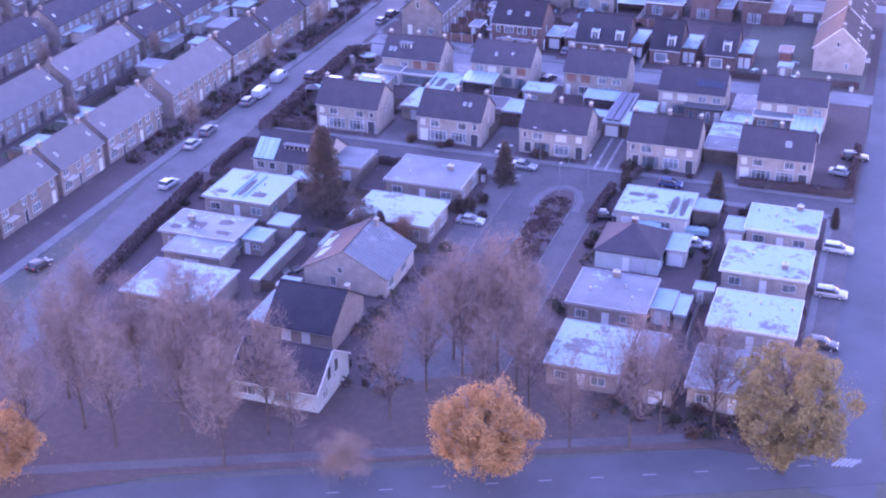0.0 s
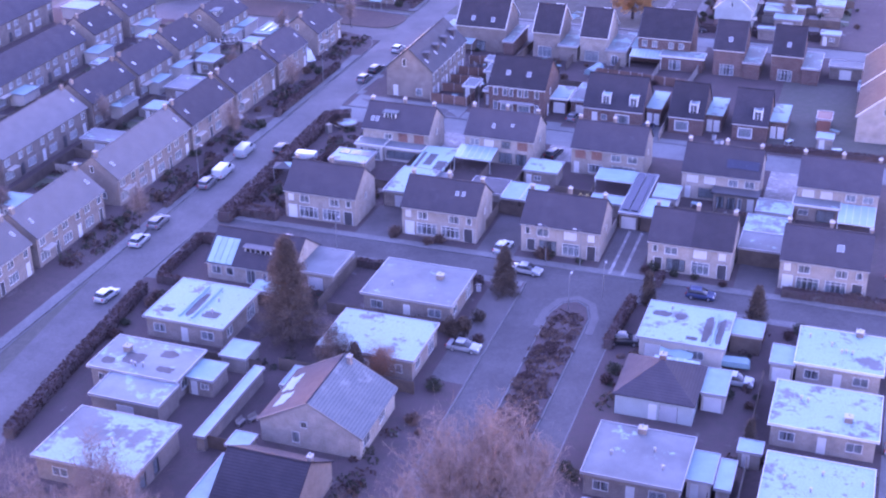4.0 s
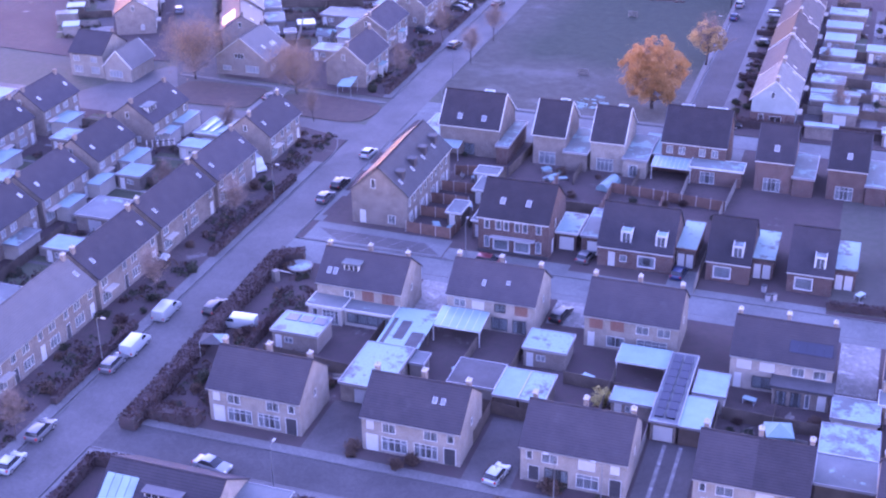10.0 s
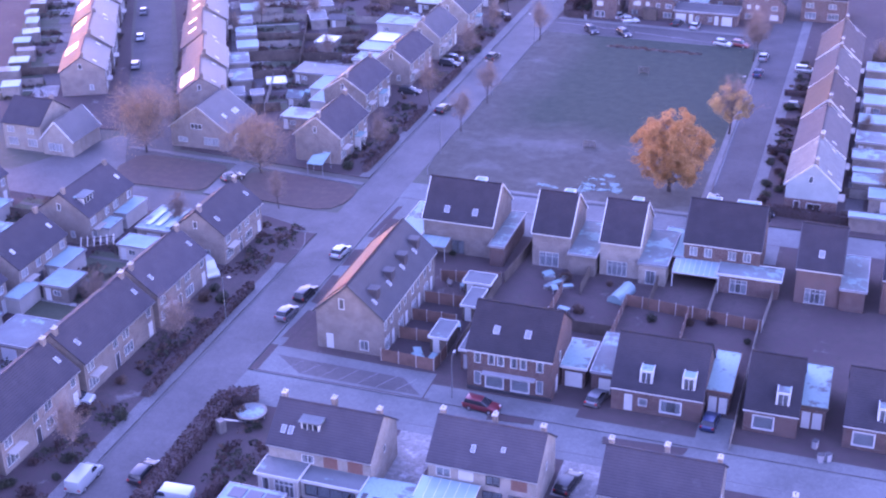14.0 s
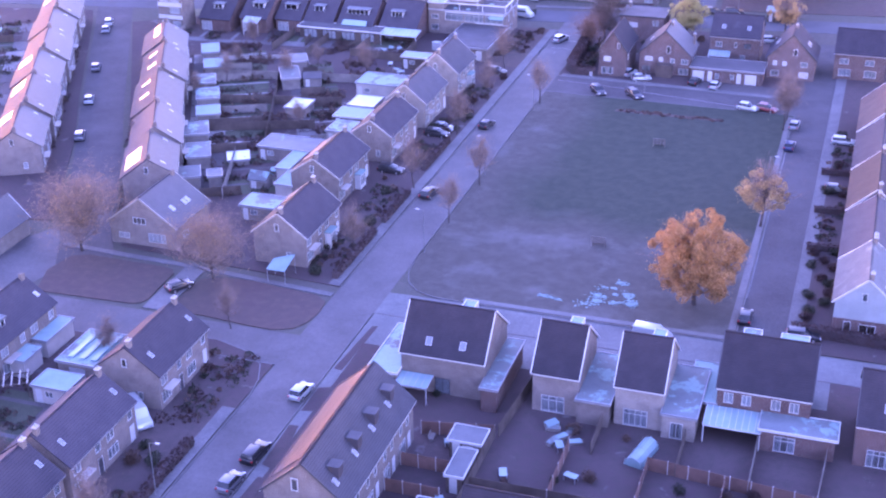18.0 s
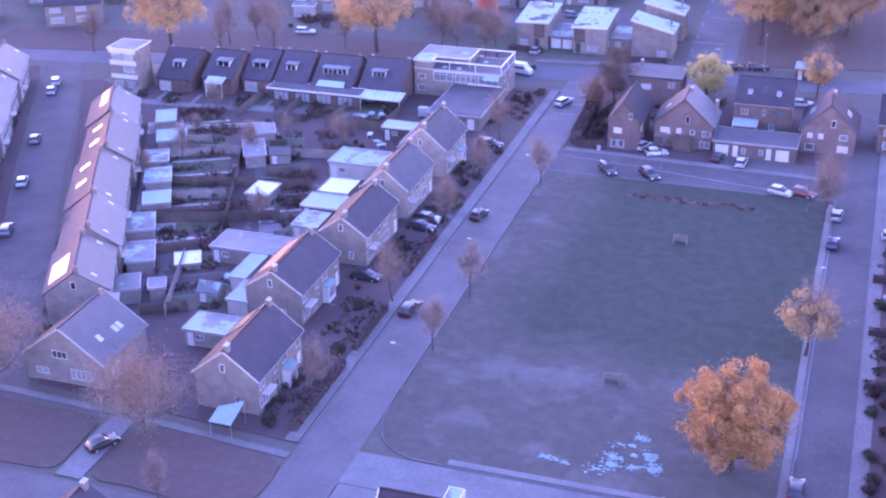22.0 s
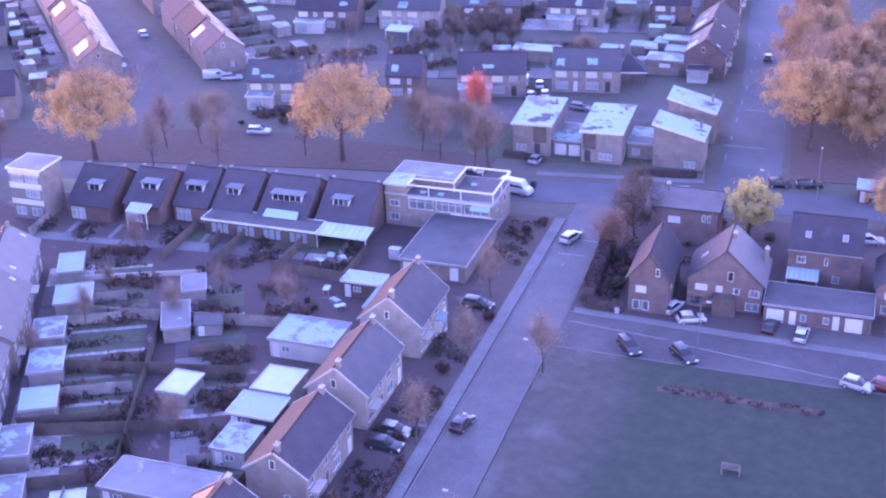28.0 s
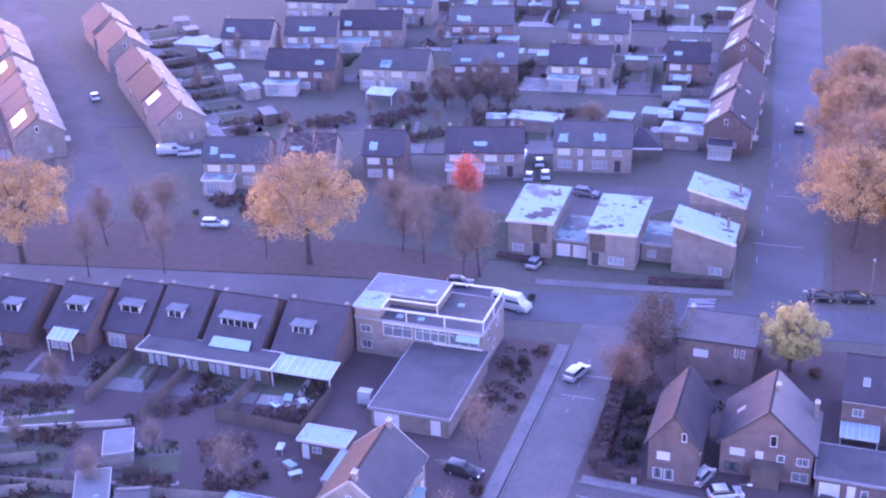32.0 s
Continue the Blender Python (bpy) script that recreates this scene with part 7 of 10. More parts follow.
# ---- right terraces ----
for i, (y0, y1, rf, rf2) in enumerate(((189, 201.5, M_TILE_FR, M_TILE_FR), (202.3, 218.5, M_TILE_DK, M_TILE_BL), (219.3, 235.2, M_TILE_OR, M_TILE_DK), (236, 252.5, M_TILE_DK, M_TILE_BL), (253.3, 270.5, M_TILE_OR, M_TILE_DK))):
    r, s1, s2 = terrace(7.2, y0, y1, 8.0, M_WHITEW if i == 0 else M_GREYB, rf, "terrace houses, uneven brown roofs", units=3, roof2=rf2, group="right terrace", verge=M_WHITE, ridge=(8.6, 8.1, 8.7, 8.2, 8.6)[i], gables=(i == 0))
    if i == 0:
        part("brick_base", Geo().box(-4.04, -6.31, -0.1, 4.04, -6.255, 2.5).mesh("brick_base", M_DARKRED), r, "dark brick ground floor")
        for x, z, w, h in ((-2.6, 0.1, 1.0, 2.1), (-0.6, 0.7, 2.2, 1.3)):
            part("window", frame_mesh(w, h, 1 if w < 1.5 else 2), r, at=Matrix.Translation((x, -6.36, z)))
            part("pane", pane_mesh(w, h), r, at=Matrix.Translation((x, -6.36, z)))
for y0, y1, lab in ((130.8, 146.2, "pale gable wall"), (147.0, 165.5, "brown roof and roof windows")):
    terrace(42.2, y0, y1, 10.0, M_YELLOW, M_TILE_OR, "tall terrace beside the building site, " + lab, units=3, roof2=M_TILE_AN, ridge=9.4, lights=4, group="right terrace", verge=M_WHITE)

# ---- houses behind the field ----
house(-46.9, 289.6, 0, 5.6, 11.0, 5.5, 9.2, 'y', M_RED, M_TILE_DK, {'F': [(1.0, 3.1, 1.5, 1.1, 'b1'), (0.6, 0.4, 1.1, 1.5, 'w1'), (1.9, 0.4, 1.1, 1.5, 'w1'), (3.7, 5.9, 0.6, 1.2, 'w1')], 'R': [(2, 3, 1, 1.2, 'w1')]}, "narrow red brick house with a steep gable", verge=M_DARKP, group="houses behind the field")
r, s1, s2 = house(-36.8, 292.6, 0, 10.4, 9.2, 4.4, 9.2, 'y', M_RED, M_TILE_DK, {'F': [(1.1, 2.7, 1.7, 1.0, 'b1'), (4.0, 2.7, 0.9, 1.0, 'b1'), (6.4, 2.6, 0.9, 1.0, 'w1'), (8.6, 2.5, 1.4, 1.1, 'w2'), (0.6, 0.5, 1.7, 1.1, 'k2'), (8.2, 0.3, 1.9, 1.3, 'w2'), (5.5, 4.6, 0.8, 1.5, 'w1')]}, "red brick gabled house with a small white attic window", roof2=M_TILE_GR, stacks=((0.4, 0.8, 0.5), (4.9, 2.5, -2.2)), verge=M_DARKP, group="houses behind the field", lights=((0, 5.0, 2.4),))
part("porch", Geo().box(-1.4, -6.6, 0, 1.8, -4.65, 2.6).mesh("porch", M_WOODD), r, "dark wooden porch")
HW3 = {'F': [(1.2, 3.6, 1.3, 1.1, 'w2'), (5.1, 3.6, 0.5, 1.2, 'w1'), (7.0, 3.5, 1.5, 1.2, 'k2'), (6.4, 0.9, 1.0, 1.2, 'w1')], 'R': [(3, 3.4, 1, 1.2, 'w1')]}
r, s1, s2 = house(-24.0, 303.4, 0, 10.2, 9.6, 6.0, 9.4, 'x', M_RED, M_TILE_DK, HW3, "red brick pair with dark roof behind garages", lights=((0, 2.6, 2.2), (0, 7.8, 2.2)), group="houses behind the field")
canopy(-29.0, 295.6, -24.6, 298.4, 2.5, 2.9, M_POLY, "glazed veranda behind garages", 6)
r = thing("garage_row", -23.9, 289.4, 0, 0, "long red brick garage row with white doors", "garage")
flat_block(r, -7.2, -3.3, 7.2, 3.4, 2.7, M_RED, M_ROOF_D, {'F': [(0.4, 0, 2.4, 2.2, 'G1'), (3.5, 0.1, 0.9, 2.1, 'd1'), (5.0, 0.7, 0.8, 1.2, 'w1'), (8.0, 0.8, 0.8, 1.1, 'w1'), (9.3, 0.1, 0.9, 2.1, 'd1'), (10.9, 0, 2.4, 2.2, 'G1')]}, 0.15)
house(-11.8, 297.0, 0, 9.4, 9.6, 4.4, 9.2, 'y', M_RED, M_TILE_DK, {'F': [(1.1, 2.7, 0.9, 1.0, 'b1'), (3.0, 2.7, 0.9, 1.0, 'b1'), (6.6, 2.7, 1.4, 1.1, 'w2'), (0.8, 0.4, 1.7, 1.3, 'w2'), (6.4, 0.4, 1.9, 1.3, 'b1'), (5.0, 5.0, 0.8, 1.4, 'w1')]}, "red brick gabled house with glinting roof windows", stacks=((0.2, 1.0, 0.6),), verge=M_DARKP, group="houses behind the field", lights=((0, 4.0, 2.2), (0, 5.4, 2.2), (1, 4, 2.4), (1, 5.4, 2.4)))
house(1.5, 300.0, 0, 10.0, 9.6, 5.6, 9.2, 'x', M_RED, M_TILE_AN, {'F': [(1, 3.2, 1.8, 1.2, 'w2'), (6, 3.2, 1.8, 1.2, 'w2'), (1, 0.7, 2.4, 1.5, 'w3'), (6, 0.7, 2.4, 1.5, 'w3')]}, "red brick house with a dark roof and panels", group="houses behind the field")
r = thing("house", -45.4, 312.0, 0, 0, "flat-roofed red brick house with a dark roof edge", "house", "houses behind the field")
flat_block(r, -4.8, -4.0, 4.8, 4.0, 5.8, M_RED, M_ROOF_D, {'F': [(2.0, 3.4, 1.9, 1.1, 'b1'), (7.2, 4.0, 0.5, 1.2, 'w1'), (8.0, 4.0, 0.5, 1.2, 'w1')]}, 0.2, M_DARKP)
chimney(r, -4.0, 3.0, 5.8, 7.0)

# ---- flat-roofed corner building ----
r = thing("apartment_building", -84.0, 299.0, 0, 0, "flat-roofed corner building with a white-edged roof terrace", "building")
flat_block(r, -0.6, -13.4, 9.6, 3.3, 2.7, M_GREYB, M_ROOF_D, {'F': [(0.4, 0.1, 3.4, 2.3, 'q1'), (7.8, 0.1, 1.4, 2.2, 'G1')]}, 0.2, M_ZINC)
flat_block(r, -9.2, 3.4, 9.0, 13.2, 5.4, M_GREYB, M_ROOF_D, {'F': [(0.7, 3.3, 1.7, 1.1, 'w2'), (0.7, 0.8, 1.7, 1.3, 'w2'), (4.0, 3.2, 4.2, 1.9, 'w3'), (8.6, 3.2, 4.4, 1.9, 'w4'), (13.4, 3.2, 4.2, 1.9, 'w3')], 'R': [(2, 3.4, 1.2, 1.4, 'w1'), (6, 3.4, 1.2, 1.4, 'w1'), (4, 0.9, 1.2, 1.4, 'w1')]}, 0.05)
flat_block(r, -9.2, 7.8, 1.4, 13.2, 7.0, M_GREYB, M_ROOF_G, {}, 0.1, M_GREYP, z0=5.55, name="upper_wall")
flat_block(r, -9.2, 3.4, -5.6, 7.7, 7.0, M_GREYB, M_ROOF_W, {}, 0.1, M_GREYP, z0=5.55, name="upper_wall")
for n, (x0, y0, x1, y1, z) in enumerate(((-5.4, 3.4, 9.1, 3.65, 7.1), (8.85, 3.7, 9.1, 13.1, 7.1), (1.6, 13.1, 9.1, 13.35, 7.1), (1.5, 7.9, 1.75, 13.05, 7.1), (-5.4, 6.2, 1.7, 6.4, 7.1), (-5.5, 3.7, -5.25, 6.15, 7.1), (1.5, 6.45, 1.75, 7.8, 7.1), (-5.2, 3.24, 9.0, 3.36, 5.15), (2.0, 3.24, 8.9, 3.36, 2.95))):
    part("white_beam", Geo().box(x0, y0, z, x1, y1, z + 0.22).mesh("white_beam", M_WHITE), r, "white roof terrace edge" if n < 7 else "white window band")
for px, py in ((-1.8, 3.5), (3.6, 3.5), (8.97, 3.5), (8.97, 8.4), (8.97, 13.2), (1.62, 6.3)):
    part("post", Geo().box(px - 0.07, py - 0.07, 5.5, px + 0.07, py + 0.07, 7.1).mesh("post", M_WHITE), r)
for a, b in ((-3.6, 4.4), (-0.6, 4.4), (3.4, 9.6)):
    part("roof_dome", Geo().box(a, b, 5.5, a + 0.9, b + 0.7, 5.8).mesh("roof_dome", M_ROOF_S), r, "frosted roof light")

part("awning", Geo().slab([(5.4, 2.3, 4.5), (8.6, 2.3, 4.5), (8.6, 3.3, 5.0), (5.4, 3.3, 5.0)], (0, 0, -0.06)).mesh("awning", M_POLY), r, "pale awning over a window")
r = thing("outdoor_unit", -87.2, 290.4, 0, 0, "pale boxed outdoor unit beside a flat roof", "unit")
part("casing", Geo().box(-0.9, -0.6, 0.1, 0.9, 0.6, 1.9).mesh("casing", M_WHITEW), r)
part("foot", Geo().box(-0.8, -0.5, -0.05, 0.8, 0.5, 0.1).mesh("foot", M_DARKP), r)
part("grille", Geo().box(-0.7, -0.64, 0.4, 0.7, -0.604, 1.6).mesh("grille", M_GREYP), r)

for i in range(6):
    y = 325.0 + 1.08 * i
    slab_on("crossing_stripe", [(-51.9, y - 0.5), (-48.1, y + 0.45), (-48.2, y + 0.9), (-52.0, y - 0.05)], -0.084, 0.05, M_PAINT, "worn white stripe of a road crossing")

# ---- chalets along the canal road ----
def chalet(x0, x1, yf, label, dw, dx, eave=2.9, ridge=7.2, depth=13.0, win='w2', wall=None, stack=0.4):
    w = x1 - x0
    r, s1, s2 = house((x0 + x1) / 2, yf + depth / 2, 0, w, depth, eave, ridge, 'x', wall or M_DARKRED, M_TILE_DK, {'F': [(0.5, 0.1, min(2.6, w - 1.0), 2.1, 'w3')]}, label, group="chalets", stacks=((w / 2 - 0.5, 0.3, stack), (-w / 2 + 0.5, 0.3, stack)))
    if dw:
        dormer(r, s1, dx, eave + 1.5, dw, 1.25, win)
    return r, s1, s2


chalet(-145.0, -137.2, 290.0, "steep-roofed chalet, white dormer", 2.2, 4.1)
chalet(-135.2, -128.6, 291.4, "steep-roofed chalet, glazed lean-to", 2.8, 3.8, win='w2', eave=3.4)
chalet(-127.6, -121.4, 294.2, "steep-roofed chalet, wide dormer", 3.0, 3.2)
chalet(-120.6, -113.6, 294.6, "steep-roofed chalet behind a flat extension", 2.2, 3.0)
r, s1, s2 = chalet(-112.4, -103.9, 294.6, "steep-roofed chalet, long white dormer", 5.2, 4.4, win='w5')
part("awning", Geo().slab([(-3.0, -7.5, 2.95), (3.0, -7.5, 2.95), (2.8, -6.1, 3.75), (-2.8, -6.1, 3.75)], (0, 0, -0.06)).mesh("awning", M_POLY), r, "pale sloping awning")
chalet(-102.4, -93.6, 295.2, "steep-roofed chalet, dormer and roof window", 2.8, 3.6, win='w3')
r = thing("extension", -110.5, 292.6, 0, 0, "long flat extension with a white edge", "extension")
flat_block(r, -9.6, -1.8, 9.6, 1.8, 2.6, M_WOODD, M_ROOF_D, {'F': [(1 + 4.6 * i, 0.3, 3.2, 1.9, 'k3') for i in range(4)]}, 0.35, M_WHITE)
canopy(-100.6, 290.8, -92.2, 294.4, 2.4, 2.9, M_POLY, "frosted glazed veranda roof of a chalet", 8)
canopy(-133.6, 289.2, -129.8, 291.3, 3.0, 3.7, M_POLY, "frosted glazed lean-to of a chalet", 4)
r = thing("house", -151.2, 293.4, 0, 0, "three-storey house with white bands, frosted roof", "house")
flat_block(r, -3.0, -5.5, 3.0, 0.5, 8.8, M_GREYB, M_ROOF_G, {'F': [(0.5, 6.6, 2.2, 1.3, 'w3'), (3.1, 6.6, 2.4, 1.3, 'w3'), (2.9, 3.9, 2.6, 1.4, 'w4'), (0.5, 0.6, 1.9, 1.5, 'w2'), (3.5, 0.6, 1.9, 1.5, 'w2')]}, 0.2, M_WHITE)
for z0, z1 in ((5.45, 6.45), (2.6, 3.5), (7.98, 8.7)):
    part("band", Geo().box(-3.02, -5.6, z0, 3.02, -5.51, z1).mesh("band", M_WHITE), r, "white facade band")

# ---- modern houses with tilted white roofs ----
def tilted_house(x0, y0, x1, y1, z_fl, z_fr, z_br, z_bl, label, holes, wall=None, bare=(), panel=None):
    r = thing("house", (x0 + x1) / 2, (y0 + y1) / 2, 0, 0, label, "house", "modern houses")
    w, d = x1 - x0, y1 - y0
    low = min(z_fl, z_fr, z_br, z_bl) - 0.1
    part("wall", shell(w, d, low, holes, wall or M_GREYB), r)
    for f, hs in holes.items():
        for o in hs:
            opening(r, f, w, d, o)
    a = [(-w / 2, -d / 2), (w / 2, -d / 2), (w / 2, d / 2), (-w / 2, d / 2)]
    zz = [z_fl, z_fr, z_br, z_bl]
    g = Geo()
    for i in range(4):
        j = (i + 1) % 4
        g.quad((*a[i], low), (*a[j], low), (*a[j], zz[j]), (*a[i], zz[i]))
    part("upper_wall", g.mesh("upper_wall", wall or M_GREYB), r)
    o = 0.35
    b = [(-w / 2 - o, -d / 2 - o), (w / 2 + o, -d / 2 - o), (w / 2 + o, d / 2 + o), (-w / 2 - o, d / 2 + o)]
    part("roof", Geo().slab([(*b[i], zz[i] + 0.25) for i in range(4)], (0, 0, -0.25)).mesh("roof", M_ROOF_W), r, "frost-white tilted roof")
    part("roof_edge", Geo().slab([(b[0][0], b[0][1] - 0.06, z_fl + 0.3), (b[1][0], b[1][1] - 0.06, z_fr + 0.3), (b[1][0], b[1][1] - 0.004, z_fr + 0.3), (b[0][0], b[0][1] - 0.004, z_fl + 0.3)], (0, 0, -0.4)).mesh("roof_edge", M_WHITE), r)
    chimney(r, w / 2 - 1.2, d / 2 - 2.0, low, low + 2.2, 0.4, 0.4)
    rnd = random.Random(int(abs(x0 * 3 + y0)))
    for fu, fv, size in bare:
        ring = []
        for k in range(14):
            q, ang = size * rnd.uniform(0.5, 1.15), 2 * math.pi * k / 14
            u, v = fu + q * 1.3 * math.cos(ang) / w, fv + q * math.sin(ang) / d
            u, v = min(max(u, 0.03), 0.97), min(max(v, 0.03), 0.97)
            z = (zz[0] * (1 - u) + zz[1] * u) * (1 - v) + (zz[3] * (1 - u) + zz[2] * u) * v
            ring.append((b[0][0] + (w + 2 * o) * u, b[0][1] + (d + 2 * o) * v, z + 0.258))
        part("bare_patch", Geo().slab(ring, (0, 0, -0.012)).mesh("bare_patch", M_ROOF_D), r, "bare dark roofing felt")
    if panel:
        part("front_panel", Geo().box(panel[0], -d / 2 - 0.05, 2.5, panel[1], -d / 2 - 0.004, low - 0.05).mesh("front_panel", M_WOODD), r, "dark boarded front")
    return r


HM = {'F': [(0.6, 0.6, 1.9, 1.3, 'w2'), (4.0, 0.1, 1.1, 2.2, 'D1')], 'R': [(3, 0.8, 1.4, 1.3, 'w2')]}
tilted_house(-81.6, 337.8, -74.6, 349.4, 5.7, 5.9, 7.0, 6.8, "modern pale brick house, frosted tilted roof", HM, bare=((0.62, 0.2, 1.5), (0.75, 0.32, 1.0), (0.45, 0.14, 0.9), (0.76, 0.76, 0.55), (0.3, 0.78, 0.25), (0.22, 0.3, 0.3), (0.7, 0.6, 0.22)), panel=(0.3, 2.7))
tilted_house(-68.7, 337.0, -61.4, 348.7, 5.7, 5.9, 7.0, 6.8, "modern pale brick house beside garages", {'F': [(0.6, 0.1, 1.1, 2.2, 'D1'), (3.2, 0.6, 2.4, 1.3, 'w3')], 'R': [(3, 0.8, 1.4, 1.3, 'w2')]}, bare=((0.24, 0.12, 0.9), (0.42, 0.16, 0.5), (0.62, 0.2, 0.45), (0.35, 0.42, 0.25), (0.5, 0.4, 0.2), (0.72, 0.7, 0.45), (0.5, 0.72, 0.3), (0.32, 0.74, 0.28)), panel=(-3.4, -1.0))
tilted_house(-56.0, 338.2, -47.2, 345.0, 7.9, 5.6, 5.6, 7.9, "modern house, roof falling to one side", {'F': [(5.6, 0.3, 2.0, 1.3, 'w2')], 'L': [(2, 0.8, 1.4, 1.3, 'w2')]}, M_GREYB, bare=((0.86, 0.55, 0.6), (0.78, 0.5, 0.35), (0.9, 0.3, 0.3)))
tilted_house(-55.6, 351.5, -47.0, 358.2, 8.2, 5.9, 5.9, 8.2, "modern house, frosted side-falling roof", {'F': [(4.2, 3.2, 0.8, 1.4, 'w1')]}, bare=((0.84, 0.5, 0.65), (0.9, 0.25, 0.35)))
r = thing("garage_row", -71.7, 343.5, 0, 0, "low double garage with two white doors", "garage")
flat_block(r, -2.7, -4.5, 2.7, 4.5, 2.8, M_GREYB, M_ROOF_M, {'F': [(0.3, 0, 2.2, 2.2, 'G1'), (2.9, 0, 2.2, 2.2, 'G1')]}, 0.15)
r = thing("garage", -58.8, 345.0, 0, 0, "low flat-roofed side wing of a modern house", "garage")
flat_block(r, -2.4, -4.0, 2.4, 4.0, 2.8, M_GREYB, M_ROOF_M, {'F': [(1.0, 0.6, 1.4, 1.3, 'w2')]}, 0.15)

# ---- rows beyond the canal road ----
FAR = {'F': [(0.8, 3.1, 2.2, 1.2, 'b1'), (4.4, 3.1, 0.9, 1.2, 'w1'), (7.0, 3.1, 2.2, 1.2, 'b1'), (10.6, 3.1, 1.6, 1.2, 'w2'), (0.8, 0.6, 2.6, 1.6, 'w3'), (4.4, 0.1, 1.0, 2.2, 'd1'), (7.0, 0.6, 2.6, 1.6, 'w3'), (11.0, 0.1, 1.0, 2.2, 'D1')]}
FARW = [(-95.2, 370.6, 14, 14.0), (-77.0, 378.2, 10, 14.0), (-112.0, 364.6, 12, 7.4), (-136.4, 354.6, 14, 11.5), (-124.2, 359.6, 13, 9.0), (-109.9, 419.1, 14, 14.0), (-89.7, 423.4, 7, 13.2), (-127.3, 411.5, 8, 14.6), (-146.7, 406.4, 10, 15.0), (-154.9, 430.2, 13, 12.0), (-168.2, 424.6, 9, 11.7), (-119.2, 447.8, 14, 15.0), (-143.3, 438.6, 13, 14.7), (-91.0, 448.2, 6, 13.6), (-68.0, 431.0, 6, 9.0), (-142.0, 459.0, 6, 14.0), (-165.0, 458.0, 8, 16.0), (-112.0, 482.0, 6, 16.0), (-86.0, 480.0, 6, 14.0), (-140.0, 486.0, 6, 16.0), (-170.0, 496.0, 8, 16.0), (-112.0, 520.0, 6, 16.0), (-146.0, 528.0, 6, 16.0), (-82.0, 516.0, 6, 14.0), (-180.0, 540.0, 6, 16.0)]
rf2 = random.Random(12)
for i, (x, y, rz, w) in enumerate(FARW):
    hs = {'F': [o for o in FAR['F'] if o[0] + o[2] < w - 0.3]}
    r, s1, s2 = house(x, y, rz, w, 8.4, 5.0, 8.0, 'x', (M_GREYB, M_YELLOW, M_RED)[i % 3] if i > 1 else M_GREYB, M_TILE_BL if i % 2 else M_TILE_DK, hs, ("grey-roofed" if i % 2 else "dark-roofed") + " brick house in the far rows", group="far rows", stacks=((-w / 2 + 0.6, 0.3, 0.7), (w / 2 - 0.6, 0.3, 0.7)))
    # frost left lying on parts of the front slope
    for k in range(2 if i % 2 else 1):
        u, v = rf2.uniform(0.8, w - 4.0), rf2.uniform(0.3, 2.0)
        part("frost_patch", frost_patch(s1, u, v, u + rf2.uniform(1.4, 3.2), v + rf2.uniform(0.9, 2.2), 60 + i * 3 + k), r, "thin white frost on the tiles")
    if (i % 3 == 0 or i == 8) and w > 9:
        flat_block(r, -w / 2 + 0.5, -7.4, -0.2, -4.3, 2.6, M_PALEB, M_ROOF_M, {'F': [(0.5, 0.1, 2.6, 2.1, 'w4')]}, 0.2, M_WHITE)
canopy(-129.4, 398.2, -123.7, 401.8, 2.3, 2.7, M_POLY, "frosted veranda roof of a far house", 5)
for x0, y0, x1, y1, h, rf, lab, dr in ((-66.8, 390.4, -58.9, 395.6, 2.7, M_ROOF_M, "flat extension with white windows, frosted roof", 'G1'), (-96.6, 390.6, -86.7, 395.0, 2.5, M_ROOF_W, "long garden store, frosted roof", 'd1'), (-185.4, 419.0, -175.2, 424.6, 2.6, M_ROOF_S, "far garage with a white roof", None), (-64.0, 398.0, -59.2, 402.0, 2.5, M_ROOF_S, "rear extension, snow-white roof", None), (-66.0, 406.0, -59.4, 409.6, 2.5, M_ROOF_W, "rear extension, patchy frosted roof", None), (-72.0, 400.0, -68.0, 403.6, 2.4, M_ROOF_S, "small store, snow-white roof", None), (-78.0, 396.0, -73.6, 399.4, 2.4, M_ROOF_S, "garden store, white frosted roof", None)):
    shed(x0, y0, x1, y1, h, M_GREYB, rf, lab, 0, dr, "shed")
r = thing("carport", -68.6, 384.6, 0, 12, "hipped dark-tiled carport beside a far house", "carport")
part("roof", Geo().slab([(-2.9, -3.0, 2.5), (2.9, -3.0, 2.5), (2.9, 3.4, 2.5), (-2.9, 3.4, 2.5)], (0, 0, -0.2)).quad((-2.9, -3.0, 2.5), (2.9, -3.0, 2.5), (-0.6, 1.6, 4.9), (-1.4, 1.6, 4.9)).quad((2.9, -3.0, 2.5), (2.9, 3.4, 2.5), (-0.6, 1.8, 4.9), (-0.6, 1.6, 4.9)).quad((2.9, 3.4, 2.5), (-2.9, 3.4, 2.5), (-1.4, 1.8, 4.9), (-0.6, 1.8, 4.9)).quad((-2.9, 3.4, 2.5), (-2.9, -3.0, 2.5), (-1.4, 1.6, 4.9), (-1.4, 1.8, 4.9)).mesh("roof", M_TILE_DK), r)
part("roof_edge", Geo().box(-2.95, -3.08, 2.25, 2.95, -3.01, 2.55).mesh("roof_edge", M_WHITE), r, "white roof edge")
for px in (-2.7, 0.0, 2.7):
    for py in (-2.8, 3.2):
        part("post", Geo().box(px - 0.08, py - 0.08, -0.05, px + 0.08, py + 0.08, 2.3).mesh("post", M_WOODD), r)
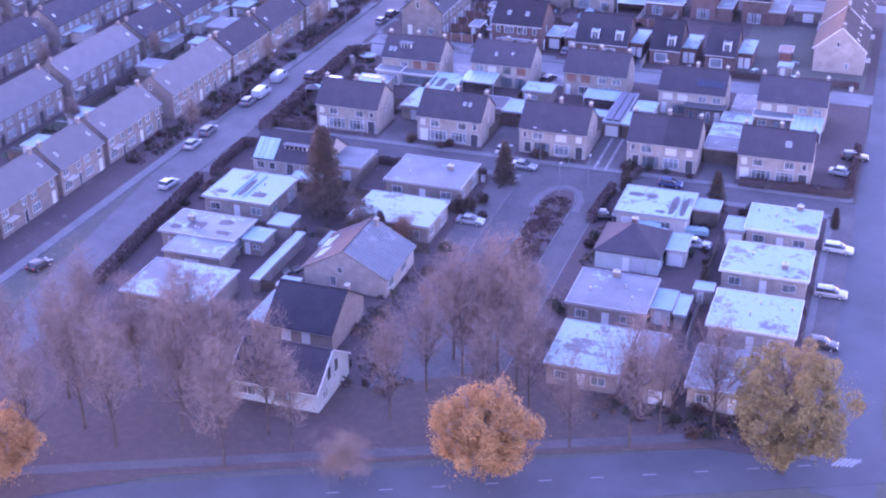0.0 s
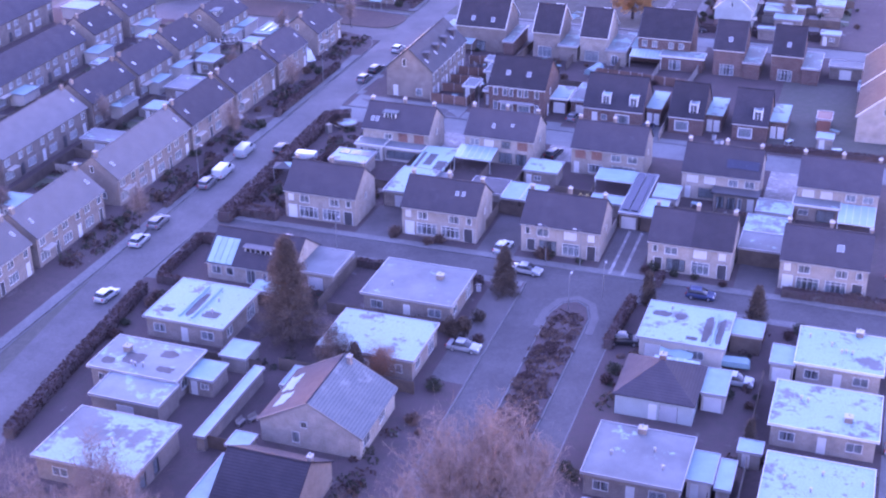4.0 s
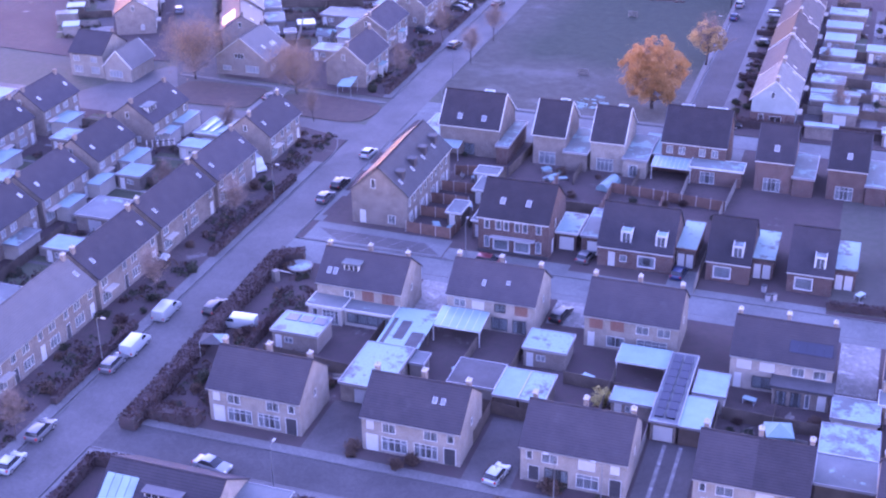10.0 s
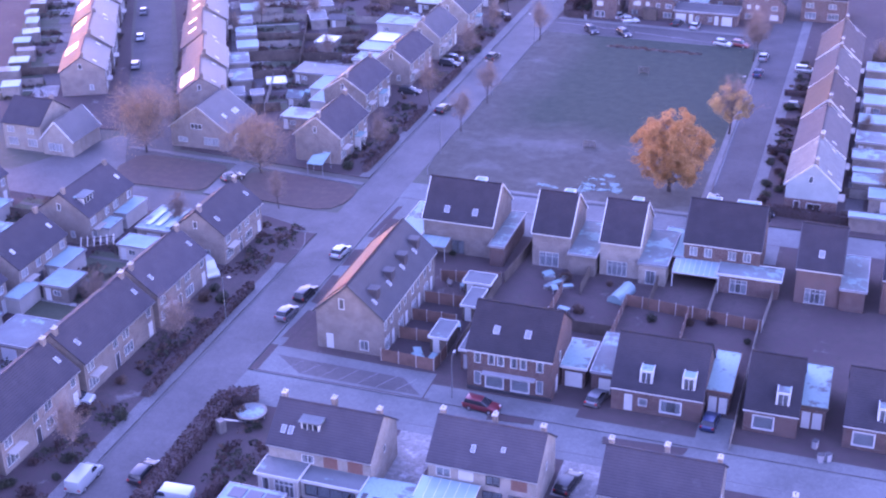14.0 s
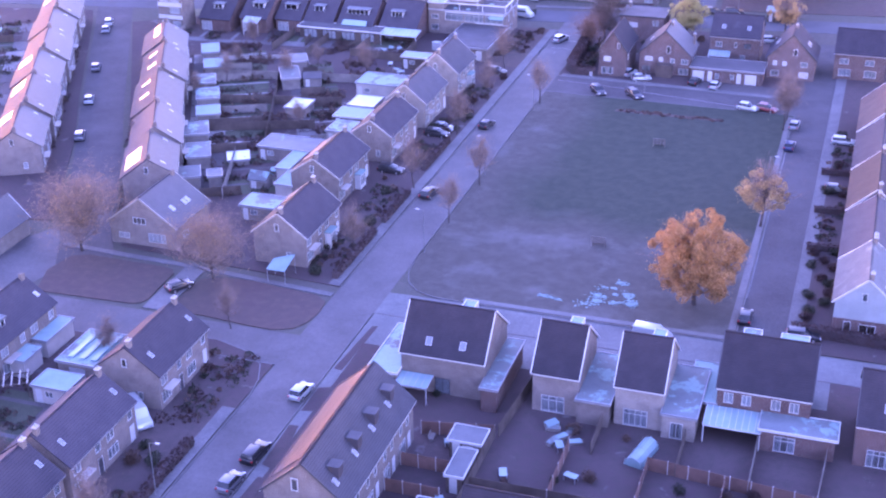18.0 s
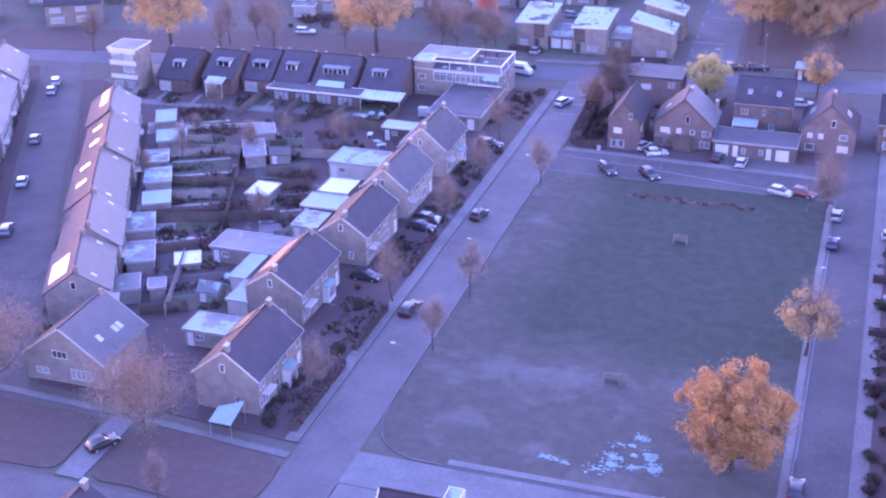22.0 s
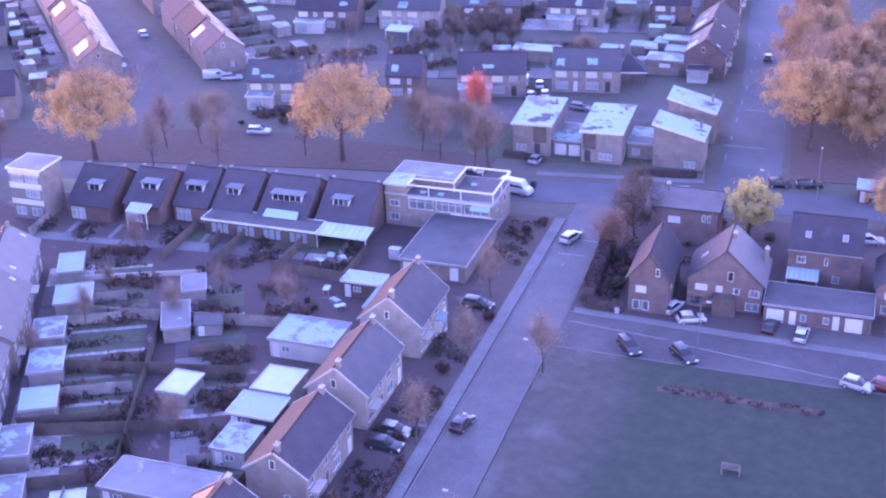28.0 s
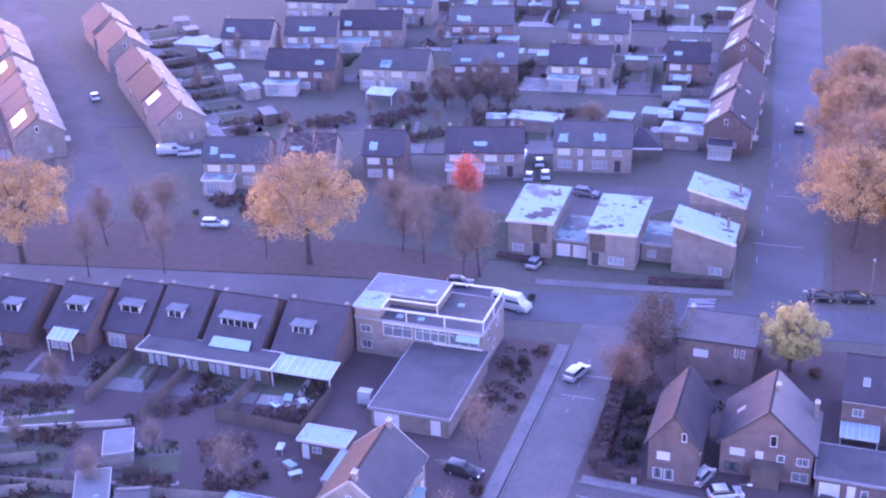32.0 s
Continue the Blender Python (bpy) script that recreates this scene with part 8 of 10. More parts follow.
for n, (y0, y1) in enumerate(((389.5, 403), (404, 420), (436, 452), (454, 470), (490, 510))):
    r, s1, s2 = terrace(-54.4 - (y0 - 389) * 0.055, y0, y1, 8.6, M_RED, M_TILE_BL, "red brick gabled house by the north road", units=2, roof2=M_TILE_DK, group="far rows", lights=1)
    for u0, v0, u1, v1 in (((0.6, 0.5, 5.8, 3.6), (8.2, 1.2, 9.6, 3.0)), ((0.8, 0.6, 6.0, 4.0), (9.0, 2.0, 11.5, 3.4)))[n % 2]:
        part("frost_patch", frost_patch(s1, s1.len - u1, v0, s1.len - u0, v1, 200 + n), r, "thin white frost on the tiles")
r = thing("conservatory", -55.3, 387.0, 0, 4, "white-framed conservatory before a red gable", "conservatory")
flat_block(r, -2.1, -1.3, 2.1, 2.2, 2.5, M_WHITEW, M_TILE_DK, {'F': [(0.15, 0.3, 3.9, 2.0, 'w5')], 'L': [(0.3, 0.3, 2.6, 2.0, 'w3')]}, 0.2)
rz_base = (-154.9, 367.2)
# sunward slopes get darker tiles than the others to offset the glow
for y0, y1, rf in ((0, 14, M_TILE_DK), (15, 28.6, M_TILE_OR), (29.4, 43, M_TILE_DK), (52, 66, M_TILE_OR), (70, 84, M_TILE_DK)):
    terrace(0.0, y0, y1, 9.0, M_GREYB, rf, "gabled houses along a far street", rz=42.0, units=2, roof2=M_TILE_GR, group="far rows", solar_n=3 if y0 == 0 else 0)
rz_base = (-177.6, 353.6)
# here too the darker left slopes make up for the sun they catch
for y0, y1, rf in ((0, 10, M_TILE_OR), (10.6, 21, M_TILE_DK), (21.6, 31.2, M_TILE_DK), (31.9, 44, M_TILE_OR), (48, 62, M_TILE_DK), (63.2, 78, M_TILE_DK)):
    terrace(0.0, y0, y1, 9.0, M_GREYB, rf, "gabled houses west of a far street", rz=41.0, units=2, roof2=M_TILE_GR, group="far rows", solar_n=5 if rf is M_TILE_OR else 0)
for i, (x, y) in enumerate(((-20, 470), (0, 478), (-14, 500), (10, 505), (-190, 330), (-206, 345), (-214, 322), (-222, 372), (-235, 350))):
    house(x, y, 8 if x > -100 else 30, 13, 9, 5.2, 8.6, 'x', M_RED if i < 4 else M_GREYB, M_TILE_DK, {'F': [(1, 3.2, 2.6, 1.2, 'w3'), (7, 3.2, 2.6, 1.2, 'w3'), (1, 0.6, 3.2, 1.6, 'w3'), (7, 0.6, 3.2, 1.6, 'w3')]}, "brick pair at the edge of the view", group="far rows")


# ---- sheds, garages and carports in the gardens ----
SH = "small garden shed, flat frosted roof"
for x0, y0, x1, y1, h, wl, rf, lab, dr, nm in (
    (-46.8, 88.9, -40.4, 93.8, 2.6, M_GREYB, M_ROOF_W, "brick garden house, frosted flat roof", 'd1', "shed"),
    (-33.3, 79.8, -27.3, 89.6, 2.6, M_GREYB, M_ROOF_W, "brick garage, frosted flat roof with bare patches", 'g1', "garage"),
    (-14.5, 83.0, -11.6, 89.2, 2.5, M_WOODD, M_ROOF_S, "carport with a white frosted roof", None, "carport"),
    (-11.3, 83.0, -8.4, 89.2, 2.5, M_WOODD, M_ROOF_W, "carport beside another, frosted roof", None, "carport"),
    (-14.0, 94.6, -8.5, 99.3, 2.6, M_GREYB, M_ROOF_W, "brick garden house with a frosted roof", 'd1', "shed"),
    (4.6, 83.2, 7.6, 98.8, 2.6, M_GREYB, M_ROOF_G, "long garage with grey panels on its roof", 'G1', "garage"),
    (7.9, 83.2, 11.2, 89.6, 2.5, M_WOODD, M_ROOF_S, "carport with a snow-white roof", None, "carport"),
    (8.4, 91.0, 12.0, 96.0, 2.4, M_PALEB, M_ROOF_S, "small brick store, frosted roof", 'd1', "shed"),
    (23.8, 76.8, 30.0, 82.4, 2.6, M_WOODD, M_ROOF_G, "wide carport with a grey sheet roof", None, "carport"),
    (23.8, 82.7, 30.0, 88.6, 2.6, M_GREYB, M_ROOF_M, "brick garage with a puddled flat roof", 'g1', "garage"),
    (24.6, 90.4, 29.8, 95.0, 2.5, M_PALEB, M_ROOF_M, "brick store, half-frosted flat roof", 'd1', "shed"),
    (-0.8, 86.5, 4.0, 89.3, 2.3, M_GREYB, M_ROOF_S, "low brick store, frosted roof with two vents", 'd1', "shed"),
    (-20.7, 84.2, -15.0, 89.8, 2.4, M_WOODG, M_ROOF_D, "wide low garden store, dark flat roof", 'd1', "shed"),
    (-27.0, 87.4, -25.2, 90.0, 2.1, M_WOODG, M_ROOF_G, "small grey lean-to beside a garage", None, "shed"),
    (-39.2, 43.6, -34.6, 46.2, 2.2, M_WOODG, M_ROOF_S, SH + " in a garden", 'd1', "shed"),
    (-35.0, 26.6, -31.6, 30.4, 2.2, M_WOODG, M_ROOF_S, SH + ", low", None, "shed"),
    (-36.4, 20.4, -33.0, 24.4, 2.4, M_GREYB, M_ROOF_S, "brick store, white frosted roof", 'd1', "shed"),
    (-29.6, 10.0, -28.6, 25.6, 2.0, M_GREYB, M_ROOF_S, "long narrow lean-to roof, white with frost", None, "shed"),
    (-24.6, 22.6, -21.4, 27.0, 2.2, M_WOODG, M_ROOF_W, SH + ", cluttered", None, "shed"),
    (-25.4, 9.6, -23.0, 12.2, 1.9, M_WOODG, M_ROOF_S, "low garden box, frosted lid", None, "shed"),
    (30.2, 133.8, 32.6, 137.8, 2.3, M_BROWNP, M_BROWNP, "rust-red shipping container on the site", None, "container"),
    (36.4, 150.4, 38.0, 156.0, 2.6, M_GREYB, M_ROOF_M, "brick store beside the site", 'd1', "shed"),
    (30.2, 163.4, 36.4, 167.0, 2.6, M_GREYB, M_ROOF_G, "flat-roofed store, pale edge", 'G1', "shed"),
    (31.0, 124.6, 33.6, 127.2, 2.2, M_WOODG, M_ROOF_S, SH + " in a garden", 'd1', "shed"),
    (-36.6, 130.9, -34.3, 135.4, 2.3, M_WOODD, M_ROOF_G, "new dark wooden shed, white-edged roof", 'd1', "shed"),
    (-35.2, 140.2, -33.3, 145.4, 2.3, M_WOODD, M_ROOF_G, "new dark wooden shed beside fences", 'd1', "shed"),
    (-37.0, 146.8, -33.2, 149.8, 2.3, M_WOODD, M_ROOF_G, "new dark wooden shed, grey roof", 'd1', "shed"),
    (-90.6, 240.4, -84.6, 245.2, 2.4, M_WOODD, M_ROOF_W, "dark garden house, frosted roof", 'd1', "shed"),
    (-90.0, 246.0, -85.0, 251.6, 2.6, M_PALEB, M_POLY, "garden room with a ribbed pale roof", 'd1', "shed"),
    (-97.6, 222.4, -85.2, 228.2, 2.5, M_GREYB, M_ROOF_G, "long brick store, grey flat roof", 'd1', "shed"),
    (-90.4, 214.4, -88.0, 222.0, 2.4, M_PALEB, M_ROOF_S, "side garage, snow-white roof", None, "garage"),
    (-87.6, 208.0, -84.6, 213.8, 2.4, M_PALEB, M_ROOF_S, "lean-to garage, snow-white roof", None, "garage"),
    (-89.4, 198.8, -81.0, 203.4, 2.4, M_GREYB, M_ROOF_M, "brick store, rimed roof", 'd1', "shed"),
    (-93.2, 258.0, -84.2, 264.6, 2.7, M_PALEB, M_ROOF_M, "pale brick workshop, patchy roof", 'd1', "shed"),
    (-90.4, 276.8, -84.5, 279.9, 2.5, M_WOODD, M_ROOF_W, "dark garden house, white-edged frosted roof", 'd1', "shed"),
    (-84.4, 270.2, -83.0, 276.0, 2.4, M_PALEB, M_ROOF_S, "narrow lean-to, white roof", None, "shed"),
    (-101.8, 243.0, -98.0, 248.0, 2.0, M_WOODG, M_POLY, "greenhouse with a ribbed pale roof", None, "greenhouse"),
    (-89.0, 233.0, -84.8, 238.4, 2.4, M_PALEB, M_ROOF_M, "brick garden store, patchy roof", 'd1', "shed"),
    (-90.2, 148.0, -84.6, 156.0, 2.7, M_GREYB, M_ROOF_M, "flat-roofed garage between houses, striped roof lights", 'g1', "garage"),
    (-93.8, 128.0, -89.6, 132.6, 2.5, M_GREYB, M_ROOF_S, "brick store, white frosted roof", 'd1', "shed"),
    (-91.6, 112.0, -85.0, 119.0, 2.6, M_GREYB, M_ROOF_G, "flat-roofed garage behind a terrace", 'g1', "garage"),
    (-90.0, 101.0, -85.6, 105.0, 2.4, M_WOODG, M_ROOF_S, SH + " in a garden", 'd1', "shed"),
    (-92.6, 84.0, -85.0, 88.6, 2.6, M_GREYB, M_ROOF_G, "long grey-roofed store behind a terrace", 'g1', "garage"),
    (-90.6, 56.0, -85.4, 60.4, 2.5, M_PALEB, M_ROOF_S, "store with a white frosted roof", 'd1', "shed"),
    (-89.8, 41.0, -84.6, 46.0, 2.5, M_PALEB, M_ROOF_S, "garage with a snow-white roof", 'G1', "garage"),
    (-113.6, 120.0, -108.4, 124.0, 2.4, M_WOODG, M_ROOF_W, SH + " in a garden", 'd1', "shed"),
    (-113.8, 138.6, -108.2, 143.4, 2.5, M_GREYB, M_ROOF_M, "brick store, patchy roof", 'd1', "shed"),
    (-90.2, 142.4, -85.2, 146.0, 2.4, M_PALEB, M_ROOF_S, "brick store, white roof", 'd1', "shed"),
    (-96.6, 133.2, -93.9, 139.2, 2.5, M_PALEB, M_ROOF_S, "rear extension, snow-white roof", 'd1', "shed"),
    (-96.6, 152.0, -94.5, 158.2, 2.5, M_PALEB, M_ROOF_S, "rear extension, white roof with a bare strip", 'd1', "shed"),
    (-96.6, 146.8, -94.4, 150.6, 2.4, M_PALEB, M_ROOF_W, "low rear extension, frosted roof", None, "shed"),
    (-96.6, 123.2, -94.3, 128.0, 2.4, M_PALEB, M_ROOF_W, "rear extension, frosted roof", None, "shed"),
    (-96.6, 100.0, -93.9, 105.6, 2.4, M_PALEB, M_ROOF_M, "rear extension, half-frosted roof", None, "shed"),
    (-96.6, 114.0, -94.2, 119.0, 2.4, M_PALEB, M_ROOF_W, "rear extension behind a terrace, frosted roof", None, "shed"),
    (-142.0, 152.6, -135.0, 158.4, 2.5, M_PALEB, M_ROOF_S, "wide store, snow-white roof", None, "shed"),
    (-118.9, 126.0, -115.4, 132.0, 2.4, M_PALEB, M_ROOF_S, "rear extension in the third row, white roof", None, "shed"),
    (-118.9, 100.0, -115.6, 105.0, 2.4, M_PALEB, M_ROOF_W, "rear extension in the third row, frosted roof", None, "shed"),
    (-118.9, 146.0, -115.2, 151.4, 2.4, M_PALEB, M_ROOF_W, "rear extension near the cross street, frosted roof", None, "shed"),
    (13.0, 203.0, 21.8, 204.6, 2.4, M_GREYB, M_ROOF_S, "long white frosted lean-to", None, "shed"),
    (16.0, 192.6, 21.9, 196.4, 2.5, M_GREYB, M_ROOF_S, "garage with a snow-white roof", 'G1', "garage"),
    (13.4, 184.8, 19.0, 186.2, 2.4, M_GREYB, M_ROOF_S, "narrow white roof along a hedge", None, "shed"),
    (13.2, 198.0, 20.0, 201.4, 2.6, M_GREYB, M_ROOF_M, "flat extension behind the terrace", None, "shed"),
    (12.8, 216.0, 21.8, 221.0, 2.6, M_GREYB, M_ROOF_M, "flat extension, patchy roof", 'd1', "shed"),
    (13.2, 236.0, 19.0, 241.0, 2.6, M_GREYB, M_ROOF_S, "garden store, white roof", 'd1', "shed"),
    (22.0, 231.0, 28.0, 235.0, 2.5, M_GREYB, M_ROOF_S, "store, white frosted roof", 'd1', "shed"),
    (26.8, 184.6, 30.6, 187.4, 2.4, M_GREYB, M_ROOF_W, "brick store by the street", 'd1', "shed"),
    (12.6, 208.6, 18.6, 212.8, 2.5, M_GREYB, M_ROOF_M, "brick extension, frosted roof", None, "shed"),
    (12.8, 226.0, 19.6, 230.4, 2.5, M_GREYB, M_ROOF_S, "rear extension with white roof", None, "shed"),
    (12.8, 246.0, 20.0, 250.4, 2.5, M_GREYB, M_ROOF_S, "extension behind the terrace, white roof", None, "shed"),
    (12.8, 256.0, 20.6, 261.0, 2.5, M_GREYB, M_ROOF_W, "extension behind the terrace, frosted roof", None, "shed"),
    (24.0, 206.0, 30.0, 211.0, 2.5, M_GREYB, M_ROOF_M, "garden store, patchy roof", 'd1', "shed"),
    (-20.6, 331.6, -13.8, 335.4, 2.4, M_WOODD, M_ROOF_W, "dark hut under trees, pale roof", 'd1', "shed"),
):
    shed(x0, y0, x1, y1, h, wl, rf, lab, 0, dr, nm)
for x, y, w, d, rf, lab in ((-114.9, 236.6, 4.2, 4.8, M_ROOF_S, "square garden house, snow-white roof"), (-126.4, 262.5, 5.0, 5.6, M_ROOF_S, "square garden house, white roof"), (-132.4, 271.2, 3.4, 6.2, M_ROOF_S, "garden house with white roof"), (-109.0, 261.0, 3.6, 7.4, M_ROOF_G, "long grey-roofed garden store"), (-111.2, 270.4, 3.2, 4.8, M_ROOF_G, "small grey-roofed garden shed"), (-112.6, 227.4, 4.2, 6.4, M_ROOF_M, "rear house extension, pale roof"), (-107.2, 218.0, 4.0, 6.6, M_ROOF_M, "rear extension, patchy roof"), (-119.4, 245.0, 4.2, 6.0, M_ROOF_M, "rear extension, frosted roof"), (-104.0, 208.6, 3.6, 4.6, M_ROOF_G, "rear extension, grey roof"), (-124.0, 252.6, 4.0, 5.4, M_ROOF_M, "rear extension, rimed roof"), (-100.6, 220.4, 3.6, 4.0, M_POLY, "low glazed pool cover"), (-99.6, 209.6, 2.2, 2.8, M_ROOF_G, "small wooden garden play house")):
    shed(x - w / 2, y - d / 2, x + w / 2, y + d / 2, 1.0 if "pool" in lab else 2.3, M_WOODG, rf, lab, 28.5, None, "shed")
gable_shed(-92.0, 211.6, 0, 3.2, 2.6, 1.8, 2.7, M_WOODG, M_ROOF_M, "garden gazebo with a pale roof", 'x')
gable_shed(-104.4, 262.0, 20, 3.6, 3.0, 1.8, 2.6, M_WOODG, M_TILE_GR, "small gabled garden shed, grey roof", 'x')
r = thing("tarpaulin_shelter", -74.6, 181.9, 0, 0, "tilted white tarpaulin stretched on poles before a gable", "shelter")
part("tarpaulin", Geo().slab([(-1.5, -1.7, 2.1), (1.6, -2.0, 2.3), (1.4, 2.4, 3.0), (-1.4, 0.8, 2.7)], (0, 0, -0.06)).mesh("tarpaulin", M_ROOF_S), r)
for px, py, pz in ((-1.4, -1.55, 2.1), (1.5, -1.8, 2.3), (1.3, 2.2, 2.9), (-1.3, 0.7, 2.62)):
    part("pole", Geo().tube((px, py, -0.05), (px, py, pz), 0.04, 0.04, 6).mesh("pole", M_ZINC), r)
# beams over a terrace behind the second row
r = thing("pergola", -94.0, 142.8, 0, 32, "dark timber pergola with pale rafters over a garden terrace", "pergola")
for i in range(6):
    part("rafter", cached("rafter", lambda: Geo().box(-0.07, -1.7, 2.3, 0.07, 1.7, 2.46).mesh("rafter", M_PALEB)), r, at=Matrix.Translation((-2.4 + 0.96 * i, 0, 0)))
for py in (-1.3, 1.3):
    part("beam", Geo().box(-2.6, py - 0.07, 2.14, 2.6, py + 0.07, 2.3).mesh("beam", M_WOODD), r)
    for px in (-2.4, 2.4):
        part("post", cached("pergola_post", lambda: Geo().box(-0.06, -0.06, -0.05, 0.06, 0.06, 2.14).mesh("post", M_WOODD)), r, at=Matrix.Translation((px, py, 0)))
# open garden pavilion behind the tall hedge
r = thing("garden_pavilion", -53.6, 85.2, 0, 14, "open garden pavilion, dark pitched roof with one frosted slope", "pavilion")
_c = [(-1.7, -1.4), (1.7, -1.4), (1.7, 1.4), (-1.7, 1.4)]
for i in range(4):
    a, b = _c[i], _c[(i + 1) % 4]
    part("roof_slope", Geo().slab([(a[0], a[1], 2.1), (b[0], b[1], 2.1), (0, 0, 2.8)], (0, 0, -0.05)).mesh("roof_slope", M_ROOF_S if i == 1 else M_ROOF_D), r, "frosted roof slope" if i == 1 else "")
    part("post", Geo().box(a[0] * 0.9 - 0.05, a[1] * 0.9 - 0.05, 0, a[0] * 0.9 + 0.05, a[1] * 0.9 + 0.05, 2.1).mesh("post", M_WHITE), r)
r = thing("party_tent", 19.0, 86.9, 0, 12, "white party tent with a peaked roof", "tent")
_c = [(-1.6, -1.6), (1.6, -1.6), (1.6, 1.6), (-1.6, 1.6)]
for i in range(4):
    a, b = _c[i], _c[(i + 1) % 4]
    part("roof_panel", Geo().slab([(a[0], a[1], 1.95), (b[0], b[1], 1.95), (0, 0, 3.0)], (0, 0, -0.03)).mesh("roof_panel", M_ROOF_S), r)
    part("valance", Geo().slab([(a[0], a[1], 1.7), (b[0], b[1], 1.7), (b[0], b[1], 1.95), (a[0], a[1], 1.95)], (0, 0, -0.004)).mesh("valance", M_ROOF_S), r)
    part("pole", Geo().tube((a[0] * 0.96, a[1] * 0.96, 0), (a[0] * 0.96, a[1] * 0.96, 1.95), 0.03, 0.03, 6).mesh("pole", M_WHITE), r)
# glazed strips on the garage between left houses, and panels on the long garage
for i in range(3):
    ob = new("roof_light", Geo().box(-89.2 + 1.7 * i, 149.0, 2.885, -88.4 + 1.7 * i, 155.2, 3.1).mesh("roof_light", M_POLY))
    tagged(ob, "raised pale roof light on a garage", "roof light", "roof lights")
for i, x0 in [(i, x0) for i in range(8) for x0 in (4.85, 6.25)]:
    ob = new("roof_panel", Geo().slab([(x0, 84.0 + 1.8 * i, 3.0), (x0 + 1.05, 84.0 + 1.8 * i, 3.0), (x0 + 1.05, 85.3 + 1.8 * i, 3.25), (x0, 85.3 + 1.8 * i, 3.25)], (0, 0, -0.215)).mesh("roof_panel", M_SOLAR))
    tagged(ob, "dark solar panel on a garage roof", "solar panel", "garage solar panels")

# dark panels on a garden house, a long frosted carport behind the garage
for i in range(3):
    ob = new("roof_panel", Geo().box(-46.2 + 2.0 * i, 91.7, 2.72, -44.5 + 2.0 * i, 93.4, 2.86).mesh("roof_panel", M_SOLAR))
    tagged(ob, "dark flat panel on a frosted garden house", "solar panel", "garden house panels")
r = thing("carport", -29.9, 95.0, 0, 2, "long low carport, half-frosted roof with dark gaps", "carport")
part("roof", Geo().box(-2.9, -5.0, 2.45, 2.9, 5.0, 2.6).mesh("roof", M_ROOF_W), r, "patchy frosted sheet roof")
for x0, x1, y0, y1 in ((-2.5, -1.9, -4.8, 2.0), (-1.2, 0.2, -3.2, 1.6), (0.9, 2.6, -4.6, -1.0)):
    part("bare_strip", Geo().box(x0, y0, 2.604, x1, y1, 2.62).mesh("bare_strip", M_ROOF_D), r, "bare dark roof strip")
for px in (-2.7, 2.7):
    for py in (-4.7, 0.0, 4.7):
        part("post", Geo().box(px - 0.07, py - 0.07, -0.05, px + 0.07, py + 0.07, 2.45).mesh("post", M_WOODD), r)

